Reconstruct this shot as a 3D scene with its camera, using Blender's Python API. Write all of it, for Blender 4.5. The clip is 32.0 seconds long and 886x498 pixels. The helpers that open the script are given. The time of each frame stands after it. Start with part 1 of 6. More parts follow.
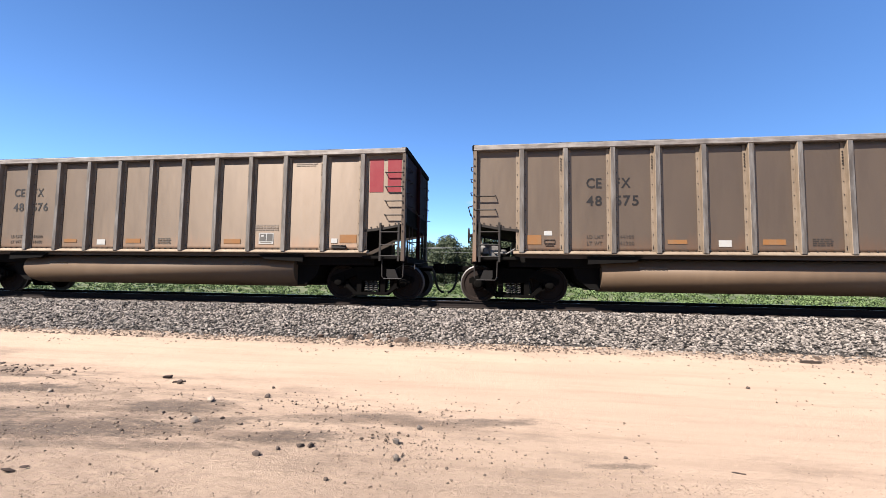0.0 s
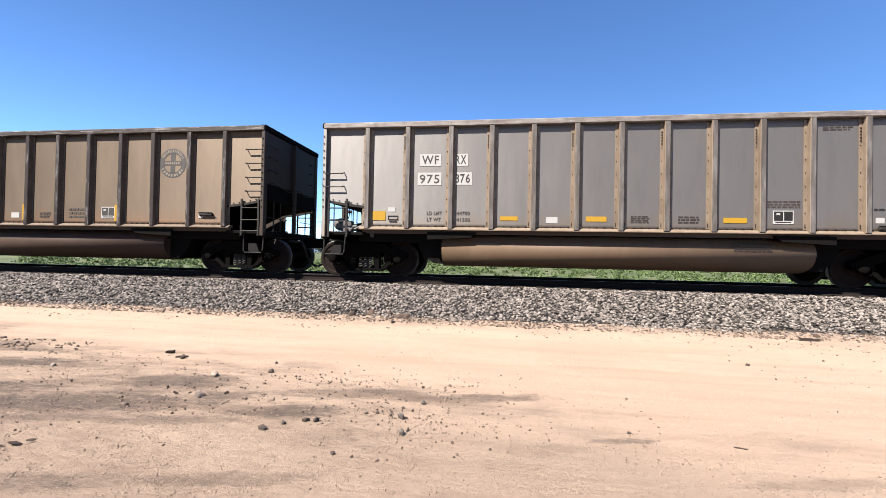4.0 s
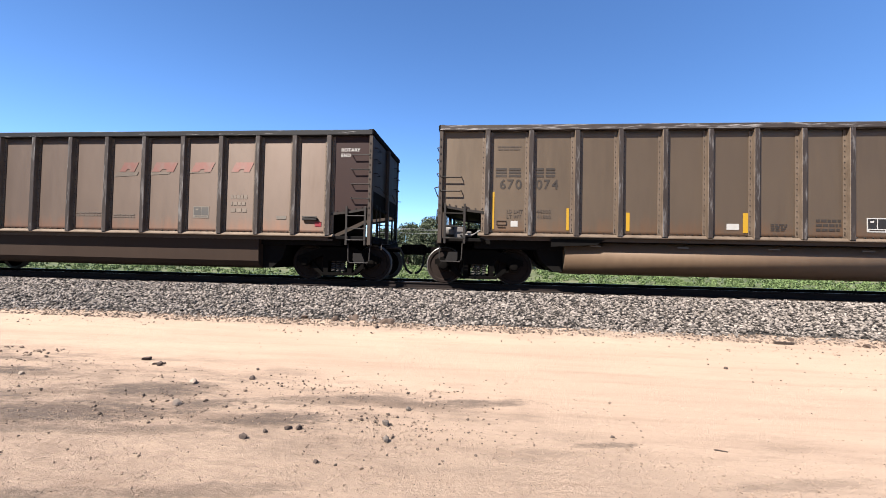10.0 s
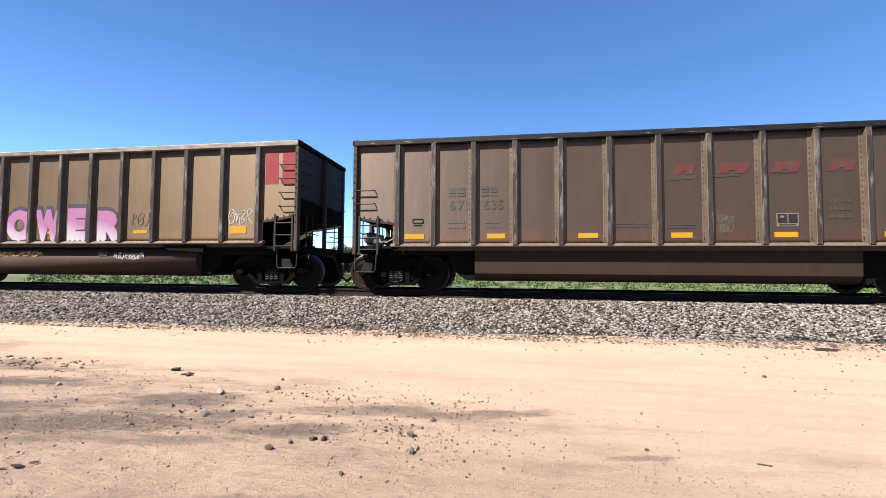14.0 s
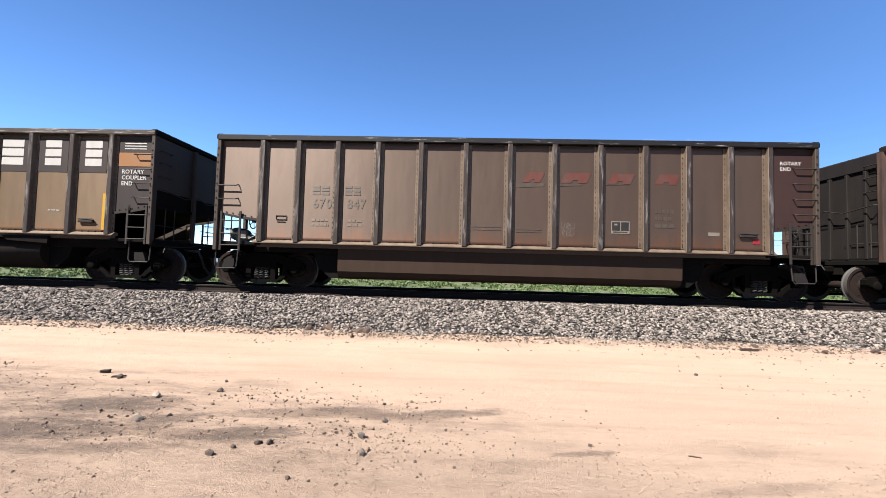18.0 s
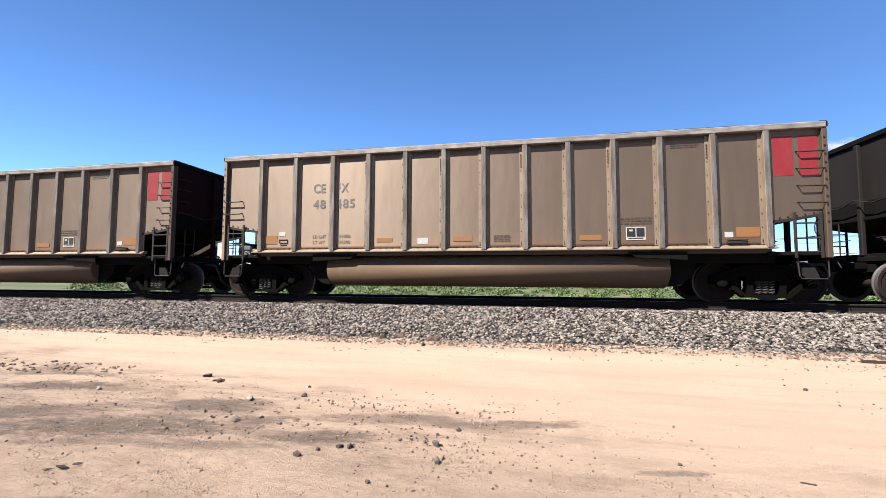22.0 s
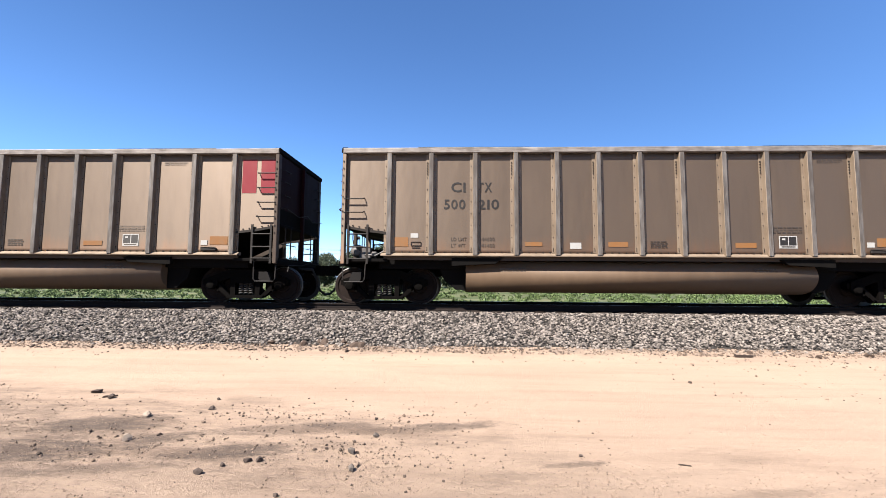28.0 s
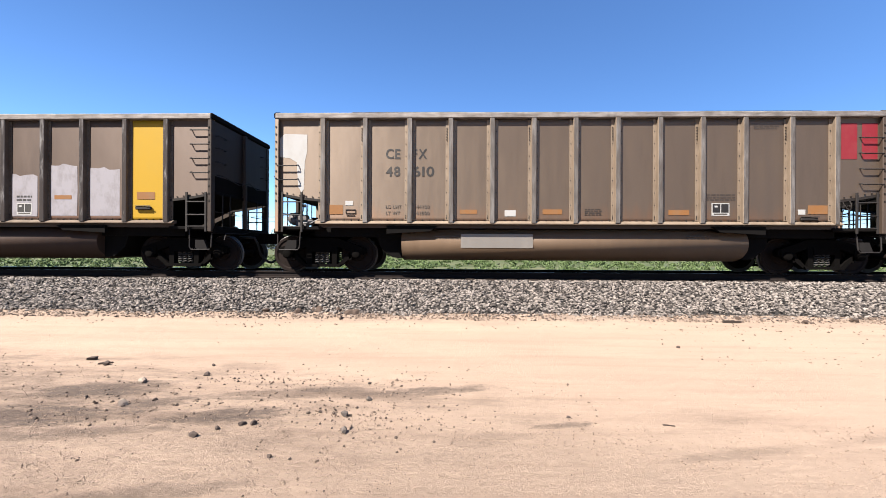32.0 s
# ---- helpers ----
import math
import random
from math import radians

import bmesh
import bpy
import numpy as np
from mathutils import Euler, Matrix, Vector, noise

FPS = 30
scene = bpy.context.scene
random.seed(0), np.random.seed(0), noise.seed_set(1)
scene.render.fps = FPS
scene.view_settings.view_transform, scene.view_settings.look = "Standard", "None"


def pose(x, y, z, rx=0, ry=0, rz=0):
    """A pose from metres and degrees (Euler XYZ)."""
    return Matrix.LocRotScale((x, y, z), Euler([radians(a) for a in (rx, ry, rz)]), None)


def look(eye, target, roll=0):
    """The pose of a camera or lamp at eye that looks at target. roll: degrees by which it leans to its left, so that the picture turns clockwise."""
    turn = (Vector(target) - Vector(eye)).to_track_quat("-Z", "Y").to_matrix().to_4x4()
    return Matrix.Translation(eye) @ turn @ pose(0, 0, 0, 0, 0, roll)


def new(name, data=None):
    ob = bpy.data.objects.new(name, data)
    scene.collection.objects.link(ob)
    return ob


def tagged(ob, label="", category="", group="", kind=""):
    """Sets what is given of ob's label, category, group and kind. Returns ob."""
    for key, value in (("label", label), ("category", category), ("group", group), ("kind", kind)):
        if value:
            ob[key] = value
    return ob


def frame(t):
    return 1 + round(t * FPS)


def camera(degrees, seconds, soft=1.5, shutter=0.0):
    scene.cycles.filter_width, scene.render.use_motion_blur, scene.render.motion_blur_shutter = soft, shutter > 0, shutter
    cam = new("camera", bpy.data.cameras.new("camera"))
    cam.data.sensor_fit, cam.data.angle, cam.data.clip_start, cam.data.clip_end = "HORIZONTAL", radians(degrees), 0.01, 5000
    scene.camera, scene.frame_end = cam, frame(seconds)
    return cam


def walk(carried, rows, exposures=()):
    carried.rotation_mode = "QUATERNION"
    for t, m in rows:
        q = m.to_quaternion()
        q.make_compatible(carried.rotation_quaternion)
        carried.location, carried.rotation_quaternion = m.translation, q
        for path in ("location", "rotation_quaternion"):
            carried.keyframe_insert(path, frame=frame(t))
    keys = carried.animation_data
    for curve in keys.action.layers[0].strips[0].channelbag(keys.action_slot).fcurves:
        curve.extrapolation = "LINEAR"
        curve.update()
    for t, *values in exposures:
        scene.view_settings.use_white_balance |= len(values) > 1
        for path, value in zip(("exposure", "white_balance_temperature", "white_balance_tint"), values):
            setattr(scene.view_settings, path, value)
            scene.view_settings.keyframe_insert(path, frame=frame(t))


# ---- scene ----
cam = camera(94.08, 32.0, soft=0.45)
PATH = [
    (0, (0.072, -0.068, 1.597), (-1.331, 9.810, 2.279), 0.83),
    (0.5, (-0.008, -0.025, 1.596), (-1.544, 9.835, 2.248), 0.13),
    (1, (-0.078, -0.027, 1.599), (-1.685, 9.824, 2.206), -0.13),
    (1.5, (-0.097, -0.026, 1.595), (-1.741, 9.825, 2.108), 0.19),
    (2, (-0.043, -0.022, 1.589), (-1.694, 9.833, 1.989), 0.82),
    (2.5, (0.017, -0.015, 1.580), (-1.609, 9.848, 1.853), 1.42),
    (3, (0.044, -0.001, 1.588), (-1.514, 9.876, 1.740), 1.66),
    (3.5, (0.022, -0.009, 1.590), (-1.456, 9.880, 1.709), 1.53),
    (5.5, (-0.050, 0.006, 1.581), (-1.089, 9.949, 1.812), -0.04),
    (6, (0.031, 0.020, 1.579), (-1.160, 9.945, 1.886), -0.19),
    (6.5, (0.103, 0.004, 1.583), (-1.456, 9.875, 1.920), 0.04),
    (7, (0.123, -0.005, 1.586), (-1.880, 9.788, 1.876), 0.51),
    (7.5, (0.077, -0.026, 1.584), (-2.240, 9.699, 1.802), 1.00),
    (8, (-0.001, -0.008, 1.583), (-2.309, 9.721, 1.720), 1.34),
    (8.5, (-0.063, -0.016, 1.592), (-2.086, 9.776, 1.718), 1.34),
    (9, (-0.092, -0.009, 1.587), (-1.645, 9.869, 1.735), 1.15),
    (9.5, (-0.090, -0.004, 1.591), (-1.246, 9.927, 1.791), 1.19),
    (10, (-0.023, -0.003, 1.595), (-1.002, 9.946, 1.838), 1.30),
    (10.5, (0.047, -0.013, 1.598), (-0.923, 9.935, 1.899), 1.43),
    (11, (0.097, 0.002, 1.592), (-0.923, 9.944, 1.922), 1.59),
    (11.5, (0.133, 0.010, 1.583), (-0.868, 9.952, 1.975), 1.71),
    (12, (0.102, 0.023, 1.581), (-0.809, 9.972, 2.013), 1.51),
    (12.5, (0.032, 0.005, 1.588), (-0.814, 9.959, 2.036), 1.00),
    (13, (-0.033, -0.013, 1.599), (-0.958, 9.934, 2.051), 0.64),
    (13.5, (-0.052, 0.013, 1.594), (-1.221, 9.932, 2.076), 0.52),
    (15.5, (0.006, 0.063, 1.583), (-1.979, 9.864, 1.637), -0.59),
    (16, (0.023, 0.062, 1.589), (-1.850, 9.885, 1.567), -0.96),
    (16.5, (-0.014, 0.057, 1.587), (-1.690, 9.915, 1.602), -0.59),
    (17, (-0.062, 0.050, 1.583), (-1.407, 9.958, 1.769), 0.21),
    (17.5, (-0.074, 0.043, 1.589), (-1.018, 9.993, 1.933), 0.88),
    (18, (-0.053, 0.040, 1.586), (-0.455, 10.021, 2.050), 1.55),
    (18.5, (-0.020, 0.053, 1.579), (0.015, 10.039, 2.093), 1.80),
    (19, (0.028, 0.054, 1.571), (0.300, 10.036, 2.105), 1.82),
    (19.5, (0.064, 0.046, 1.582), (0.245, 10.029, 2.137), 1.78),
    (20, (0.039, 0.035, 1.588), (-0.120, 10.017, 2.158), 1.66),
    (20.5, (-0.031, 0.034, 1.589), (-0.663, 9.999, 2.144), 1.36),
    (21, (-0.049, 0.047, 1.586), (-1.256, 9.959, 2.125), 1.02),
    (21.5, (-0.046, 0.051, 1.581), (-1.708, 9.895, 2.150), 0.60),
    (22, (-0.063, 0.024, 1.596), (-2.062, 9.802, 2.223), 0.20),
    (22.5, (-0.059, 0.000, 1.597), (-2.249, 9.731, 2.312), 0.17),
    (23, (-0.017, 0.032, 1.583), (-2.389, 9.716, 2.359), 0.48),
    (23.5, (-0.024, 0.019, 1.583), (-2.526, 9.665, 2.414), 0.97),
    (24, (-0.034, 0.021, 1.578), (-2.654, 9.632, 2.447), 1.24),
    (24.5, (0.017, 0.021, 1.588), (-2.717, 9.600, 2.464), 1.33),
    (25, (0.013, 0.019, 1.577), (-2.672, 9.612, 2.444), 1.24),
    (25.5, (-0.044, 0.003, 1.586), (-2.529, 9.657, 2.369), 1.14),
    (26, (-0.103, -0.009, 1.572), (-2.316, 9.715, 2.314), 0.56),
    (26.5, (-0.120, -0.018, 1.571), (-2.017, 9.773, 2.303), 0.48),
    (28.5, (0.100, 0.020, 1.600), (0.267, 9.992, 2.337), 0.06),
    (29, (0.106, 0.046, 1.597), (0.700, 10.015, 2.121), -0.45),
    (29.5, (0.064, 0.051, 1.590), (0.848, 10.016, 1.882), -0.80),
    (30, (-0.024, 0.035, 1.591), (0.674, 10.010, 1.631), -0.79),
    (30.5, (-0.045, 0.021, 1.583), (0.432, 10.010, 1.487), -0.33),
    (31, (0.008, 0.032, 1.580), (0.220, 10.029, 1.421), 0.19),
    (31.5, (0.059, 0.050, 1.570), (0.033, 10.049, 1.471), 0.45),
    (32, (0.102, 0.043, 1.576), (-0.161, 10.040, 1.579), 0.27),
]
walk(cam, [(t, look(eye, target, roll)) for t, eye, target, roll in PATH], exposures=((0.0, 2.29), (32.0, 2.29)))

# ---- light ----
SUN = Vector((-0.9, -1.0, 1.6)).normalized()
world = bpy.data.worlds.new("sky")
scene.world = world
world.use_nodes = True
sky = world.node_tree.nodes.new("ShaderNodeTexSky")
sky.sky_type, sky.sun_disc = "NISHITA", False
sky.sun_elevation, sky.sun_rotation = math.asin(SUN.z), radians(138.0)
sky.altitude, sky.air_density, sky.dust_density, sky.ozone_density = 2000, 1.0, 0.05, 7.0
back = world.node_tree.nodes["Background"]
back.inputs["Strength"].default_value = 0.05
deep = world.node_tree.nodes.new("ShaderNodeHueSaturation")
deep.inputs["Saturation"].default_value, deep.inputs["Hue"].default_value = 1.07, 0.502
world.node_tree.links.new(sky.outputs[0], deep.inputs["Color"])
heaven = world.node_tree


def calc(op, a, b=0.0, c=0.0):
    n = heaven.nodes.new("ShaderNodeMath")
    n.operation = op
    for i, v in enumerate((a, b, c)):
        if isinstance(v, bpy.types.NodeSocket):
            heaven.links.new(v, n.inputs[i])
        else:
            n.inputs[i].default_value = v
    return n.outputs[0]


# fair-weather clouds: azimuth, elevation, width, height in degrees, thickness
CLOUDS = [(26.0, 14.0, 6.5, 2.6, 1.0), (15.6, 13.8, 5.5, 2.3, 1.0), (11.0, 13.4, 2.4, 0.9, 0.8), (20.5, 14.4, 4.0, 1.3, 0.8), (5.3, 13.0, 2.2, 0.7, 0.7), (-2.8, 10.4, 2.6, 0.5, 0.35), (-0.2, 11.6, 1.3, 0.4, 0.3), (33.5, 12.6, 3.2, 1.3, 1.0)]
way = heaven.nodes.new("ShaderNodeTexCoord")
axes = heaven.nodes.new("ShaderNodeSeparateXYZ")
heaven.links.new(way.outputs["Generated"], axes.inputs[0])
ahead = calc("MAXIMUM", axes.outputs[1], 0.05)
across, height = calc("DIVIDE", axes.outputs[0], ahead), calc("DIVIDE", axes.outputs[2], ahead)
puff = heaven.nodes.new("ShaderNodeTexNoise")
flat = heaven.nodes.new("ShaderNodeCombineXYZ")
heaven.links.new(across, flat.inputs[0])
heaven.links.new(calc("MULTIPLY", height, 2.2), flat.inputs[1])
heaven.links.new(flat.outputs[0], puff.inputs["Vector"])
puff.inputs["Scale"].default_value, puff.inputs["Detail"].default_value, puff.inputs["Roughness"].default_value = 16.0, 9.0, 0.6
torn = calc("MULTIPLY_ADD", puff.outputs["Fac"], 3.2, -1.6)
cover = 0.0
for az, el, w, h, thick in CLOUDS:
    du = calc("MULTIPLY", calc("SUBTRACT", across, math.tan(radians(az))), 1 / math.tan(radians(w)))
    dh = calc("MULTIPLY", calc("SUBTRACT", height, math.tan(radians(el)) / math.cos(radians(az))), 1 / math.tan(radians(h)))
    near = calc("SUBTRACT", calc("SUBTRACT", 1.15, calc("MULTIPLY", du, du)), calc("MULTIPLY", dh, dh))
    body = heaven.nodes.new("ShaderNodeMapRange")
    body.interpolation_type = "SMOOTHSTEP"
    heaven.links.new(calc("ADD", near, torn), body.inputs["Value"])
    body.inputs["From Max"].default_value, body.inputs["To Max"].default_value = 1.1, thick
    cover = calc("MAXIMUM", body.outputs[0], cover)
cloudy = heaven.nodes.new("ShaderNodeMix")
cloudy.data_type = "RGBA"
heaven.links.new(cover, cloudy.inputs[0])
heaven.links.new(deep.outputs[0], cloudy.inputs[6])
cloudy.inputs[7].default_value = (3.7, 3.75, 3.85, 1)
heaven.links.new(cloudy.outputs[2], back.inputs["Color"])
sun = new("sun", bpy.data.lights.new("sun", "SUN"))
sun.data.energy, sun.data.angle, sun.data.color = 5.0, radians(0.53), (1.0, 0.945, 0.88)
sun.matrix_world = look((0, 0, 40), Vector((0, 0, 40)) - SUN)

# ---- materials ----


def material(name, rough=0.7, metal=0.0):
    m = bpy.data.materials.new(name)
    m.use_nodes = True
    shader = m.node_tree.nodes["Principled BSDF"]
    shader.inputs["Roughness"].default_value, shader.inputs["Metallic"].default_value = rough, metal
    if rough > 0.54 and not metal:
        shader.inputs["Specular IOR Level"].default_value = 0.2
    return m, m.node_tree, shader


def add(tree, kind, values=(), operation=None, use_clamp=False):
    n = tree.nodes.new("ShaderNode" + kind)
    if operation:
        n.operation = operation
    if use_clamp:
        n.use_clamp = True
    for k, v in dict(values).items():
        if isinstance(v, bpy.types.NodeSocket):
            tree.links.new(v, n.inputs[k])
        else:
            n.inputs[k].default_value = v
    return n


def coords(tree, scale=(1, 1, 1), scatter=False):
    """Object coordinates, scaled; scatter shifts them by a random amount from object to object."""
    p = add(tree, "TexCoord").outputs["Object"]
    if scatter:
        far = add(tree, "Math", {0: add(tree, "ObjectInfo").outputs["Random"], 1: 87.0}, operation="MULTIPLY")
        p = add(tree, "VectorMath", {0: p, 1: far.outputs[0]}, operation="ADD").outputs[0]
    return add(tree, "VectorMath", {0: p, 1: scale}, operation="MULTIPLY").outputs[0]


def grain(tree, where, scale, detail=4.0, rough=0.55):
    return add(tree, "TexNoise", {"Vector": where, "Scale": scale, "Detail": detail, "Roughness": rough}).outputs["Fac"]


def ramp(tree, value, low, high):
    return add(tree, "MapRange", {"Value": value, "From Min": low, "From Max": high}).outputs[0]


def mix(tree, fac, a, b):
    n = tree.nodes.new("ShaderNodeMix")
    n.data_type = "RGBA"
    for i, v in ((0, fac), (6, a), (7, b)):
        if isinstance(v, bpy.types.NodeSocket):
            tree.links.new(v, n.inputs[i])
        else:
            n.inputs[i].default_value = (*v, 1) if isinstance(v, tuple) else v
    return n.outputs[2]


def bump(tree, shader, height, strength, distance):
    n = add(tree, "Bump", {"Strength": strength, "Distance": distance, "Height": height})
    tree.links.new(n.outputs[0], shader.inputs["Normal"])


def sheet_metal(name, base, dust, rough=0.42, metal=0.35, streak=0.5, shine=None, brushed=0.0, wash=None):
    """Weathered car-side metal: vertical dust streaks, blotches, fine grime and a rusty wash that has run down to the foot."""
    m, tree, shader = material(name, rough, metal)
    if shine is not None:
        shader.inputs["Specular IOR Level"].default_value = shine
    if brushed:
        # rolled sheet: the gloss spreads upright
        shader.inputs["Anisotropic"].default_value = brushed
        tree.links.new(add(tree, "CombineXYZ", {2: 1.0}).outputs[0], shader.inputs["Tangent"])
    tall = coords(tree, (2.6, 2.6, 0.3), True)
    wide = coords(tree, (1, 1, 1), True)
    streaks = ramp(tree, grain(tree, tall, 2.2, 5), 0.35, 0.75)
    blotch = ramp(tree, grain(tree, wide, 0.9, 3), 0.3, 0.75)
    fine = ramp(tree, grain(tree, wide, 45.0, 3), 0.3, 0.7)
    amount = add(tree, "Math", {0: streaks, 1: blotch}, operation="MULTIPLY").outputs[0]
    amount = add(tree, "Math", {0: amount, 1: streak * 2}, operation="MULTIPLY", use_clamp=True).outputs[0]
    color = mix(tree, amount, base, dust)
    darker = tuple(c * 0.72 for c in base)
    color = mix(tree, add(tree, "Math", {0: fine, 1: 0.2}, operation="MULTIPLY").outputs[0], color, darker)
    own = add(tree, "ObjectInfo").outputs["Random"]
    color = mix(tree, add(tree, "Math", {0: own, 1: 0.22}, operation="MULTIPLY").outputs[0], color, darker)
    if wash:
        z = add(tree, "SeparateXYZ", {0: add(tree, "TexCoord").outputs["Object"]}).outputs[2]
        runs = add(tree, "Math", {0: grain(tree, coords(tree, (1.0, 1.0, 0.12), True), 5.0, 6, 0.7), 1: 1.1, 2: z}, operation="MULTIPLY_ADD").outputs[0]
        stain = ramp(tree, runs, 2.22, 1.82)
        color = mix(tree, add(tree, "Math", {0: stain, 1: 0.75}, operation="MULTIPLY").outputs[0], color, wash)
        ash = ramp(tree, grain(tree, coords(tree, (1.0, 1.0, 0.16), True), 3.0, 6, 0.7), 0.52, 0.78)
        color = mix(tree, add(tree, "Math", {0: ash, 1: 0.3}, operation="MULTIPLY").outputs[0], color, tuple(c * 0.5 for c in base))
    tree.links.new(color, shader.inputs["Base Color"])
    gloss = add(tree, "MapRange", {"Value": amount, "To Min": rough, "To Max": min(1, rough + 0.16)}).outputs[0]
    tree.links.new(gloss, shader.inputs["Roughness"])
    bump(tree, shader, grain(tree, coords(tree, (1, 1, 0.45), True), 2.4, 2), 0.24, 0.03)
    return m


def paint(name, color, rough=0.55, wear=None, amount=0.35, metal=0.0):
    """Paint or enamel with worn, dusty patches; thin paint lets the rolled metal shine through."""
    m, tree, shader = material(name, rough, metal)
    if metal:
        shader.inputs["Anisotropic"].default_value = 0.65
        tree.links.new(add(tree, "CombineXYZ", {2: 1.0}).outputs[0], shader.inputs["Tangent"])
    where = coords(tree, (1, 1, 0.6), True)
    worn = ramp(tree, grain(tree, where, 5.0, 6, 0.65), 0.45, 0.72)
    worn = add(tree, "Math", {0: worn, 1: amount}, operation="MULTIPLY").outputs[0]
    tree.links.new(mix(tree, worn, color, wear or tuple(c * 0.5 for c in color)), shader.inputs["Base Color"])
    return m


def chord_metal(name, base, worn, low, high, size=2.2, stretch=(1.6, 3.0, 1.8)):
    """Top-chord metal with long patches rubbed bright."""
    m, tree, shader = material(name, 0.55, 0.25)
    shader.inputs["Specular IOR Level"].default_value = 0.2
    where = coords(tree, stretch, True)
    rub = ramp(tree, grain(tree, where, size, 7, 0.7), low, high)
    color = mix(tree, rub, base, worn)
    grime = ramp(tree, grain(tree, coords(tree, (3, 3, 1), True), 1.5, 4), 0.45, 0.75)
    color = mix(tree, add(tree, "Math", {0: grime, 1: 0.5}, operation="MULTIPLY").outputs[0], color, tuple(c * 0.5 for c in base))
    tree.links.new(color, shader.inputs["Base Color"])
    return m


def faded_spray(name, top, foot):
    """Spray paint that runs from one colour at the top to another at the foot, in a slant."""
    m, tree, shader = material(name, 0.6)
    p = add(tree, "SeparateXYZ", {0: add(tree, "TexCoord").outputs["Object"]})
    slant = add(tree, "Math", {0: p.outputs[0], 1: 0.35, 2: p.outputs[2]}, operation="MULTIPLY_ADD").outputs[0]
    soft = add(tree, "Math", {0: grain(tree, coords(tree), 6.0, 3), 1: 0.2, 2: slant}, operation="MULTIPLY_ADD").outputs[0]
    tree.links.new(mix(tree, ramp(tree, soft, 0.25, 0.75), foot, top), shader.inputs["Base Color"])
    return m


ALU_TAN = sheet_metal("dusty_aluminium", (0.0900, 0.0655, 0.0475), (0.1080, 0.0788, 0.0562), 0.56, 0.6, brushed=0.65, wash=(0.115, 0.066, 0.040))
ALU_BROWN = sheet_metal("sooty_aluminium", (0.0520, 0.0342, 0.0245), (0.0640, 0.0430, 0.0310), 0.56, 0.56, brushed=0.65, wash=(0.078, 0.034, 0.018))
ALU_SILVER = sheet_metal("pale_aluminium", (0.1080, 0.1000, 0.0940), (0.1290, 0.1190, 0.1100), 0.58, 0.58, brushed=0.6, wash=(0.110, 0.088, 0.068))
ALU_OCHRE = sheet_metal("ochre_aluminium", (0.0660, 0.0415, 0.0215), (0.0820, 0.0530, 0.0285), 0.56, 0.58, brushed=0.65, wash=(0.080, 0.038, 0.015))
ALU_RUSSET = sheet_metal("russet_aluminium", (0.0524, 0.0304, 0.0203), (0.0659, 0.0389, 0.0253), 0.5, 0.7)
ALU_BLACK = sheet_metal("coal_black_sheet", (0.0125, 0.0084, 0.0073), (0.0190, 0.0128, 0.0110), 0.6, 0.0, shine=0.2)
STEEL_BROWN = sheet_metal("rusty_brown_steel", (0.021, 0.0124, 0.0092), (0.080, 0.045, 0.030), 0.62, 0.1, streak=0.8, shine=0.3)
MAROON = sheet_metal("maroon_sheet", (0.0160, 0.0078, 0.0066), (0.0230, 0.0118, 0.0098), 0.62, 0.0, shine=0.12)
RUST_RED = sheet_metal("rust_red_sheet", (0.0461, 0.0107, 0.0062), (0.0553, 0.0215, 0.0123), 0.6, 0.1)
CHORD_PALE = chord_metal("worn_chord_metal", (0.082, 0.068, 0.058), (0.180, 0.160, 0.145), 0.36, 0.66, 3.5, (0.6, 3.0, 4.0))
CHORD_DARK = chord_metal("dark_chord_metal", (0.0062, 0.0056, 0.0056), (0.16, 0.148, 0.142), 0.60, 0.68, 4.0, (0.5, 4.0, 5.0))
CHORD_FLECKED = chord_metal("flecked_chord_metal", (0.030, 0.0235, 0.020), (0.20, 0.185, 0.175), 0.53, 0.66, 4.0, (0.45, 4.0, 6.0))
# undercarriage blacks cut lower, standing in for the shade beneath the cars
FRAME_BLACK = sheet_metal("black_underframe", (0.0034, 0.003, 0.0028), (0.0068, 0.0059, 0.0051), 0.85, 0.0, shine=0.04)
TRUCK_IRON = sheet_metal("shaded_cast_iron", (0.0019, 0.0016, 0.0014), (0.0042, 0.0034, 0.0029), 0.85, 0.0, shine=0.03)
WHEEL_FACE = sheet_metal("rust_dusted_wheel", (0.0085, 0.0058, 0.0048), (0.020, 0.0135, 0.0110), 0.75, 0.0, shine=0.06)
WHEEL_TREAD = sheet_metal("polished_tread", (0.050, 0.046, 0.043), (0.070, 0.064, 0.060), 0.5, 0.5)
ROD_STEEL = sheet_metal("dark_rod_steel", (0.0083, 0.0065, 0.0056), (0.0189, 0.0148, 0.0118), 0.7, 0.0)
RESERVOIR = paint("grey_reservoir_paint", (0.070, 0.064, 0.060), 0.55, (0.020, 0.017, 0.015), 0.6)
RUBBER = paint("dusty_black_rubber", (0.014, 0.013, 0.012), 0.7)
RED = paint("red_end_paint", (0.1047, 0.0068, 0.0105), 0.6, (0.123, 0.0308, 0.0277), 0.3)
FADED_RED = paint("faded_red_end_paint", (0.115, 0.022, 0.013), 0.6, (0.062, 0.034, 0.022), 1.0)
CORAL = paint("coral_end_paint", (0.1692, 0.0277, 0.0154), 0.6, (0.1845, 0.0615, 0.0369), 0.3)
YELLOW = paint("yellow_end_paint", (0.205, 0.120, 0.0055), 0.6, (0.185, 0.115, 0.012), 0.3)
AMBER = paint("amber_reflective_strip", (0.200, 0.112, 0.006), 0.6, (0.165, 0.105, 0.02), 0.3)
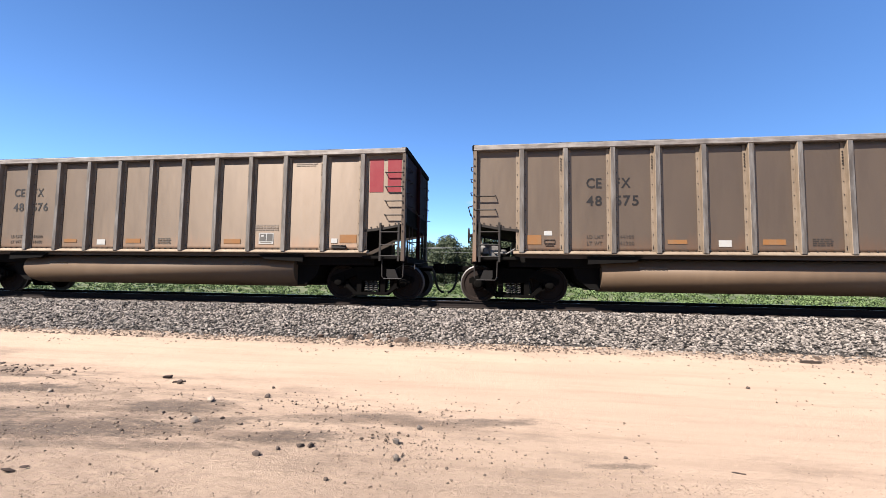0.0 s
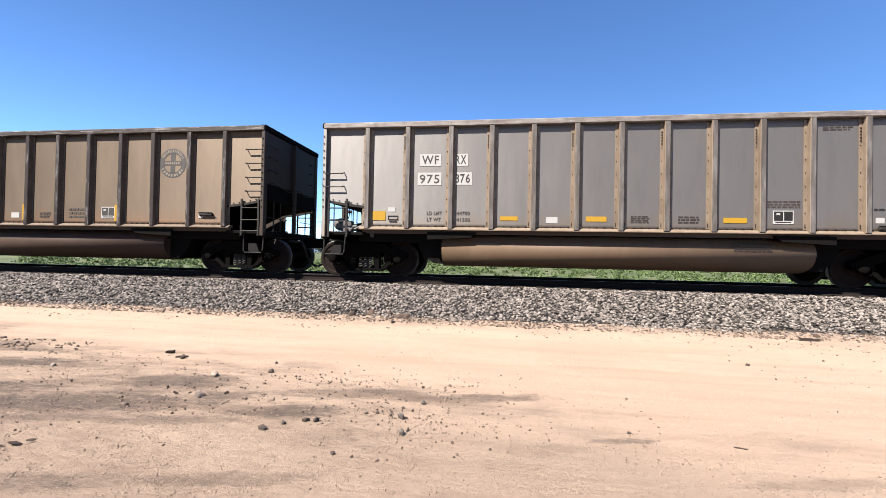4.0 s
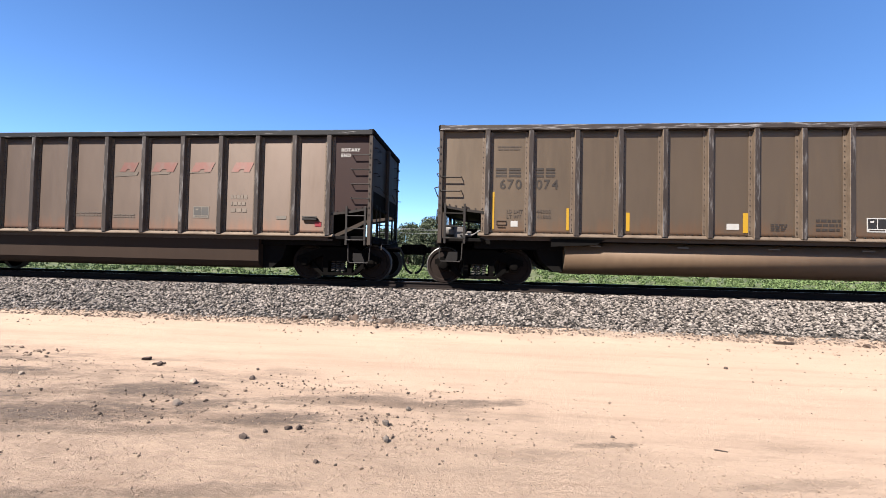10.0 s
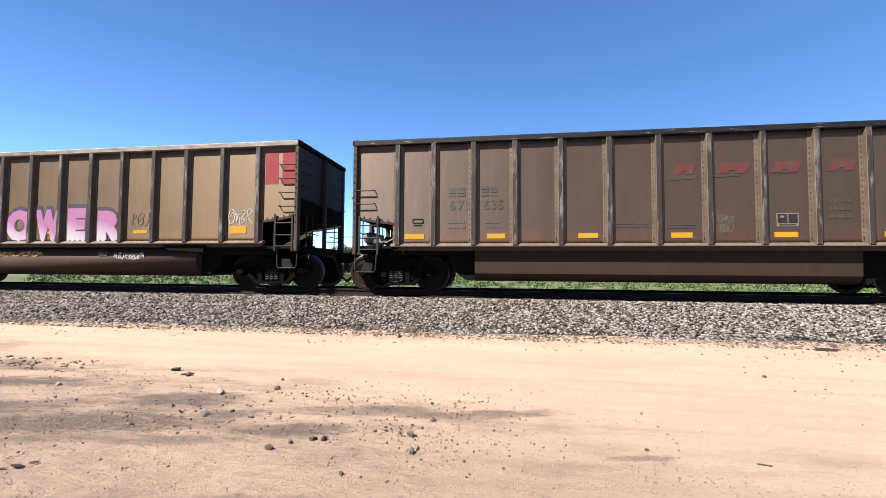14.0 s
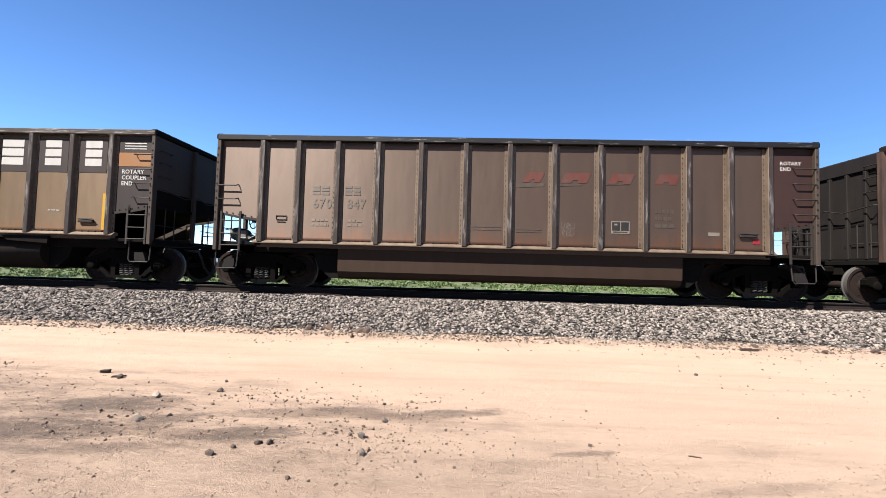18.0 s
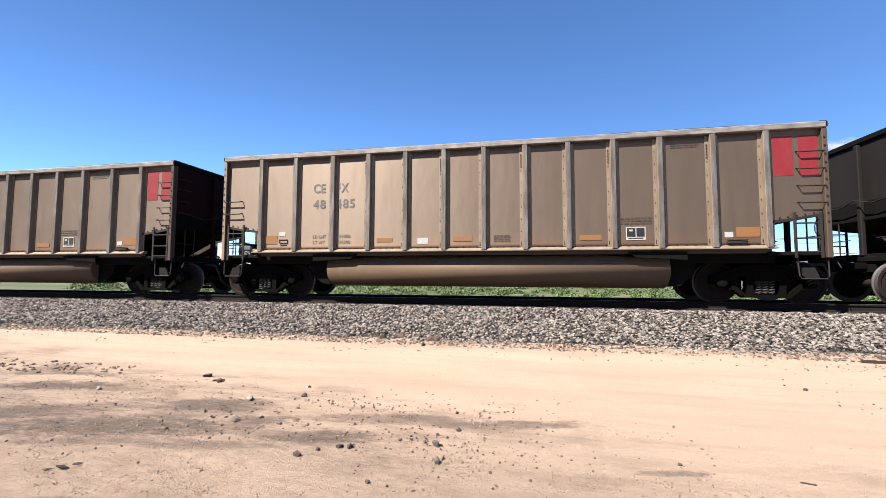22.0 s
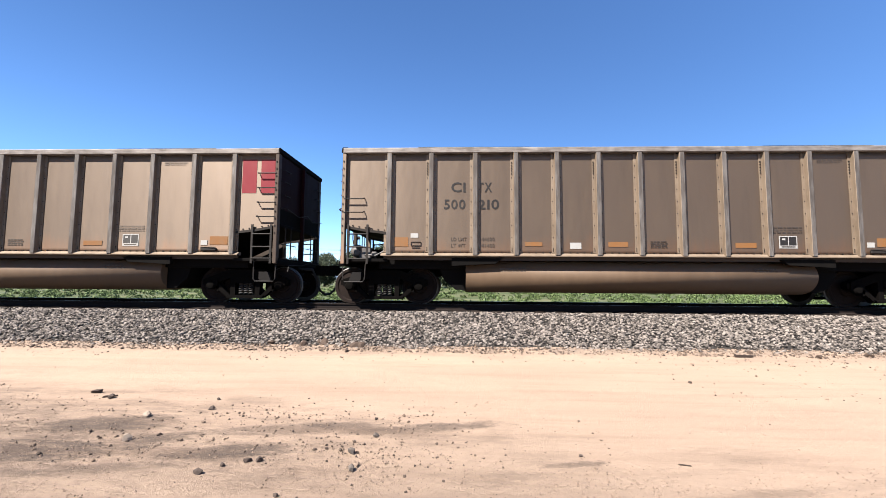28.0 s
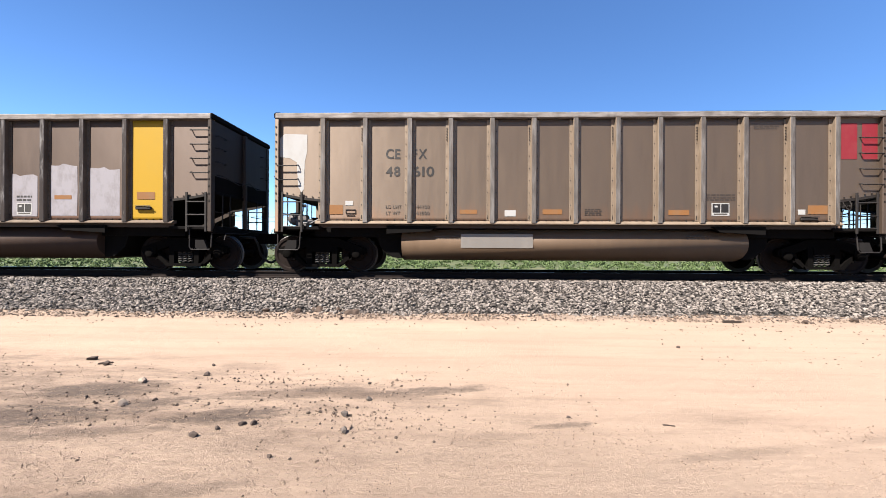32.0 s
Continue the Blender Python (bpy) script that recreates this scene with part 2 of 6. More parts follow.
ORANGE = paint("dusty_orange_strip", (0.1183, 0.0524, 0.0169), 0.6, (0.1014, 0.0634, 0.0355), 0.6)
WHITE = paint("white_stencil_paint", (0.205, 0.198, 0.187), 0.6, (0.165, 0.147, 0.127), 0.45)
GHOST = paint("faded_white_paint", (0.0828, 0.071, 0.0585), 0.7, (0.0553, 0.0431, 0.0338), 0.6)
BLACK_INK = paint("black_stencil_paint", (0.016, 0.014, 0.0125), 0.54, (0.032, 0.027, 0.022), 0.5, 0.5)
GREY_INK = paint("faded_black_paint", (0.030, 0.0235, 0.018), 0.54, (0.050, 0.038, 0.029), 0.7, 0.5)
FAINT_INK = paint("very_faint_stencil", (0.050, 0.038, 0.029), 0.54, (0.070, 0.053, 0.040), 0.8, 0.58)
LOGO_RED = paint("faded_red_letter_paint", (0.070, 0.020, 0.013), 0.55, (0.060, 0.036, 0.027), 0.9, 0.4)
TEAL = paint("faded_teal_paint", (0.0300, 0.0560, 0.0460), 0.6, (0.0620, 0.0690, 0.0540), 0.8)
TEAL_DARK = paint("sooty_teal_paint", (0.0175, 0.0410, 0.0340), 0.6, (0.0400, 0.0430, 0.0330), 0.9)
DULL_AMBER = paint("dull_amber_strip", (0.108, 0.054, 0.017), 0.6, (0.085, 0.046, 0.018), 0.5)
TEAL_WHITE = paint("pale_teal_paint", (0.078, 0.122, 0.100), 0.6, (0.050, 0.090, 0.070), 0.8)
PEACH = paint("rust_washed_white_paint", (0.150, 0.098, 0.070), 0.6, (0.088, 0.050, 0.034), 0.7)
MINT = paint("mint_spray_paint", (0.0308, 0.1538, 0.1289), 0.5, (0.0923, 0.1845, 0.1538), 0.4)
PINK = faded_spray("pink_spray_paint", (0.150, 0.062, 0.118), (0.225, 0.200, 0.215))
BLUE_SPRAY = paint("blue_spray_paint", (0.0092, 0.0215, 0.0923), 0.5)
PURPLE = paint("dark_purple_outline", (0.0154, 0.0062, 0.0184), 0.5)
YELLOW_SPRAY = paint("yellow_spray_paint", (0.1999, 0.1384, 0.0154), 0.5, (0.0923, 0.0615, 0.0184), 0.6)
PATCH_BLUE = paint("slate_patch_paint", (0.0085, 0.0090, 0.0115), 0.6)
PATCH_OLIVE = paint("pale_olive_patch", (0.082, 0.074, 0.044), 0.6, (0.05, 0.045, 0.03), 0.6)
SILVER_FOIL = sheet_metal("bright_patch_metal", (0.120, 0.105, 0.090), (0.150, 0.132, 0.115), 0.5, 0.3)

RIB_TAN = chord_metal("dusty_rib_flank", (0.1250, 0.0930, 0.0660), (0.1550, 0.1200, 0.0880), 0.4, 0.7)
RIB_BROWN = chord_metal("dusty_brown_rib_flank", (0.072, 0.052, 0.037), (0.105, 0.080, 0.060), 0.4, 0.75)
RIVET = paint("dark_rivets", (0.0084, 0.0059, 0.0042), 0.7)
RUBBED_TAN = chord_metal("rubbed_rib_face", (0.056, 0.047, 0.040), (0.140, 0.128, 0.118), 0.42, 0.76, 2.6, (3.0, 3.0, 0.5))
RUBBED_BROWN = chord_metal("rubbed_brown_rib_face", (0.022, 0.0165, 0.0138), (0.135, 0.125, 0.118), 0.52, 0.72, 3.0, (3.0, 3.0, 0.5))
TUB_TAN = sheet_metal("dusty_tub_sheet", (0.072, 0.046, 0.028), (0.098, 0.064, 0.040), 0.6, 0.12, shine=0.25)
TUB_BROWN = sheet_metal("sooty_brown_tub_sheet", (0.0175, 0.0105, 0.0070), (0.0250, 0.0155, 0.0105), 0.65, 0.0, shine=0.1)
TUB_DARK = sheet_metal("sooty_tub_sheet", (0.0088, 0.0060, 0.0047), (0.0140, 0.0098, 0.0076), 0.65, 0.0, shine=0.08)
SILL_BROWN = sheet_metal("dark_sill_steel", (0.034, 0.023, 0.0165), (0.056, 0.038, 0.027), 0.62, 0.0, shine=0.2)
SPRING = sheet_metal("grey_spring_steel", (0.026, 0.023, 0.021), (0.042, 0.038, 0.035), 0.65, 0.1, shine=0.15)
# leading end red, cut to near black: its shade is in the colour
RED_SHEET = sheet_metal("shaded_red_end_sheet", (0.011, 0.0018, 0.0022), (0.009, 0.003, 0.0028), 0.65, 0.0, shine=0.05)
ALU_GOLD = sheet_metal("golden_brown_aluminium", (0.0770, 0.0550, 0.0365), (0.0950, 0.0685, 0.0455), 0.56, 0.58, brushed=0.65, wash=(0.098, 0.052, 0.027))
RUBBED_BLACK = chord_metal("rubbed_black_rib_face", (0.018, 0.0145, 0.0130), (0.135, 0.127, 0.120), 0.50, 0.68, 3.0, (5.0, 3.0, 0.4))
FADED = paint("washed_out_white_paint", (0.115, 0.095, 0.086), 0.7, (0.050, 0.033, 0.027), 0.85)
FADED_TAN = paint("worn_tan_paint", (0.085, 0.066, 0.048), 0.56, (0.06, 0.046, 0.033), 0.6, 0.4)
TUB_RUST = sheet_metal("rust_brown_tub_sheet", (0.030, 0.0165, 0.0105), (0.044, 0.0255, 0.0165), 0.6, 0.1, shine=0.2)
STEP_GREY = sheet_metal("grey_step_steel", (0.0090, 0.0080, 0.0075), (0.0150, 0.0135, 0.0125), 0.75, 0.0, shine=0.06)
GOLD_STENCIL = paint("dull_gold_stencil_paint", (0.088, 0.066, 0.038), 0.65, (0.05, 0.038, 0.024), 0.6)
HEAD = sheet_metal("polished_rail_head", (0.16, 0.15, 0.14), (0.2, 0.19, 0.18), 0.35, 0.9)
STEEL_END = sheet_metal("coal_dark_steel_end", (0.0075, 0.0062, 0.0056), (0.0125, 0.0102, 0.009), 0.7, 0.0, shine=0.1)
END_BROWN = sheet_metal("dark_brown_end_sheet", (0.024, 0.0175, 0.0135), (0.038, 0.028, 0.021), 0.62, 0.0, shine=0.15)
PRIMER = paint("grey_white_primer", (0.145, 0.134, 0.140), 0.65, (0.088, 0.076, 0.074), 0.7)

# ---- mesh helpers ----


def mesh_of(bm, name, mat=None, smooth=False):
    bmesh.ops.recalc_face_normals(bm, faces=bm.faces)
    me = bpy.data.meshes.new(name)
    bm.to_mesh(me)
    bm.free()
    if smooth:
        me.polygons.foreach_set("use_smooth", [True] * len(me.polygons))
    if mat:
        me.materials.append(mat)
    return me


def place(name, me, mat, parent, m=None, label=""):
    """One mesh object under parent at the pose m, with its own material."""
    ob = new(name, me)
    if not me.materials:
        me.materials.append(mat)
    elif mat and me.materials[0] != mat:
        ob.material_slots[0].link = "OBJECT"
        ob.material_slots[0].material = mat
    ob.parent = parent
    if m:
        ob.matrix_basis = m
    if label:
        tagged(ob, label)
    return ob


def part(name, bm, mat, parent, label="", m=None, smooth=False):
    return place(name, mesh_of(bm, name, None, smooth), mat, parent, m, label)


def box(bm, x0, x1, y0, y1, z0, z1):
    v = [bm.verts.new((x, y, z)) for x in (x0, x1) for y in (y0, y1) for z in (z0, z1)]
    for f in ((0, 1, 3, 2), (4, 6, 7, 5), (0, 4, 5, 1), (2, 3, 7, 6), (0, 2, 6, 4), (1, 5, 7, 3)):
        bm.faces.new([v[i] for i in f])
    return bm


def soft_box(bm, x0, x1, y0, y1, z0, z1, r=0.01):
    own = box(bmesh.new(), x0, x1, y0, y1, z0, z1)
    bmesh.ops.bevel(own, geom=own.edges[:], offset=r, segments=1, affect="EDGES")
    return join(bm, own)


def join(bm, own):
    table = {v: bm.verts.new(v.co) for v in own.verts}
    for f in own.faces:
        bm.faces.new([table[v] for v in f.verts])
    own.free()
    return bm


def prism(bm, outline, a, b, axis="y"):
    """An outline of (u, w) extruded from a to b: along y the outline is (x, z), along x it is (y, z), along z it is (x, y)."""
    put = {"y": lambda u, w, t: (u, t, w), "x": lambda u, w, t: (t, u, w), "z": lambda u, w, t: (u, w, t)}[axis]
    lo, hi = ([bm.verts.new(put(u, w, t)) for u, w in outline] for t in (a, b))
    bm.faces.new(lo)
    bm.faces.new(hi[::-1])
    n = len(outline)
    for i in range(n):
        bm.faces.new((lo[i], lo[(i + 1) % n], hi[(i + 1) % n], hi[i]))
    return bm


def tube(bm, points, r, n=6):
    """A round bar along points."""
    points, rings = [Vector(p) for p in points], []
    for i, p in enumerate(points):
        way = (points[min(i + 1, len(points) - 1)] - points[max(i - 1, 0)]).normalized()
        side = way.cross(Vector((0, 0, 1)) if abs(way.z) < 0.9 else Vector((1, 0, 0))).normalized()
        up = side.cross(way)
        rings.append([bm.verts.new(p + r * (math.cos(a) * side + math.sin(a) * up)) for a in (2 * math.pi * k / n for k in range(n))])
    for one, two in zip(rings, rings[1:]):
        for k in range(n):
            bm.faces.new((one[k], one[(k + 1) % n], two[(k + 1) % n], two[k]))
    bm.faces.new(rings[0][::-1])
    bm.faces.new(rings[-1])
    return bm


def lathe(bm, profile, n=28, axis="y"):
    """A profile of (radius, along) turned about the axis."""
    rings = []
    for r, t in profile:
        ring = []
        for k in range(n):
            a = 2 * math.pi * k / n
            c, s = r * math.cos(a), r * math.sin(a)
            ring.append(bm.verts.new({"y": (c, t, s), "x": (t, c, s), "z": (c, s, t)}[axis]))
        rings.append(ring)
    for one, two in zip(rings, rings[1:]):
        for k in range(n):
            bm.faces.new((one[k], one[(k + 1) % n], two[(k + 1) % n], two[k]))
    bm.faces.new(rings[0])
    bm.faces.new(rings[-1][::-1])
    return bm


SHARED = {}


def shared(key, build, smooth=False, first=None, second=None):
    """A mesh that is built once and used by many objects; faces of index 1 take the second material."""
    if key not in SHARED:
        SHARED[key] = mesh_of(build(bmesh.new()), key.split("|")[0], first, smooth)
        if second:
            SHARED[key].materials.append(second)
    return SHARED[key]


def dark_faces(bm, before):
    bm.faces.ensure_lookup_table()
    for f in bm.faces[before:]:
        f.material_index = 1


def letters(text, height, weight=0.0):
    """A flat, thin mesh of the writing, its lower left corner at the origin, in the x-z plane, facing -y. Returns it and its width."""
    key = f"lettering|{text}|{height}|{weight}"
    if key not in SHARED:
        curve = bpy.data.curves.new("lettering", "FONT")
        curve.body, curve.size, curve.extrude, curve.offset = text, height / 0.7, 0.001, weight * height
        curve.resolution_u = 3
        curve.space_character = 1.06
        ob = new("lettering", curve)
        bpy.context.view_layer.update()
        me = bpy.data.meshes.new_from_object(ob.evaluated_get(bpy.context.evaluated_depsgraph_get()))
        bpy.data.objects.remove(ob)
        co = np.array([v.co for v in me.vertices])
        lo, hi = co.min(0), co.max(0)
        me.transform(Matrix.Rotation(radians(90), 4, "X") @ Matrix.Translation((-lo[0], -lo[1], 0)))
        me.materials.clear()
        me.name = "lettering"
        SHARED[key] = me, hi[0] - lo[0]
    return SHARED[key]


# ---- coal cars ----
HALF, WIDE, FACE = 7.3, 1.6, 1.482  # half length, half width at the chord, side sheet from the centre line
TOP, CHORD, FLOOR, SILL = 3.905, 3.765, 1.27, 1.14  # heights above the rail
EVEN = [6.125, 5.085, 4.0, 3.0, 2.0, 1.0, 0.0, -1.0, -2.0, -3.0, -4.0, -5.085, -6.125]  # ribs of the round-tub cars
WIDE_MIDDLE = [6.14, 5.23, 4.24, 3.24, 2.175, 1.075, 0.0, -1.075, -2.175, -3.24, -4.24, -5.23, -6.14]  # ribs of the flat-tub cars
LAST = 6.13


def rib_mesh(bm, style="plain"):
    # hat-section post: two riveted flanges on the sheet, slanted webs, face outwards at -y
    out, at = -(WIDE - FACE) + 0.004, 0.02
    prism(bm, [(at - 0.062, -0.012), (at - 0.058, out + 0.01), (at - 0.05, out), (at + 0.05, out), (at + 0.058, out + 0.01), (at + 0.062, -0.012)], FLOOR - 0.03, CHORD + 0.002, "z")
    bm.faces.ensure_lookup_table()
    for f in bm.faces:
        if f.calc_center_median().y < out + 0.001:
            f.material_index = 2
    for s in (-1, 1):
        a, b = at + s * 0.06, at + s * 0.132
        box(bm, min(a, b), max(a, b), -0.014, 0.0, FLOOR + 0.03, CHORD - 0.02)
        before = len(bm.faces)
        step, mid = 0.125 if style == "dense" else 0.297, (a + b) / 2 + s * 0.006
        for z in [FLOOR + 0.10 + i * step for i in range(int(2.4 / step))] + [FLOOR + 0.07, FLOOR + 0.135]:
            box(bm, mid - 0.008, mid + 0.008, -0.026, -0.013, z, z + 0.017)
        for i in range(5 if style == "cluster" and s < 0 else 0):
            z = CHORD - 0.52 + i * 0.07
            box(bm, mid - 0.011, mid + 0.011, -0.034, -0.013, z, z + 0.028)
        dark_faces(bm, before)
    return bm


def rib_shared(style):
    me = shared("rib|" + style, lambda bm: rib_mesh(bm, style), False, RIB_TAN, RIVET)
    if len(me.materials) < 3:
        me.materials.append(RUBBED_TAN)
    return me


def panel_mesh(bm):
    # one side sheet between two ribs, slightly dished
    w, n = 0.5, 6
    rows = []
    for z, d in ((FLOOR, 0.0), (FLOOR + 0.1, 0.0), (1.9, -0.002), (2.6, -0.003), (3.3, -0.002), (CHORD - 0.12, 0.0), (CHORD, 0.0)):
        rows.append([bm.verts.new((-w + 2 * w * i / n, d * math.sin(math.pi * i / n), z)) for i in range(n + 1)])
    inner = [[bm.verts.new((v.co.x, 0.02, v.co.z)) for v in row] for row in rows]
    for a, b in zip(rows, rows[1:]):
        for i in range(n):
            bm.faces.new((a[i], a[i + 1], b[i + 1], b[i]))
    for a, b in zip(inner, inner[1:]):
        for i in range(n):
            bm.faces.new((a[i], b[i], b[i + 1], a[i + 1]))
    for i in range(n):
        bm.faces.new((rows[0][i], inner[0][i], inner[0][i + 1], rows[0][i + 1]))
        bm.faces.new((rows[-1][i], rows[-1][i + 1], inner[-1][i + 1], inner[-1][i]))
    before = len(bm.faces)
    for i in range(5):
        x = -0.34 + 0.17 * i
        box(bm, x - 0.012, x + 0.012, -0.03, 0.0, FLOOR + 0.022, FLOOR + 0.046)
    dark_faces(bm, before)
    return bm


def end_panel_mesh(bm):
    # side sheet beyond the last rib, cut up at the foot; x runs outwards from the rib
    w = HALF - 0.03 - LAST
    prism(bm, [(0, 1.80), (w * 0.5, 1.865), (w, 1.97), (w, CHORD), (0, CHORD)], -0.004, 0.02)
    before = len(bm.faces)
    prism(bm, [(0, 1.74), (w * 0.5, 1.805), (w, 1.91), (w, 1.97), (w * 0.5, 1.865), (0, 1.80)], -0.03, 0.02)
    for i in range(7):
        x = w * (0.08 + 0.14 * i)
        z = 1.80 + 0.17 * (x / w) ** 1.4
        box(bm, x - 0.014, x + 0.014, -0.02, -0.002, z + 0.03, z + 0.055)
    dark_faces(bm, before)
    return bm


def corner_post_mesh(bm):
    soft_box(bm, -0.05, 0.05, -0.1, 0.06, 1.0, CHORD, 0.012)
    before = len(bm.faces)
    for i in range(11):
        z = 1.75 + i * 0.18
        box(bm, -0.03, 0.0, -0.115, -0.1, z, z + 0.03)
    dark_faces(bm, before)
    return bm


def grab_mesh(bm):
    # handhold: a bar stood off the sheet, with bent ends
    return tube(bm, [(-0.25, 0.0, 0.03), (-0.25, -0.06, 0.02), (-0.235, -0.1, 0.0), (0.235, -0.1, 0.0), (0.25, -0.06, 0.02), (0.25, 0.0, 0.03)], 0.015)


def tub_round(bm):
    # belly tub with a rolled side and closed, raked ends
    arc = [(-0.74 - 0.64 * math.cos(a), 0.76 - 0.45 * math.sin(a)) for a in (math.pi * k / 28 for k in range(-9, 29))]
    outline = [p for p in arc if p[1] <= SILL - 0.02] + [(-0.1, SILL - 0.02)]
    lo = [bm.verts.new((-4.2, y, z)) for y, z in outline]
    hi = [bm.verts.new((4.24, y, z)) for y, z in outline]
    n = len(outline)
    for i in range(n):
        bm.faces.new((lo[i], lo[(i + 1) % n], hi[(i + 1) % n], hi[i])).smooth = i < n - 3
    bm.faces.new(lo)
    bm.faces.new(hi[::-1])
    return bm


def tub_flat(bm):
    outline = [(-1.36, SILL), (-1.34, 0.55), (-1.26, 0.42), (-1.1, 0.36), (-0.2, 0.36), (-0.14, SILL)]
    lo = [bm.verts.new((-4.2, y, z)) for y, z in outline]
    hi = [bm.verts.new((4.24, y, z)) for y, z in outline]
    n = len(outline)
    for i in range(n):
        bm.faces.new((lo[i], lo[(i + 1) % n], hi[(i + 1) % n], hi[i]))
    bm.faces.new(lo)
    bm.faces.new(hi[::-1])
    return bm


def side_frame_mesh(bm):
    y0, y1 = -0.08, 0.08
    prism(bm, [(-1.12, 0.60), (-0.86, 0.70), (-0.4, 0.86), (0.4, 0.86), (0.86, 0.70), (1.12, 0.60), (1.12, 0.47), (0.78, 0.50), (0.34, 0.67), (-0.34, 0.67), (-0.78, 0.50), (-1.12, 0.47)], y0, y1)
    for s in (-1, 1):
        prism(bm, [(s * 0.26, 0.18), (s * 0.38, 0.18), (s * 0.40, 0.68), (s * 0.26, 0.68)], y0 - 0.01, y1 + 0.01)
        prism(bm, [(s * 0.36, 0.14), (s * 0.5, 0.16), (s * 0.86, 0.46), (s * 0.74, 0.53)], y0, y1)
        box(bm, s * 0.89 - 0.16, s * 0.89 + 0.16, y0 - 0.03, y1 + 0.03, 0.44, 0.64)
        prism(bm, [(s * 0.70, 0.3), (s * 0.76, 0.3), (s * 0.78, 0.5), (s * 0.70, 0.5)], y0, y1)
    prism(bm, [(-0.46, 0.13), (0.46, 0.13), (0.5, 0.2), (-0.5, 0.2)], y0 - 0.05, y1 + 0.05)
    box(bm, -0.26, 0.26, y0 - 0.03, y1 + 0.03, 0.5, 0.68)
    return bm


def spring_mesh(bm):
    turns, points = 5, []
    for i in range(turns * 8 + 1):
        a = 2 * math.pi * i / 8
        points.append((0.055 * math.cos(a), 0.055 * math.sin(a), 0.21 + 0.29 * i / (turns * 8)))
    return tube(bm, points, 0.016, 5)


def wheelset():
    """Axle with two flanged wheels: dusty faces and a bright tread."""
    if "wheelset" not in SHARED:
        bm = bmesh.new()
        lathe(bm, [(0.085, -1.02), (0.085, -0.85), (0.1, -0.84), (0.1, 0.84), (0.085, 0.85), (0.085, 1.02)], 16)
        for s in (-1, 1):
            before = len(bm.faces)
            prof = [(0.10, 0.835), (0.17, 0.835), (0.19, 0.79), (0.36, 0.775), (0.39, 0.80), (0.455, 0.80), (0.46, 0.71), (0.49, 0.695), (0.485, 0.67), (0.38, 0.67), (0.35, 0.70), (0.19, 0.72), (0.17, 0.67), (0.10, 0.67)]
            lathe(bm, [(r, s * t) for r, t in prof], 40)
            bm.faces.ensure_lookup_table()
            for f in bm.faces[before:]:
                c = f.calc_center_median()
                if math.hypot(c.x, c.z) > 0.43:
                    f.material_index = 1
            # cast marks on the plate
            for a in (0.4, 2.5, 4.6):
                box(bm, 0.27 * math.cos(a) - 0.03, 0.27 * math.cos(a) + 0.03, min(s * 0.79, s * 0.772), max(s * 0.79, s * 0.772), 0.27 * math.sin(a) - 0.012, 0.27 * math.sin(a) + 0.012)
        me = mesh_of(bm, "wheelset", WHEEL_FACE)
        me.materials.append(WHEEL_TREAD)
        SHARED["wheelset"] = me
    return SHARED["wheelset"]


ROLLING = {-1: [], 1: []}  # the wheelsets, by their place in the truck


def truck(car, x):
    """A two-axle truck: bolster, side frames, coil springs, bearing caps and wheelsets."""
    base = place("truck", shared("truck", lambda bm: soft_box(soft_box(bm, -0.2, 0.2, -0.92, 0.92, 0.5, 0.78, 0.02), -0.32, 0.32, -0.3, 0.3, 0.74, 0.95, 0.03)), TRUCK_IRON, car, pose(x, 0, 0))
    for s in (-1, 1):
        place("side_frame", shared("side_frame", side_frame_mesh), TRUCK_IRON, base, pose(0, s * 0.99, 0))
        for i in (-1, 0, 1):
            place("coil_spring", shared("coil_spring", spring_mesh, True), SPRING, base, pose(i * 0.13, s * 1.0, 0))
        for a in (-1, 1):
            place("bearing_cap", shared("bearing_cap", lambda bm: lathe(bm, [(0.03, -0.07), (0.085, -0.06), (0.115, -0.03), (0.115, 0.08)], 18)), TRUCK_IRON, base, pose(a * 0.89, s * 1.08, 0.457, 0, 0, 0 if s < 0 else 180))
    for a in (-1, 1):
        ROLLING[a].append(place("wheelset", wheelset(), None, base, pose(a * 0.89, 0, 0.457)))
    return base


def coupler_mesh(bm):
    # shank and knuckle, pointing along +x from the end of the draft sill
    soft_box(bm, 7.1, 7.85, -0.09, 0.09, 0.78, 0.94, 0.02)
    prism(bm, [(7.8, -0.16), (7.95, -0.19), (8.1, -0.12), (8.1, -0.03), (7.98, 0.0), (8.0, 0.08), (8.12, 0.1), (8.12, 0.17), (7.9, 0.19), (7.8, 0.14)], 0.72, 1.0, "z")
    return bm


def hose_mesh(bm):
    return tube(bm, [(7.4, -0.42, 0.9), (7.8, -0.42, 0.88), (7.88, -0.38, 0.7), (7.9, -0.28, 0.45), (7.95, -0.15, 0.29), (8.03, -0.05, 0.21), (8.085, -0.01, 0.19)], 0.034, 8)


def platform_mesh(bm):
    # end platform over the truck, with its edge angle
    soft_box(bm, 6.15, 7.32, -1.46, 1.46, 1.06, 1.14, 0.01)
    soft_box(bm, 7.2, 7.34, -1.5, 1.5, 0.96, 1.08, 0.012)
    box(bm, 4.2, 7.3, -0.32, 0.32, 0.72, 1.07)
    box(bm, 4.16, 6.4, -1.22, 1.22, 0.9, 1.155)
    return bm


def slope_mesh(bm):
    return prism(bm, [(7.26, 1.99), (6.2, 1.83), (4.9, 1.2), (4.9, 1.17), (6.2, 1.79), (7.26, 1.95)], -1.39, 1.39)


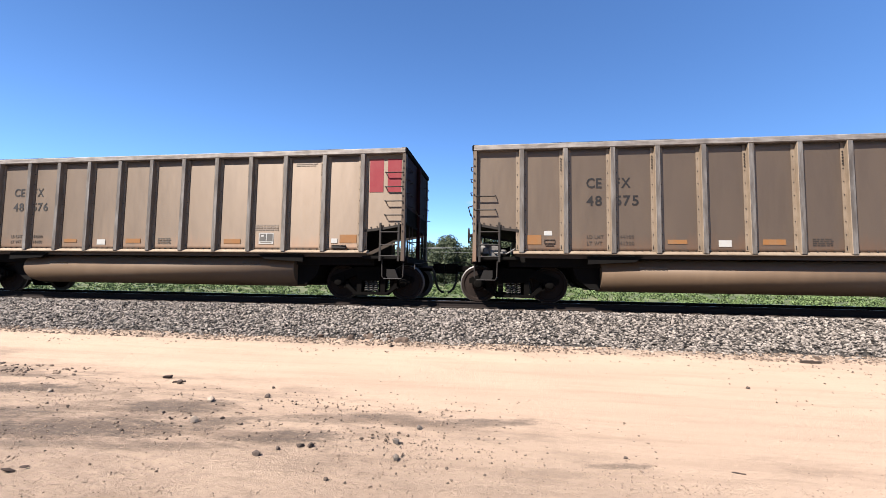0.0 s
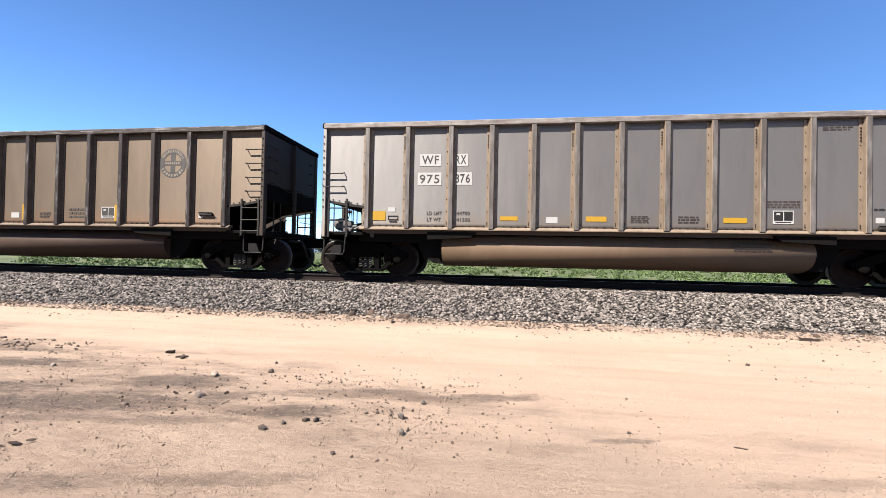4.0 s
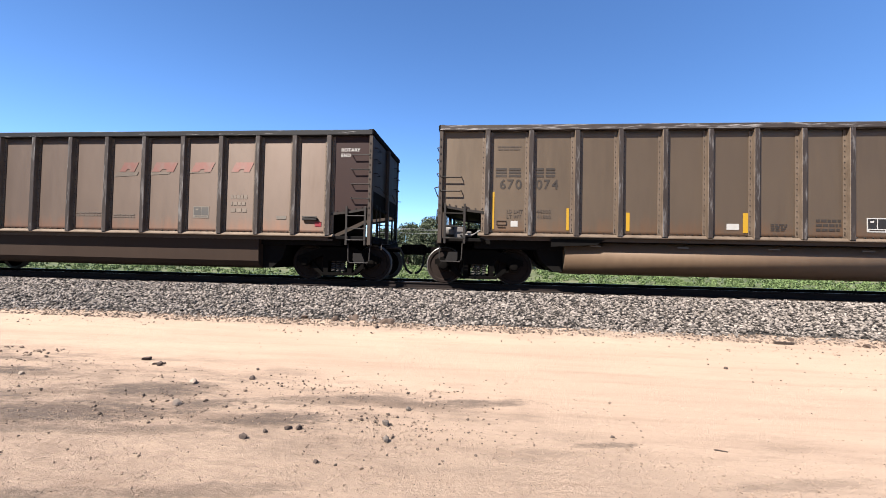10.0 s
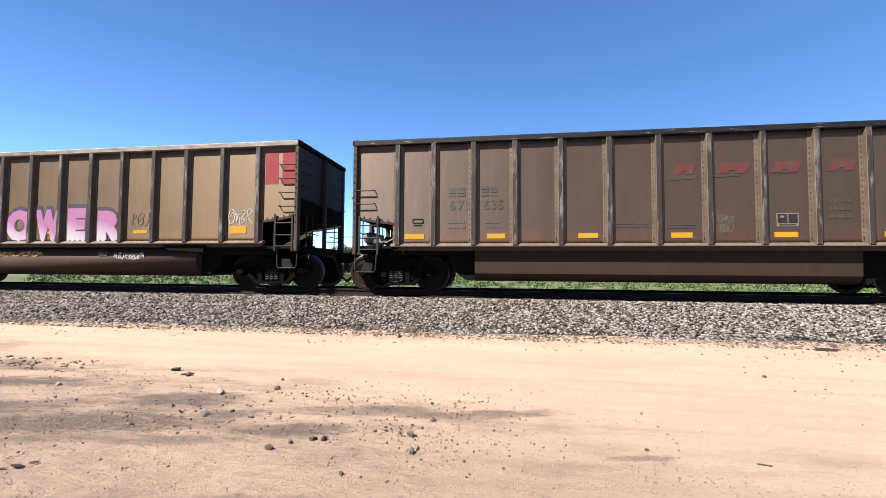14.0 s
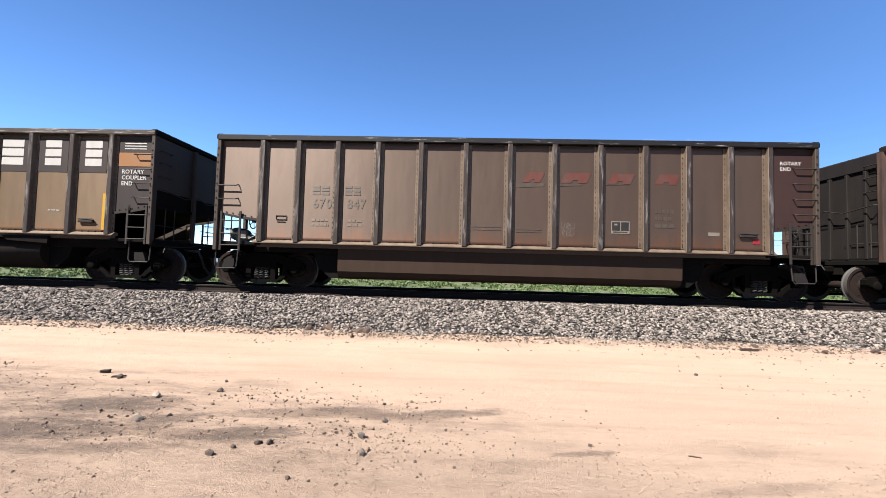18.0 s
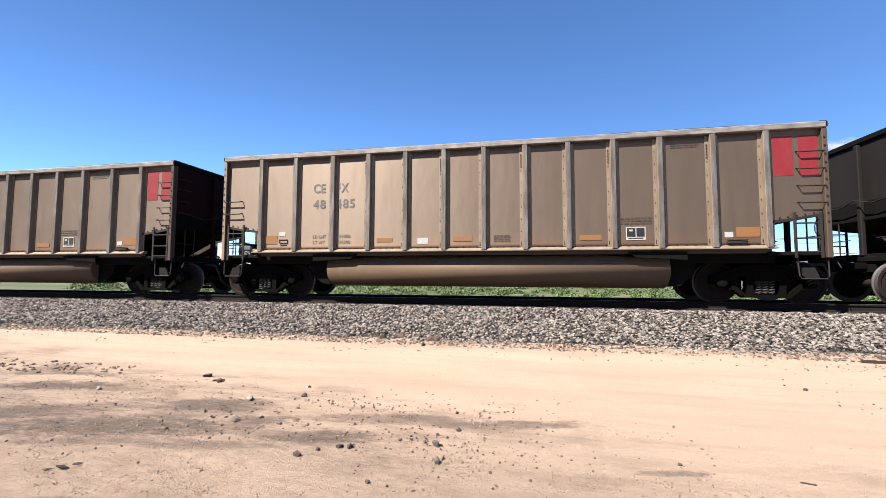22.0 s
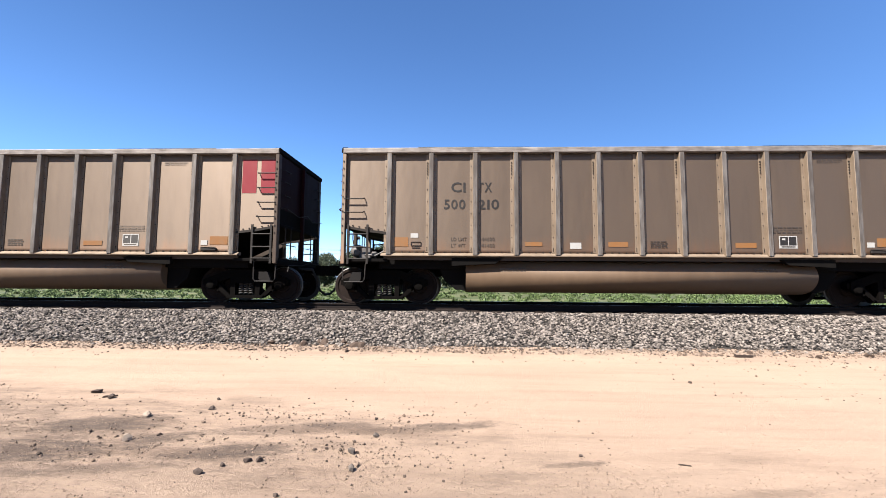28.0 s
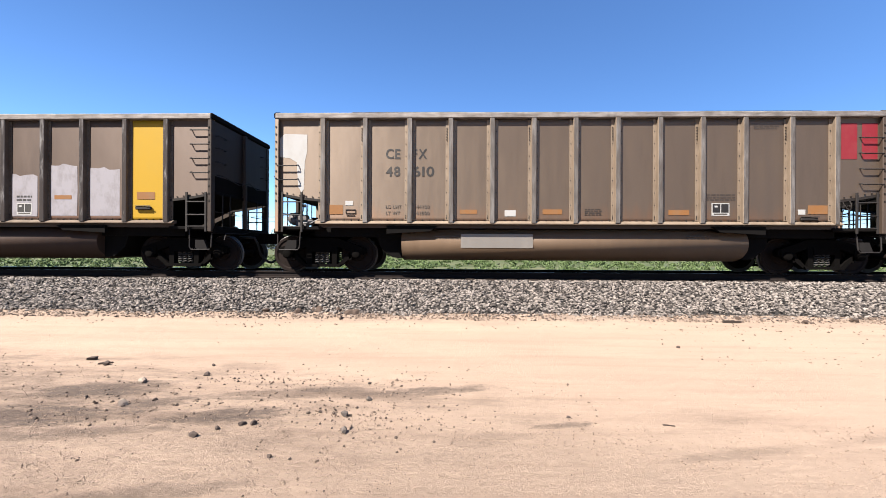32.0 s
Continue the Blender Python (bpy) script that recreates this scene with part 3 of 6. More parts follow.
def end_sheet_mesh(bm):
    box(bm, 7.24, 7.265, -1.42, 1.42, 2.4, CHORD)
    soft_box(bm, 7.265, 7.36, -0.06, 0.06, 1.1, CHORD, 0.015)
    before = len(bm.faces)
    box(bm, 7.24, 7.265, -1.42, 1.42, 1.95, 2.4)
    soft_box(bm, 7.265, 7.31, -1.42, 1.42, 1.93, 2.01, 0.01)
    dark_faces(bm, before)
    return bm


def end_chord_mesh(bm):
    return soft_box(bm, 7.14, 7.32, -WIDE + 0.01, WIDE - 0.01, CHORD + 0.01, TOP + 0.02, 0.03)


def chord_mesh(bm):
    return soft_box(bm, -HALF + 0.02, HALF - 0.02, -0.17, 0.04, CHORD, TOP, 0.018)


def sill_mesh(bm):
    # a paler ledge that slopes out from the foot of the side sheet, over a set-back web
    prism(bm, [(-0.17, 1.205), (-0.17, 1.225), (-0.085, FLOOR + 0.015), (0.02, FLOOR + 0.015), (0.02, 1.205)], -6.3, 6.3, "x")
    # web faces darker: shade below the ledge is put in their colour
    before = len(bm.faces)
    box(bm, -6.25, 6.25, -0.012, 0.02, SILL - 0.03, 1.205)
    dark_faces(bm, before)
    return bm


def step_mesh(bm):
    # stirrup step hung below the platform corner
    return tube(bm, [(6.68, -1.47, 1.06), (6.7, -1.5, 0.62), (6.74, -1.5, 0.56), (7.2, -1.5, 0.56), (7.24, -1.5, 0.62), (7.25, -1.47, 1.06)], 0.016)


def step_plate_mesh(bm):
    # folded step plate inside the stirrup
    return prism(bm, [(6.80, 0.80), (7.02, 0.80), (7.10, 0.60), (7.10, 0.57), (6.84, 0.57), (6.80, 0.62)], -1.44, -1.36)


def gusset_mesh(bm):
    # bracket under the sill, over the end of the tub
    return prism(bm, [(3.3, 1.158), (4.55, 1.158), (4.55, 0.97), (3.48, 1.03)], -1.5, -1.39)


def card_holder(car, x0, x1, z0, z1):
    """A small riveted holder for a routing card: a frame with two bars."""
    w, h = x1 - x0, z1 - z0

    def build(bm):
        for a, b, c, d in ((0, w, h * 0.35, h * 0.35 + 0.009), (0, w, h - 0.009, h), (0, 0.009, h * 0.35, h), (w - 0.009, w, h * 0.35, h), (w * 0.1, w * 0.9, 0, 0.009)):
            box(bm, a, b, -0.012, 0.004, c, d)
        return bm

    place("card_holder", shared(f"card_holder|{w:.2f}|{h:.2f}", build), RIVET, car, pose(x0, -FACE - 0.008, z0), "small dark card holder")


def stile_mesh(bm):
    soft_box(bm, -0.028, 0.028, -0.014, 0.014, 1.0, 1.98, 0.005)
    return bm


def ladder_bar_mesh(bm):
    return tube(bm, [(6.64, -1.535, 0.0), (7.12, -1.535, 0.0)], 0.018)


def end_rails(car, s):
    """Crossover rail, end handholds and platform stanchions of one end."""
    place("crossover_rail", shared("crossover_rail", lambda bm: tube(bm, [(7.3, -1.38, 2.42), (7.42, -1.3, 2.4), (7.42, -0.5, 2.3), (7.45, 0, 2.42), (7.42, 0.5, 2.3), (7.42, 1.3, 2.4), (7.3, 1.38, 2.42)], 0.014)), ROD_STEEL, car, turned(s))
    bar = shared("end_handhold", lambda bm: tube(bm, [(7.27, 0.19, 0), (7.36, 0.19, 0), (7.36, -0.19, 0), (7.27, -0.19, 0)], 0.012))
    post = shared("stanchion", lambda bm: tube(bm, [(7.3, 0, 1.1), (7.3, 0, 1.97)], 0.016))
    for q in (-1, 1):
        for z in (2.75, 3.1, 3.4):
            place("end_handhold", bar, ROD_STEEL, car, turned(s) @ pose(0, q * 1.19, z))
        for y in (0.75, 1.1):
            place("stanchion", post, ROD_STEEL, car, turned(s) @ pose(0, q * y, 0))
        place("end_bar", shared("end_bar", lambda bm: tube(bm, [(7.3, -0.52, 1.5), (7.3, 0.52, 1.5)], 0.012)), ROD_STEEL, car, turned(s) @ pose(0, q * 0.92, 0))


def cut_lever_mesh(bm):
    return tube(bm, [(7.95, 0.0, 1.02), (7.6, -0.1, 1.06), (7.5, -0.4, 0.98), (7.5, -1.3, 0.96), (7.52, -1.4, 0.8)], 0.013)


def brake_wheel_mesh(bm):
    ring = [(0.0, 0.23 * math.cos(2 * math.pi * k / 24), 0.23 * math.sin(2 * math.pi * k / 24)) for k in range(25)]
    tube(bm, ring, 0.016)
    for k in range(5):
        a = 2 * math.pi * k / 5
        tube(bm, [(0.03, 0, 0), (0.0, 0.23 * math.cos(a), 0.23 * math.sin(a))], 0.012)
    lathe(bm, [(0.05, -0.02), (0.05, 0.16)], 12, "x")
    return bm


def valve_mesh(bm):
    # control valve block with pipe stubs
    soft_box(bm, -0.15, 0.15, -0.1, 0.1, 0.0, 0.3, 0.03)
    soft_box(bm, -0.3, -0.13, -0.07, 0.07, 0.08, 0.24, 0.03)
    soft_box(bm, 0.13, 0.3, -0.08, 0.08, 0.04, 0.2, 0.04)
    tube(bm, [(0.0, -0.1, 0.1), (0.05, -0.2, 0.1), (0.3, -0.24, 0.08), (0.5, -0.2, 0.2)], 0.02)
    tube(bm, [(-0.2, 0, 0.2), (-0.25, -0.1, 0.34), (-0.4, -0.1, 0.3)], 0.018)
    return bm


def turned(s):
    """The pose that carries a thing built at the +x end to the end on side s."""
    return pose(0, 0, 0) if s > 0 else pose(0, 0, 0, 0, 0, 180)


def plate(car, name, x0, x1, z0, z1, mat, label="", y=-FACE - 0.008):
    """A thin painted patch or plate on the near side sheet."""
    key = f"{name}|{x1 - x0:.2f}|{z1 - z0:.2f}"
    w, h = (x1 - x0) / 2, (z1 - z0) / 2
    return place(name, shared(key, lambda bm: box(bm, -w, w, -0.0015, 0.0045, -h, h)), mat, car, pose((x0 + x1) / 2, y, (z0 + z1) / 2), label)


def write(car, text, x, z, height, mat, label="", width=None, weight=0.02, y=-FACE - 0.009):
    """Stencilled writing on the near side, from its lower left corner."""
    if height >= 0.15 and len(text) > 1:
        cast = [letters(ch, height, weight) for ch in text]
        gap = 0.16 * height
        total = sum(w for _, w in cast) + gap * (len(text) - 1)
        stretch, at = (width / total if width else 1.0), x
        for me, w in cast:
            ob = place("letter", me, mat, car, pose(at, y, z) @ Matrix.Diagonal((stretch, 1, 1, 1)), label)
            at += (w + gap) * stretch
        return ob
    me, wide = letters(text, height, weight)
    stretch = width / wide if width else 1.0
    ob = place("lettering", me, mat, car, pose(x, y, z) @ Matrix.Diagonal((stretch, 1, 1, 1)), label)
    return tagged(ob, kind="stuff") if len(text) > 1 else ob


def bars(car, x0, x1, z0, z1, mat, rows=2, seed=1, label="illegible stencilled lines", y=-FACE - 0.008):
    """Lines of small writing that cannot be read."""
    key = f"small_print|{x1 - x0:.2f}|{z1 - z0:.2f}|{rows}|{seed}"

    def build(bm):
        rng, step = random.Random(seed), (z1 - z0) / rows
        for r in range(rows):
            x = 0.0
            while x < x1 - x0 - 0.03:
                w = min(rng.uniform(0.04, 0.14), x1 - x0 - x)
                box(bm, x, x + w, -0.001, 0.004, r * step + step * 0.2, r * step + step * 0.75)
                x += w + 0.025
        return bm

    return tagged(place("small_print", shared(key, build), mat, car, pose(x0, y, z0), label), kind="stuff")


def smooth_line(knots, n=5):
    """Points of a smooth curve through the knots."""
    knots = [knots[0], *knots, knots[-1]]
    pts = []
    for p, q, r, t in zip(knots, knots[1:], knots[2:], knots[3:]):
        for i in range(n):
            u = i / n
            pts.append(tuple(0.5 * (2 * q[k] + (r[k] - p[k]) * u + (2 * p[k] - 5 * q[k] + 4 * r[k] - t[k]) * u * u + (3 * q[k] - p[k] - 3 * r[k] + t[k]) * u**3) for k in (0, 1)))
    return pts + [knots[-2]]


def ribbon(bm, pts, thick, y):
    """A flat sprayed stroke along points of (x, z), thinner at its ends."""
    pts = [p for i, p in enumerate(pts) if i == 0 or math.dist(p, pts[i - 1]) > 1e-4]
    rim = []
    for i, (x, z) in enumerate(pts):
        (xa, za), (xb, zb) = pts[max(i - 1, 0)], pts[min(i + 1, len(pts) - 1)]
        d = math.hypot(xb - xa, zb - za) or 1
        w = thick / 2 * (0.55 + 0.45 * min(1, 3 * min(i, len(pts) - 1 - i) / len(pts)))
        rim.append((bm.verts.new((x - (zb - za) / d * w, y, z + (xb - xa) / d * w)), bm.verts.new((x + (zb - za) / d * w, y, z - (xb - xa) / d * w))))
    for (a, b), (c, d) in zip(rim, rim[1:]):
        bm.faces.new((a, b, d, c))
    return bm


# hand strokes in a unit square, none of them a letter
STROKES = (
    ((0.9, 0.85), (0.4, 1.0), (0.05, 0.55), (0.35, 0.05), (0.9, 0.3), (0.7, 0.7), (0.2, 0.4)),
    ((0.0, 0.1), (0.15, 1.0), (0.45, 0.25), (0.6, 0.9), (0.95, 0.0)),
    ((0.1, 1.0), (0.0, 0.3), (0.4, 0.0), (0.85, 0.35), (0.8, 1.0)),
    ((0.0, 0.95), (0.9, 0.9), (0.3, 0.5), (0.9, 0.35), (0.1, 0.0)),
    ((0.2, 0.0), (0.25, 0.95), (0.8, 0.75), (0.3, 0.45), (1.0, -0.1)),
    ((0.0, 0.6), (0.9, 0.75), (0.5, 1.0), (0.4, 0.05), (0.8, 0.1)),
)


def scribble(car, x0, x1, z0, z1, mat, seed, strokes=5, thick=0.035, label="sprayed scrawl", y=-FACE - 0.0095):
    """A row of looping hand strokes inside a rectangle."""
    rng, bm = random.Random(seed), bmesh.new()
    step, high, last = (x1 - x0) / strokes, z1 - z0, -1
    for s in range(strokes):
        kind = rng.choice([k for k in range(len(STROKES)) if k != last])
        last = kind
        a, w = x0 + step * (s - 0.08), step * rng.uniform(0.95, 1.2)
        base, tall = z0 + high * rng.uniform(0, 0.2), high * rng.uniform(0.66, 0.85)
        knots = [(a + w * (u + 0.18 * v + rng.uniform(-0.05, 0.05)), base + tall * (v + rng.uniform(-0.06, 0.06))) for u, v in STROKES[kind]]
        ribbon(bm, smooth_line(knots), thick, y - 0.0004 * (s % 3))
    return part("scrawl", bm, mat, car, label)


def shape(car, name, outline, mat, label="", y=-FACE - 0.008):
    """A flat painted shape with an outline of (x, z)."""
    return part(name, prism(bmesh.new(), outline, y - 0.0015, y + 0.0045), mat, car, label)


def data_box(car, x0, x1, z0, z1, mat=None):
    """The white inspection label with two dark fields."""
    w, h, t = x1 - x0, z1 - z0, 0.03
    plate(car, "inspection_label", x0, x1, z0, z1, mat or WHITE, "white-ruled inspection label")
    t = 0.022
    for a, b in ((t, w * 0.485), (w * 0.485 + t, w - t)):
        plate(car, "label_field", x0 + a, x0 + b, z0 + h * 0.24, z1 - t, BLACK_INK, y=-FACE - 0.0105)
    plate(car, "label_field", x0 + w * 0.12, x0 + w * 0.88, z0 + h * 0.08, z0 + h * 0.17, GREY_INK, y=-FACE - 0.0105)
    plate(car, "label_mark", x0 + w * 0.16, x0 + w * 0.34, z0 + h * 0.66, z0 + h * 0.8, mat or WHITE, y=-FACE - 0.0125)


def gondola(label, skin, chord, ends=None, tub="round", tub_skin=None, panels=(), ribs=None, rungs=(3.27, 2.90, 2.53, 2.17), cap=False, front=None):
    """A ribbed aluminium coal gondola. ends: skin of the leading end panels; panels: {index from the trailing end: skin}."""
    car = tagged(new("coal_gondola"), label, "coal car", "coal train")
    car.empty_display_size = 0.5
    panels = dict(panels)
    ribs = ribs or (RIB_TAN if skin in (ALU_TAN, ALU_SILVER) else RIB_BROWN if skin in (ALU_BROWN, ALU_OCHRE, ALU_GOLD, ALU_RUSSET) else skin)
    spots = WIDE_MIDDLE if tub == "flat" else EVEN
    low = -0.09 if tub == "flat" else 0.0
    for s in (-1, 1):
        flip = pose(0, 0, low) if s < 0 else pose(0, 0, low, 0, 0, 180)
        for i, x in enumerate(spots):
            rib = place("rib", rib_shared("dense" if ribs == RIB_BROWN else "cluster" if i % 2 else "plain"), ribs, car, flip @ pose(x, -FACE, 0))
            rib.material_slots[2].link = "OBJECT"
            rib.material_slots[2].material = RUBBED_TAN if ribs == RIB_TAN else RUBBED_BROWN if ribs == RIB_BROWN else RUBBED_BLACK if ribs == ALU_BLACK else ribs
        for i in range(12):
            # far-side end bays and panels take the dark end sheet, not the skin
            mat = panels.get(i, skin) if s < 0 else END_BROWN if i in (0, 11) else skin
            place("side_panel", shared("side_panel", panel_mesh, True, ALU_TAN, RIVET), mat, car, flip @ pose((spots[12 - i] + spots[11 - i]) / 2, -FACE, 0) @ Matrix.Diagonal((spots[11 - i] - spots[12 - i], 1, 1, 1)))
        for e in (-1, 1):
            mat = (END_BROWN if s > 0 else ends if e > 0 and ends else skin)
            m = pose(0, -FACE, 0) if e > 0 else pose(0, -FACE, 0) @ Matrix.Diagonal((-1, 1, 1, 1))
            me = shared("end_panel", end_panel_mesh, False, ALU_TAN, RIVET) if e > 0 else shared("end_panel|b", lambda bm: mirror_x(end_panel_mesh(bm)), False, ALU_TAN, RIVET)
            place("end_panel", me, mat, car, flip @ pose(e * LAST, -FACE, 0))
            place("corner_post", shared("corner_post", corner_post_mesh, False, RIB_TAN, RIVET), skin if e * -s < 0 and ribs == RIB_TAN else SILL_BROWN if ribs == RIB_TAN else END_BROWN, car, flip @ pose(e * (HALF - 0.06), -FACE, 0))
            for x in (6.64, 7.12):
                place("ladder_stile", shared("ladder_stile", stile_mesh), ROD_STEEL, car, flip @ pose(e * x, -FACE - 0.05, 0))
            for z in (1.13, 1.42, 1.74):
                place("ladder_bar", shared("ladder_bar", ladder_bar_mesh) if e > 0 else shared("ladder_bar|b", lambda bm: mirror_x(ladder_bar_mesh(bm))), ROD_STEEL, car, flip @ pose(0, 0, z))
            place("step", shared("step", step_mesh) if e > 0 else shared("step|b", lambda bm: mirror_x(step_mesh(bm))), ROD_STEEL, car, flip)
            place("step_plate", shared("step_plate", step_plate_mesh) if e > 0 else shared("step_plate|b", lambda bm: mirror_x(step_plate_mesh(bm))), STEP_GREY, car, flip)
            if tub == "round":
                place("gusset", shared("gusset", gusset_mesh) if e > 0 else shared("gusset|b", lambda bm: mirror_x(gusset_mesh(bm))), FRAME_BLACK, car, flip)
            for z in rungs if e > 0 else (2.62, 2.28):
                place("handhold", shared("handhold", grab_mesh), ROD_STEEL, car, flip @ pose(e * 6.99, -FACE, z))
        place("top_chord", shared("top_chord", chord_mesh), chord, car, flip @ pose(0, -WIDE + 0.17, 0))
        place("side_sill", shared("side_sill", sill_mesh, False, RIB_TAN, SILL_BROWN), ribs if ribs in (RIB_TAN, RIB_BROWN) else skin, car, flip @ pose(0, -WIDE + 0.17 + 0.02, 0))
        place("tub", shared("tub|" + tub, tub_round if tub == "round" else tub_flat, False), tub_skin or (TUB_TAN if skin in (ALU_TAN, ALU_SILVER) else TUB_BROWN if tub == "flat" else TUB_RUST), car, flip)
        for e in (-1, 1):
            place("tub_end", shared("tub_end", lambda bm: prism(bm, [(4.25, 1.15), (4.25, 0.36), (4.5, 0.38), (4.78, 0.62), (4.95, 1.15)], -1.14, -0.14)) if e > 0 else shared("tub_end|b", lambda bm: prism(bm, [(-4.21, 1.15), (-4.21, 0.36), (-4.45, 0.38), (-4.75, 0.62), (-4.95, 1.15)], -1.14, -0.14)), FRAME_BLACK, car, flip)
        if cap and s < 0:
            for a, b in ((-5.4, -2.6), (3.0, 5.6)):
                place("chord_cap", shared(f"chord_cap|{a}", lambda bm: box(bm, a, b, -0.02, 0.02, TOP - 0.004, TOP + 0.03)), CHORD_DARK, car, pose(0, -WIDE + 0.1, 0))
    for s in (-1, 1):
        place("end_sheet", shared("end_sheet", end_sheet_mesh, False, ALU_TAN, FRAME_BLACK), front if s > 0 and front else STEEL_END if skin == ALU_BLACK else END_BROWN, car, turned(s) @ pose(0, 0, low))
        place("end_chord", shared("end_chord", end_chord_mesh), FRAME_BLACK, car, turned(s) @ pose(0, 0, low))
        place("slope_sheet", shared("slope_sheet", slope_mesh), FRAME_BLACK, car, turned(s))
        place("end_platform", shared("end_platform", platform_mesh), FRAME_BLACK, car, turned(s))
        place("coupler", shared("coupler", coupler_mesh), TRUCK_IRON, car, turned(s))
        place("air_hose", shared("air_hose", hose_mesh, True), RUBBER, car, turned(s))
        end_rails(car, s)
        place("cut_lever", shared("cut_lever", cut_lever_mesh), ROD_STEEL, car, turned(s))
        truck(car, s * 6.28)
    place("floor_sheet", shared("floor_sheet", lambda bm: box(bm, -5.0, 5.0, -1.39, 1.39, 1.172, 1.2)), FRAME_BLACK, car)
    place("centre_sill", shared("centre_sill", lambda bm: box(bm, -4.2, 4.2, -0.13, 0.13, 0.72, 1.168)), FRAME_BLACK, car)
    brake_gear(car)
    return car


def mirror_x(bm):
    for v in bm.verts:
        v.co.x = -v.co.x
    return bm


def brake_gear(car):
    place("brake_wheel", shared("brake_wheel", brake_wheel_mesh), ROD_STEEL, car, pose(-7.58, 0.95, 1.9))
    place("air_reservoir", shared("air_reservoir", lambda bm: lathe(bm, [(0.02, -0.36), (0.1, -0.34), (0.16, -0.27), (0.17, -0.2), (0.17, 0.2), (0.16, 0.27), (0.1, 0.34), (0.02, 0.36)], 20), True), RESERVOIR, car, pose(-7.02, -0.75, 1.36))
    place("brake_cylinder", shared("brake_cylinder", lambda bm: lathe(bm, [(0.05, -0.34), (0.05, -0.2), (0.13, -0.18), (0.13, 0.2), (0.15, 0.2), (0.15, 0.24), (0.06, 0.26)], 18, "x")), TRUCK_IRON, car, pose(-6.6, -0.3, 1.32))
    place("brake_valve", shared("brake_valve", valve_mesh), RESERVOIR, car, pose(-6.75, -1.15, 1.14))
    place("brake_rod", shared("brake_rod", lambda bm: tube(bm, [(-7.42, 0.95, 1.85), (-7.4, 0.95, 1.2), (-6.9, 0.5, 1.2)], 0.012)), ROD_STEEL, car)


def standard_marks(car, strip=None):
    """Strips, plates and small print that the tan cars share."""
    strip = strip or ORANGE
    for x0, x1, z0, z1 in ((-6.03, -5.63, 1.44, 1.67), (-2.76, -2.34, 1.46, 1.56), (-0.75, -0.28, 1.45, 1.57), (2.26, 2.75, 1.44, 1.56), (5.54, 6.0, 1.47, 1.68)):
        plate(car, "strip", x0, x1, z0, z1, strip, "dusty reflective strip")
    for x0, x1, z0, z1 in ((-5.57, -5.38, 1.66, 1.77), (-1.67, -1.40, 1.40, 1.55), (5.31, 5.48, 1.46, 1.58)):
        plate(car, "placard", x0, x1, z0, z1, WHITE, "small white placard")
    data_box(car, 3.28, 3.70, 1.43, 1.73)
    bars(car, 3.16, 3.83, 1.78, 1.96, FAINT_INK, 3, 3)
    bars(car, 0.26, 0.67, 1.42, 1.60, GREY_INK, 4, 4)
    card_holder(car, -5.56, -5.31, 1.41, 1.56)
    bars(car, 4.27, 4.86, 3.50, 3.60, FAINT_INK, 2, 6)
    bars(car, -3.36, -2.73, 0.82, 0.93, FAINT_INK, 2, 7, y=-1.368)
    bars(car, 2.76, 3.30, 0.80, 0.95, FAINT_INK, 3, 8, y=-1.368)
    place("latch", shared("latch", latch_mesh), ROD_STEEL, car, pose(5.54, -FACE - 0.008, 1.34))


def latch_mesh(bm):
    # door latch: a folded plate with a bar along it
    return tube(soft_box(bm, -0.2, 0.2, -0.06, 0.0, -0.03, 0.05, 0.015), [(-0.2, -0.05, 0.06), (0.2, -0.08, 0.06)], 0.012)


def weights(car, a, b, ink, x=-4.57, x2=-3.89, z=1.585, step=0.155):
    write(car, "LD LMT", x, z, 0.085, ink, width=0.38)
    write(car, "LT WT", x, z - step, 0.085, ink, width=0.35)
    write(car, a, x2, z, 0.085, ink, width=0.39)
    write(car, b, x2 + 0.06, z - step, 0.085, ink, width=0.33)


def mark(car, left, right, n1, n2, ink, ends=(-4.22, -3.915), z=2.80, z2=2.37, h=0.235, each=0.176):
    """Owner's mark and number, left and right of a rib: what ends at one place and what begins at the other."""
    for text, zz, side in ((left, z, 0), (right, z, 1), (n1, z2, 0), (n2, z2, 1)):
        if text:
            wide = each * len(text)
            write(car, text, ends[1] if side else ends[0] - wide, zz, h, ink, "stencilled mark", wide, 0.025)


def slanted_block(bm, a, b, z0, z1, y0, y1, lean=0.12):
    """A plain slanted letter shape with a notch out of its foot."""
    high = z1 - z0

    def at(u, w):
        return a + u * (b - lean - a) + lean * w, z0 + w * high

    return prism(bm, [at(0, 0), at(0.38, 0), at(0.44, 0.28), at(0.62, 0.28), at(0.68, 0), at(1, 0), at(1, 1), at(0.02, 1)], y0, y1)


def swoosh(car):
    """Faded red slanted letter shapes over a grey line that thins out."""
    y = -FACE - 0.008
    for i, (a, b) in enumerate(((0.34, 0.88), (1.26, 2.0), (2.38, 3.05), (3.5, 4.12))):
        part("faded_letter", slanted_block(bmesh.new(), a, b, 2.76, 3.01, y - 0.0015, y + 0.0045), LOGO_RED, car, "faded red slanted letter shape")
        if i < 3:
            shape(car, "underline", [(a - 0.16, 2.62 + 0.05 * i), (a + 0.5, 2.66 + 0.04 * i), (a + 0.54, 2.745), (a - 0.08, 2.745)], FAINT_INK)


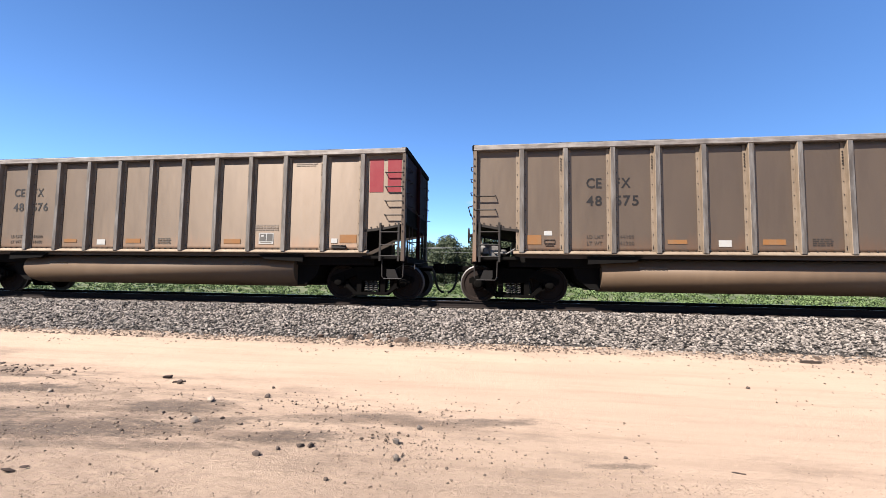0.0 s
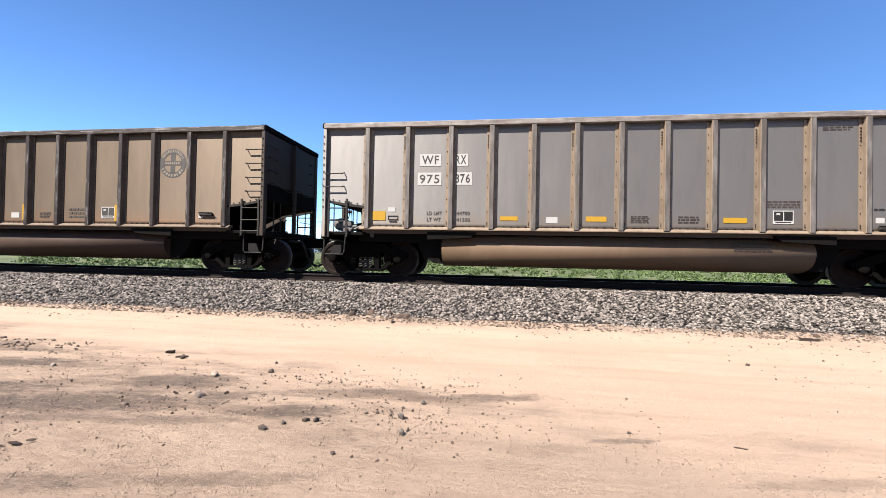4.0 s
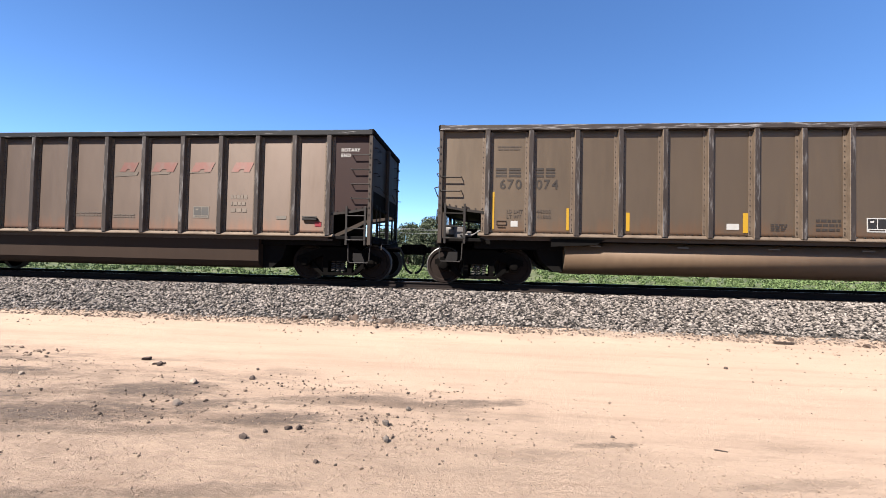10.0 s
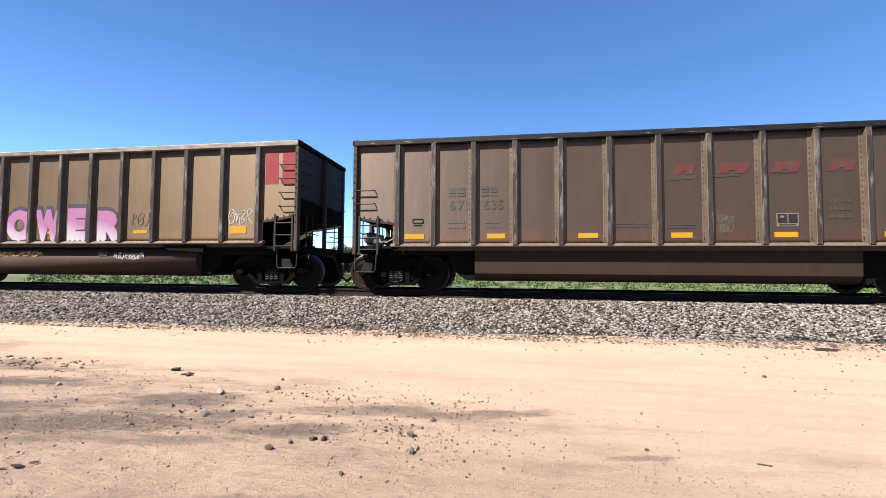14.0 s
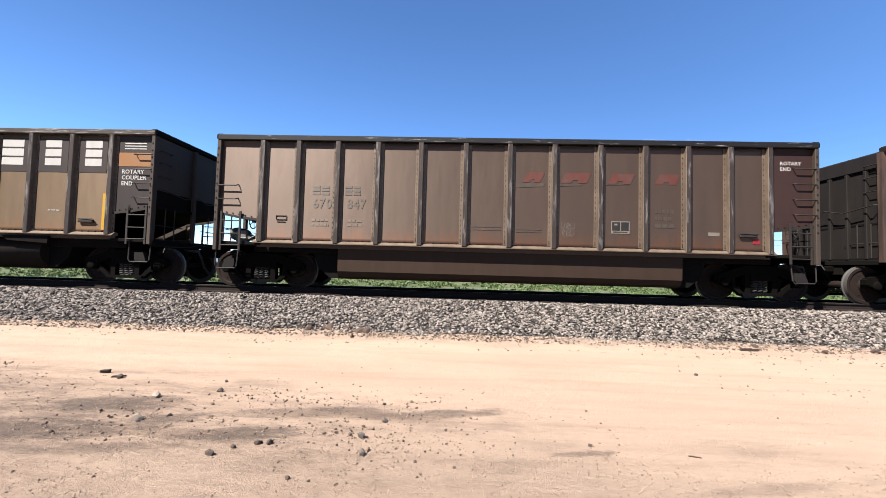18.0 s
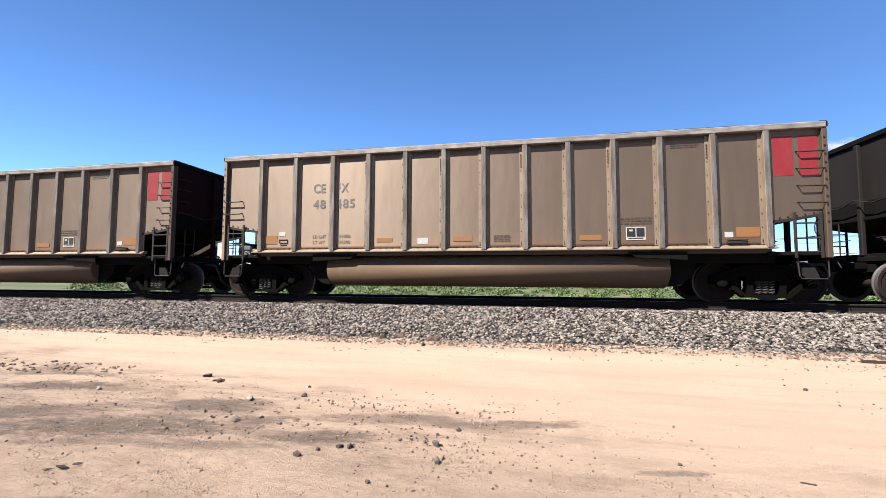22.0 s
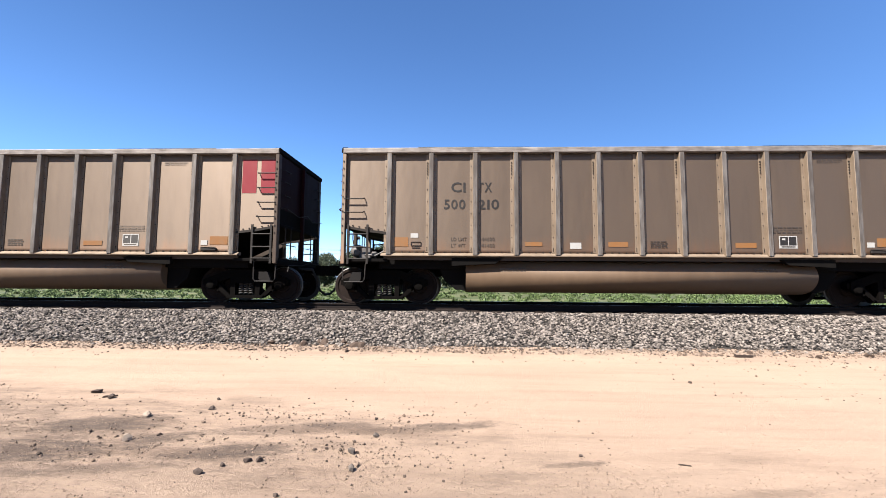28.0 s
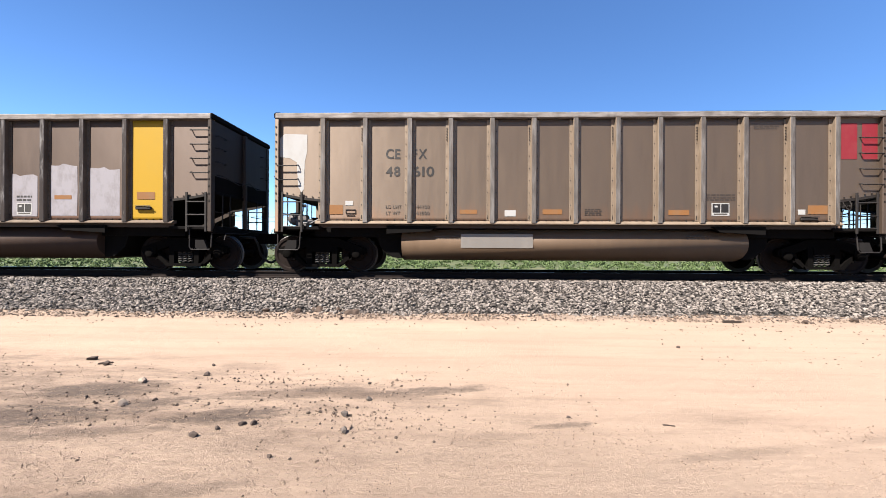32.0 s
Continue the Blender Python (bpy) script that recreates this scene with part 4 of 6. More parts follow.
def emblem(car, x, z, r, mat):
    """Round emblem: a broad dark ring with worn marks round it, and a dark cross inside."""
    def disc_band(bm, a, b, y, t0=0.0, t1=2 * math.pi, n=48):
        ring = [[bm.verts.new((rr * r * math.cos(t0 + (t1 - t0) * k / n), y, rr * r * math.sin(t0 + (t1 - t0) * k / n))) for k in range(n + 1)] for rr in (a, b)]
        for k in range(n):
            bm.faces.new((ring[0][k], ring[0][k + 1], ring[1][k + 1], ring[1][k]))

    bm = bmesh.new()
    disc_band(bm, 1.0, 0.66, 0.0)
    box(bm, -0.17 * r, 0.17 * r, 0.0, 0.004, -0.67 * r, 0.67 * r)
    for s in (-1, 1):
        box(bm, min(s * 0.17, s * 0.67) * r, max(s * 0.17, s * 0.67) * r, 0.0, 0.004, -0.15 * r, 0.15 * r)
    ring = part("emblem", bm, mat, car, "faded round emblem with a cross", pose(x, -FACE - 0.007, z))
    worn = bmesh.new()
    rng = random.Random(7)
    for a0, a1, count in ((22, 158, 15), (205, 335, 9)):
        for k in range(count):
            t0 = radians(a0 + (a1 - a0) * k / count)
            disc_band(worn, 0.93, 0.75, -0.002, t0, t0 + radians((a1 - a0) / count) * rng.uniform(0.35, 0.7), 2)
    for k in range(7):
        box(worn, (-0.55 + 0.16 * k) * r, (-0.46 + 0.16 * k) * r, -0.002, 0.0, -0.07 * r, 0.08 * r)
    tagged(part("emblem_marks", worn, FADED_TAN, ring, "worn pale marks round the emblem"), kind="stuff")
    return ring


def barred_block(bm, a, b, z0, z1, y0, y1, t):
    """A plain block in place of a letter: three bars, one above the other."""
    high = z1 - z0
    for k in range(3):
        soft_box(bm, a, b, y0, y1, z0 + high * (0.37 * k), z0 + high * (0.37 * k + t), 0.001)
    return bm


def slabs(car, spans, z0, z1, mat, y=-FACE - 0.008, bold=0.26):
    """Letters of an owner's name as plain block shapes."""
    for a, b in spans:
        part("letter_block", barred_block(bmesh.new(), a, b, z0, z1, y - 0.0015, y + 0.0045, bold), mat, car, "block letter shape")


def rotary(car, mat, lines=("ROTARY", "END"), x=6.45, z=3.27, h=0.095):
    for i, text in enumerate(lines):
        write(car, text, x, z - i * (h + 0.05), h, mat, "white stencilled words", weight=0.03, y=-FACE - 0.0075)


def steel_gondola(label):
    """An older riveted steel car: smooth brown sides, thin posts and a deep slanted top band."""
    car = tagged(new("coal_gondola"), label, "coal car", "coal train")
    posts = (-6.16, -3.98, -1.9, 0.03, 2.1, 4.16, 6.25)
    top = 3.78

    def side(bm):
        box(bm, -6.3, 6.32, 0.0, 0.03, 1.02, 3.44)
        for x in [(a + b) / 2 for a, b in zip(posts, posts[1:])]:
            for dx in (-0.07, 0.07):
                for i in range(9):
                    box(bm, x + dx - 0.014, x + dx + 0.014, -0.014, 0.0, 1.4 + i * 0.22, 1.428 + i * 0.22)
        for z in (1.05, 1.33, 3.36):
            for i in range(84):
                x = -6.22 + i * 0.15
                box(bm, x - 0.012, x + 0.012, -0.012, 0.0, z, z + 0.024)
        return bm

    def band(bm):
        # deep band, cut up at a slant over the recessed ends
        prism(bm, [(-0.02, 3.43), (-0.1, 3.5), (-0.1, 3.72), (-0.06, top), (0.08, top), (0.08, 3.43)], -6.3, 6.32, "x")
        for e, a, b in ((1, 6.32, 7.45), (-1, -6.3, -7.38)):
            prism(bm, [(a, 3.43), (a + e * 0.5, 3.63), (b, 3.63), (b, 3.74), (b - e * 0.05, top), (a, top)], -0.1, 0.08)
        return bm

    def inset(bm):
        box(bm, 6.32, 7.4, 0.06, 0.09, 1.09, 3.64)
        box(bm, 6.32, 6.36, 0.0, 0.09, 1.02, 3.44)
        box(bm, 7.32, 7.42, -0.02, 0.1, 1.02, 3.64)
        box(bm, 6.36, 7.32, 0.03, 0.09, 1.02, 1.085)
        return bm

    for s in (-1, 1):
        flip = pose(0, 0, 0) if s < 0 else pose(0, 0, 0, 0, 0, 180)
        place("side_sheet", shared("side_sheet", side), STEEL_BROWN, car, flip @ pose(0, -1.5, 0))
        place("top_band", shared("top_band", band), TUB_DARK, car, flip @ pose(0, -1.5, 0), "dark slanted steel top band")
        for x in posts:
            place("side_post", shared("side_post", lambda bm: soft_box(bm, -0.035, 0.035, -0.07, 0.0, 1.34, 3.42, 0.012)), FRAME_BLACK, car, flip @ pose(x, -1.5, 0))
        for e in (-1, 1):
            me = shared("end_inset", inset) if e > 0 else shared("end_inset|b", lambda bm: mirror_x(inset(bm)))
            place("end_panel", me, STEEL_BROWN, car, flip @ pose(0, -1.5, 0))
            place("step", shared("step", step_mesh) if e > 0 else shared("step|b", lambda bm: mirror_x(step_mesh(bm))), ROD_STEEL, car, flip)
            for z in (3.1, 2.72, 2.34, 1.96, 1.58, 1.2) if e * -s > 0 else (2.34, 1.96, 1.58, 1.2):
                place("handhold", shared("handhold", grab_mesh), ROD_STEEL, car, flip @ pose(e * 7.02, -1.45, z))
        place("tub", shared("tub|round", tub_round), TUB_DARK, car, flip)
    for s in (-1, 1):
        place("end_sheet", shared("end_sheet|steel", lambda bm: soft_box(box(bm, 7.22, 7.25, -1.42, 1.42, 1.1, 3.32), 7.1, 7.3, -1.6, 1.6, 3.3, 3.7, 0.03)), STEEL_END, car, turned(s))
        end_rails(car, s)
        for y in (-1.0, -0.5, 0.0, 0.5, 1.0):
            place("end_post", shared("end_post", lambda bm: soft_box(bm, 7.25, 7.34, -0.04, 0.04, 1.1, 3.3, 0.012)), STEEL_END, car, turned(s) @ pose(0, y, 0))
        place("end_platform", shared("end_platform", platform_mesh), FRAME_BLACK, car, turned(s))
        place("slope_sheet", shared("slope_sheet", slope_mesh), FRAME_BLACK, car, turned(s))
        place("coupler", shared("coupler", coupler_mesh), TRUCK_IRON, car, turned(s))
        place("air_hose", shared("air_hose", hose_mesh, True), RUBBER, car, turned(s))
        place("cut_lever", shared("cut_lever", cut_lever_mesh), ROD_STEEL, car, turned(s))
        truck(car, s * 6.28)
    place("floor_sheet", shared("floor_sheet", lambda bm: box(bm, -5.0, 5.0, -1.39, 1.39, 1.172, 1.2)), FRAME_BLACK, car)
    brake_gear(car)
    return car


TRAIN = {}  # the cars by their order, 0 the one whose leading end is in view at the start

TAN_LABEL = "dusty tan ribbed aluminium coal gondola with a red leading end"


def tan_car(k, left, right, n1, n2, a="244600", b="41400", label=TAN_LABEL, ink=None, end=None):
    car = gondola(label, ALU_TAN, CHORD_PALE, cap=True, front=RED_SHEET)
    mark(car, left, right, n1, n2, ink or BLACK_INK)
    weights(car, a, b, FAINT_INK)
    standard_marks(car)
    for x0, x1 in ((6.31, 6.68), (6.79, 7.15)):
        plate(car, "end_paint", x0, x1, 2.78, 3.64, end or RED, "red painted end block", y=-FACE - 0.0075)
    TRAIN[k] = car
    return car


def brown_car(k, label, skin=None, tub="round", tub_skin=None, end=None, data=(2.38, 2.80, 1.43, 1.75), holder=None, latch=(5.6, 1.55), **more):
    car = gondola(label, skin or ALU_BROWN, CHORD_DARK if tub == "flat" else CHORD_FLECKED, ends=end, tub=tub, tub_skin=tub_skin, **more)
    data_box(car, *data, GHOST if tub == "flat" else WHITE)
    if holder:
        card_holder(car, *holder)
    place("latch", shared("latch", latch_mesh), ROD_STEEL, car, pose(latch[0], -FACE - 0.008, latch[1]))
    TRAIN[k] = car
    return car


def strips(car, mat, *spans):
    for x0, x1, z0, z1 in spans:
        for rib in EVEN:
            if x1 - x0 < 0.2 and rib - 0.114 < x1 < rib + 0.2:
                x0, x1 = rib - 0.115 - (x1 - x0), rib - 0.115
        plate(car, "strip", x0, x1, z0, z1, mat, "amber reflective strip")


def build_train():
    tan_car(-2, "CE", "FX", "48", "")
    tan_car(-1, "CE", "FX", "48", "575", "244100", "41300")
    tan_car(0, "CE", "FX", "48", "576", "244600", "41400")
    tan_car(1, "CI", "TX", "500", "256", "244500", "41500")
    # pale car with white mark plates
    car = gondola("pale silvery aluminium coal gondola with a coral leading end", ALU_SILVER, CHORD_PALE, front=RED_SHEET)
    for x0, x1, z0, z1, text in ((-4.77, -4.24, 2.80, 3.10, "WF"), (-3.92, -3.56, 2.80, 3.10, "RX"), (-4.82, -4.22, 2.32, 2.64, "975"), (-3.92, -3.46, 2.33, 2.64, "376")):
        plate(car, "mark_plate", x0, x1, z0, z1, WHITE, "white mark plate")
        write(car, text, x0 + 0.05, z0 + 0.05, 0.21, BLACK_INK, "black number", x1 - x0 - 0.1, y=-FACE - 0.0115)
    standard_marks(car, AMBER)
    weights(car, "244700", "41300", GREY_INK)
    bars(car, 1.3, 1.75, 1.42, 1.6, GREY_INK, 3, 12)
    bars(car, 5.28, 5.75, 1.72, 1.8, BLACK_INK, 1, 13)
    bars(car, 2.55, 3.35, 0.78, 0.97, BLACK_INK, 3, 14, y=-1.383)
    for x0, x1 in ((6.29, 6.66), (6.79, 7.12)):
        plate(car, "end_paint", x0, x1, 2.80, 3.65, CORAL, "coral painted end block", y=-FACE - 0.0075)
    TRAIN[2] = car
    # brown cars
    emblem_holder = (-5.83, -5.58, 1.43, 1.58)
    car = brown_car(3, "brown weathered aluminium coal gondola with a round emblem", ALU_GOLD, holder=emblem_holder)
    slabs(car, ((-5.82, -5.58), (-5.52, -5.25), (-4.87, -4.66), (-4.62, -4.42)), 2.66, 2.86, GREY_INK)
    mark(car, "", "", "669", "738", GREY_INK, ends=(-5.2, -4.87), z2=2.345, h=0.2, each=0.186)
    strips(car, AMBER, (-5.94, -5.86, 1.36, 2.27), (-3.15, -3.02, 1.36, 1.82), (-1.66, -1.53, 1.37, 1.82), (-0.17, -0.07, 1.37, 1.82), (2.91, 3.01, 1.36, 1.81))
    weights(car, "244400", "41800", FAINT_INK, -5.6, -4.87, 1.78, 0.13)
    bars(car, -5.84, -5.27, 3.25, 3.4, FAINT_INK, 3, 15)
    for x0, x1, z0, z1 in ((-0.58, -0.31, 1.43, 1.58), (-5.47, -5.3, 1.43, 1.56), (5.36, 5.5, 1.46, 1.56)):
        plate(car, "placard", x0, x1, z0, z1, WHITE, "small white placard")
    bars(car, 0.37, 0.72, 1.42, 1.6, GREY_INK, 4, 16)
    bars(car, 1.33, 1.87, 1.42, 1.73, GREY_INK, 3, 17)
    emblem(car, 4.55, 2.95, 0.4, BLACK_INK)
    swoosh_label = "grey-brown coal gondola, faded red letter shapes, maroon leading end"
    for k, n1, n2 in ((4, "671", "035"), (7, "670", "861"), (9, "671", "635"), (12, "670", "847")):
        car = brown_car(k, swoosh_label, tub="flat", end=MAROON, data=(2.48, 2.92, 1.55, 1.85), holder=(-5.75, -5.48, 1.65, 1.81), latch=(5.68, 1.55))
        slabs(car, ((-4.84, -4.66), (-4.62, -4.43), (-4.03, -3.86), (-3.82, -3.65)), 2.35, 2.58, GREY_INK)
        mark(car, "", "", n1, n2, GREY_INK, ends=(-4.36, -3.97), z2=2.015, h=0.235, each=0.155)
        swoosh(car)
        rotary(car, WHITE, ("ROTARY", "END"), 6.45, 3.28, 0.085)
        bars(car, -4.85, -4.42, 1.55, 1.78, FAINT_INK, 2, 18)
        bars(car, -3.95, -3.55, 1.55, 1.78, FAINT_INK, 2, 19)
        bars(car, -0.92, -0.17, 1.55, 1.69, FAINT_INK, 2, 20)
        bars(car, 0.2, 0.82, 1.52, 1.64, FAINT_INK, 2, 22)
        bars(car, 3.52, 3.96, 1.68, 2.2, FAINT_INK, 3, 23)
        plate(car, "tail_dot", 5.8, 5.97, 1.37, 1.49, RED)
        plate(car, "placard", 4.77, 5.03, 1.54, 1.63, GHOST)
        if k == 9:
            strips(car, AMBER, (-5.95, -5.45, 1.31, 1.43), (-3.9, -3.45, 1.31, 1.43), (-1.75, -1.3, 1.31, 1.43), (0.3, 0.75, 1.31, 1.43), (2.43, 2.9, 1.31, 1.43), (4.56, 5.0, 1.31, 1.43), (5.34, 5.76, 1.31, 1.43))
        if k in (9, 12):
            scribble(car, 1.28, 1.62, 1.62, 1.84, GHOST, 40 + k, 3, 0.014)
            scribble(car, 1.3, 1.6, 1.42, 1.66, GHOST, 44 + k, 3, 0.014)
    # yellow-ended car
    car = gondola("brown coal gondola, white number plates, yellow leading end", ALU_GOLD, CHORD_PALE, ends=YELLOW, panels={11: YELLOW}, rungs=(3.5, 3.15, 2.8, 2.45))
    for x0, x1, z0, z1, text in ((-4.83, -4.09, 2.75, 3.04, "CI"), (-3.80, -3.16, 2.75, 3.04, "TX"), (-4.83, -4.09, 2.30, 2.60, "505"), (-3.80, -3.18, 2.30, 2.59, "383")):
        plate(car, "mark_plate", x0, x1, z0, z1, WHITE, "white mark plate")
        wide = 0.2 * len(text)
        write(car, text, (x0 + x1 - wide) / 2, z0 + 0.045, 0.2, PURPLE, "dark number", wide, 0.03, y=-FACE - 0.0115)
    strips(car, ORANGE, (-5.85, -5.36, 1.55, 1.77), (-2.74, -2.19, 1.37, 1.59), (-0.70, -0.22, 1.56, 1.83), (0.32, 0.82, 1.56, 1.85), (3.26, 3.79, 1.36, 1.57))
    for x0, x1 in ((-0.70, -0.22), (0.32, 0.82)):
        plate(car, "placard", x0, x1, 1.35, 1.53, GHOST, "dusty pale placard")
    card_holder(car, -5.8, -5.44, 1.39, 1.55)
    plate(car, "strip", 5.45, 5.88, 1.56, 1.77, ORANGE)
    data_box(car, 2.32, 2.73, 1.39, 1.71)
    place("latch", shared("latch", latch_mesh), ROD_STEEL, car, pose(5.65, -FACE - 0.008, 1.44))
    TRAIN[5] = car
    car = brown_car(6, "brown aluminium coal gondola with an emblem and faded red end block", ALU_GOLD, tub_skin=TUB_TAN, holder=(-5.86, -5.62, 1.42, 1.58))
    slabs(car, ((-5.9, -5.64), (-5.58, -5.3), (-4.95, -4.75), (-4.7, -4.48)), 2.65, 2.87, GREY_INK)
    mark(car, "", "", "670", "074", GREY_INK, ends=(-5.27, -4.93), z2=2.355, h=0.225, each=0.176)
    weights(car, "144300", "41500", FAINT_INK, -5.62, -4.96, 1.77, 0.13)
    bars(car, -5.85, -5.3, 3.3, 3.42, FAINT_INK, 2, 24)
    strips(car, AMBER, (-5.99, -5.92, 1.37, 2.28), (-4.2, -4.14, 1.37, 1.9), (-2.82, -2.74, 1.37, 1.81), (-0.17, -0.06, 1.37, 1.83), (2.9, 3.0, 1.35, 1.8), (5.92, 6.03, 1.35, 2.27))
    for x0, x1 in ((-5.52, -5.35), (-0.58, -0.31), (5.36, 5.5)):
        plate(car, "placard", x0, x1, 1.44, 1.58, WHITE, "small white placard")
    bars(car, 0.37, 0.72, 1.42, 1.6, GREY_INK, 4, 16)
    bars(car, 1.33, 1.87, 1.42, 1.73, GREY_INK, 3, 17)
    for x in (-3.6, -1.6, 0.4, 2.4):
        plate(car, "tub_tag", x, x + 0.25, 0.99, 1.02, GHOST, y=-1.36)
    emblem(car, 4.52, 2.95, 0.4, BLACK_INK)
    plate(car, "end_paint", 6.27, 7.1, 2.62, 3.62, FADED_RED, "faded red end block", y=-FACE - 0.0065)
    rotary(car, WHITE, ("ROTARY", "COUPLER", "END"), 6.33, 2.9, 0.075)
    # teal and white panels
    car = brown_car(8, "russet coal gondola with faded teal and white panels", ALU_RUSSET, end=TEAL_WHITE, panels={0: TEAL_WHITE, 1: TEAL_WHITE}, tub_skin=ALU_BLACK, data=(3.27, 3.74, 1.44, 1.74), holder=(-3.87, -3.66, 1.46, 1.60), latch=(5.62, 1.57))
    shape(car, "white_emblem", [(-6.02, 2.68), (-5.28, 2.68), (-5.28, 3.15), (-5.38, 3.1), (-5.55, 3.1), (-5.78, 2.98)], WHITE, "white slanted emblem shape")
    shape(car, "white_emblem", [(-5.62, 3.32), (-5.28, 3.32), (-5.28, 3.6), (-5.72, 3.6)], WHITE, "white slanted emblem shape")
    shape(car, "white_emblem", [(-5.02, 2.68), (-4.55, 2.68), (-4.4, 2.8), (-4.36, 3.0), (-4.46, 3.13), (-4.32, 3.28), (-4.32, 3.5), (-4.42, 3.6), (-5.0, 3.6), (-4.62, 3.46), (-4.72, 3.16), (-4.9, 2.98)], WHITE, "white slanted emblem shape")
    for x0, x1 in ((-6.02, -5.28), (-5.02, -4.24)):
        plate(car, "white_line", x0, x1, 2.555, 2.595, WHITE)
        plate(car, "white_line", x0, x1, 1.875, 1.905, WHITE)
    write(car, "LD LMT", -5.93, 1.745, 0.085, WHITE, width=0.36)
    write(car, "LT WT", -5.93, 1.605, 0.085, WHITE, width=0.33)
    write(car, "244200", -4.92, 1.755, 0.085, WHITE, width=0.56)
    write(car, "42800", -4.84, 1.615, 0.085, WHITE, width=0.49)
    slabs(car, ((-5.92, -5.72), (-5.66, -5.46)), 2.33, 2.5, PEACH)
    mark(car, "", "", "531", "773", PEACH, ends=(-5.3, -4.95), z2=1.99, h=0.25, each=0.2)
    plate(car, "tail_dot", -5.48, -5.3, 1.40, 1.54, RED)
    strips(car, AMBER, (-6.06, -5.99, 1.32, 2.29), (-3.63, -3.54, 1.36, 1.8), (-1.58, -1.49, 1.36, 1.82), (0.24, 0.35, 1.36, 1.83), (2.44, 2.55, 1.37, 1.82), (5.93, 6.05, 1.37, 2.3))
    plate(car, "patch", -3.87, -3.36, 1.81, 2.11, PATCH_OLIVE)
    plate(car, "patch", -2.81, -2.32, 1.98, 2.3, PATCH_BLUE)
    bars(car, 0.37, 0.63, 1.44, 1.6, GHOST, 3, 34)
    bars(car, 4.22, 4.8, 1.76, 1.86, WHITE, 2, 35)
    plate(car, "tail_dot", 5.76, 5.89, 1.41, 1.52, RED)
    plate(car, "end_paint", 6.33, 7.18, 3.04, 3.34, WHITE, y=-FACE - 0.0075)
    rotary(car, WHITE, ("ROTARY", "COUPLER", "END"), 6.42, 2.74, 0.085)
    # sprayed car
    car = gondola("ochre-brown coal gondola sprayed with bubble letters, red end", ALU_OCHRE, CHORD_PALE)
    mark(car, "CI", "TX", "400", "551", BLACK_INK, ends=(-4.12, -3.79), z=2.84, z2=2.37, h=0.22, each=0.17)
    for ch, a, b, z0, z1 in (("L", -2.79, -1.99, 1.28, 2.13), ("O", -1.88, -0.96, 1.27, 2.16), ("W", -0.89, 0.03, 1.26, 2.17), ("E", 0.22, 0.82, 1.27, 2.2), ("R", 1.21, 2.07, 1.26, 2.13)):
        write(car, ch, a - 0.02, z0 - 0.02, z1 - z0 - 0.1, PURPLE, "dark outline of a sprayed letter", b - a + 0.08, 0.17, y=-FACE - 0.0095)
        write(car, ch, a, z0 + 0.01, z1 - z0 - 0.15, PINK, "pink and white sprayed letter", b - a, 0.12, y=-FACE - 0.0118)
    shape(car, "spray_cloud", [(-4.87, 1.35), (-4.12, 1.35), (-4.11, 1.62), (-4.2, 1.72), (-4.35, 1.74), (-4.45, 1.83), (-4.55, 1.72), (-4.66, 1.74), (-4.74, 1.58), (-4.85, 1.5)], MINT, "mint sprayed cloud")
    shape(car, "spray_cloud", [(-3.79, 1.35), (-3.24, 1.35), (-3.3, 1.48), (-3.45, 1.55), (-3.52, 1.68), (-3.66, 1.69), (-3.79, 1.58)], MINT, "mint sprayed cloud")
    for i in range(7):
        plate(car, "dark_dot", -4.8 + 0.095 * i, -4.77 + 0.095 * i, 1.42 + 0.07 * (i % 3), 1.45 + 0.07 * (i % 3), PURPLE, y=-FACE - 0.0125)
    scribble(car, -4.87, -4.1, 1.78, 2.06, WHITE, 51, 3, 0.03)
    scribble(car, -3.79, -3.2, 1.66, 2.0, WHITE, 52, 4, 0.03)
    scribble(car, -3.32, -3.07, 1.38, 1.66, WHITE, 60, 2, 0.022)
    scribble(car, -5.84, -5.25, 1.7, 1.97, GHOST, 53, 6, 0.018)
    scribble(car, -7.05, -6.4, 3.1, 3.55, BLUE_SPRAY, 54, 4, 0.032, y=-FACE - 0.0068)
    scribble(car, -6.75, -6.35, 2.65, 3.1, BLUE_SPRAY, 50, 3, 0.026, y=-FACE - 0.0068)
    scribble(car, 2.3, 2.85, 1.62, 2.15, GREY_INK, 56, 3, 0.02)
    scribble(car, 5.25, 5.95, 1.7, 2.2, WHITE, 55, 4, 0.024)
    card_holder(car, -5.43, -5.22, 1.43, 1.58)
    strips(car, AMBER, (-5.92, -5.48, 1.47, 1.69), (-2.66, -2.24, 1.47, 1.56), (-0.64, -0.21, 1.49, 1.58), (2.37, 2.8, 1.49, 1.58), (5.3, 5.8, 1.47, 1.68))
    for ob in car.children[-5:]:
        ob.location.y -= 0.006
    for x0, x1 in ((6.31, 6.68), (6.79, 7.15)):
        plate(car, "end_paint", x0, x1, 2.78, 3.64, RED, "red painted end block", y=-FACE - 0.0075)
    for x0, x1, z0, z1, mat, seed, n in ((-3.5, -2.81, 0.77, 1.0, WHITE, 57, 5), (-2.56, -0.68, 0.84, 1.0, YELLOW_SPRAY, 58, 9), (1.68, 2.65, 0.77, 0.97, WHITE, 59, 9), (1.18, 1.44, 0.86, 0.98, GHOST, 49, 3)):
        scribble(car, x0, x1, z0, z1, mat, seed, n, 0.028, y=-1.386)
    TRAIN[10] = car
    # riveted steel car
    car = steel_gondola("old rust-brown riveted steel coal gondola covered in scrawls")
    y = -1.52
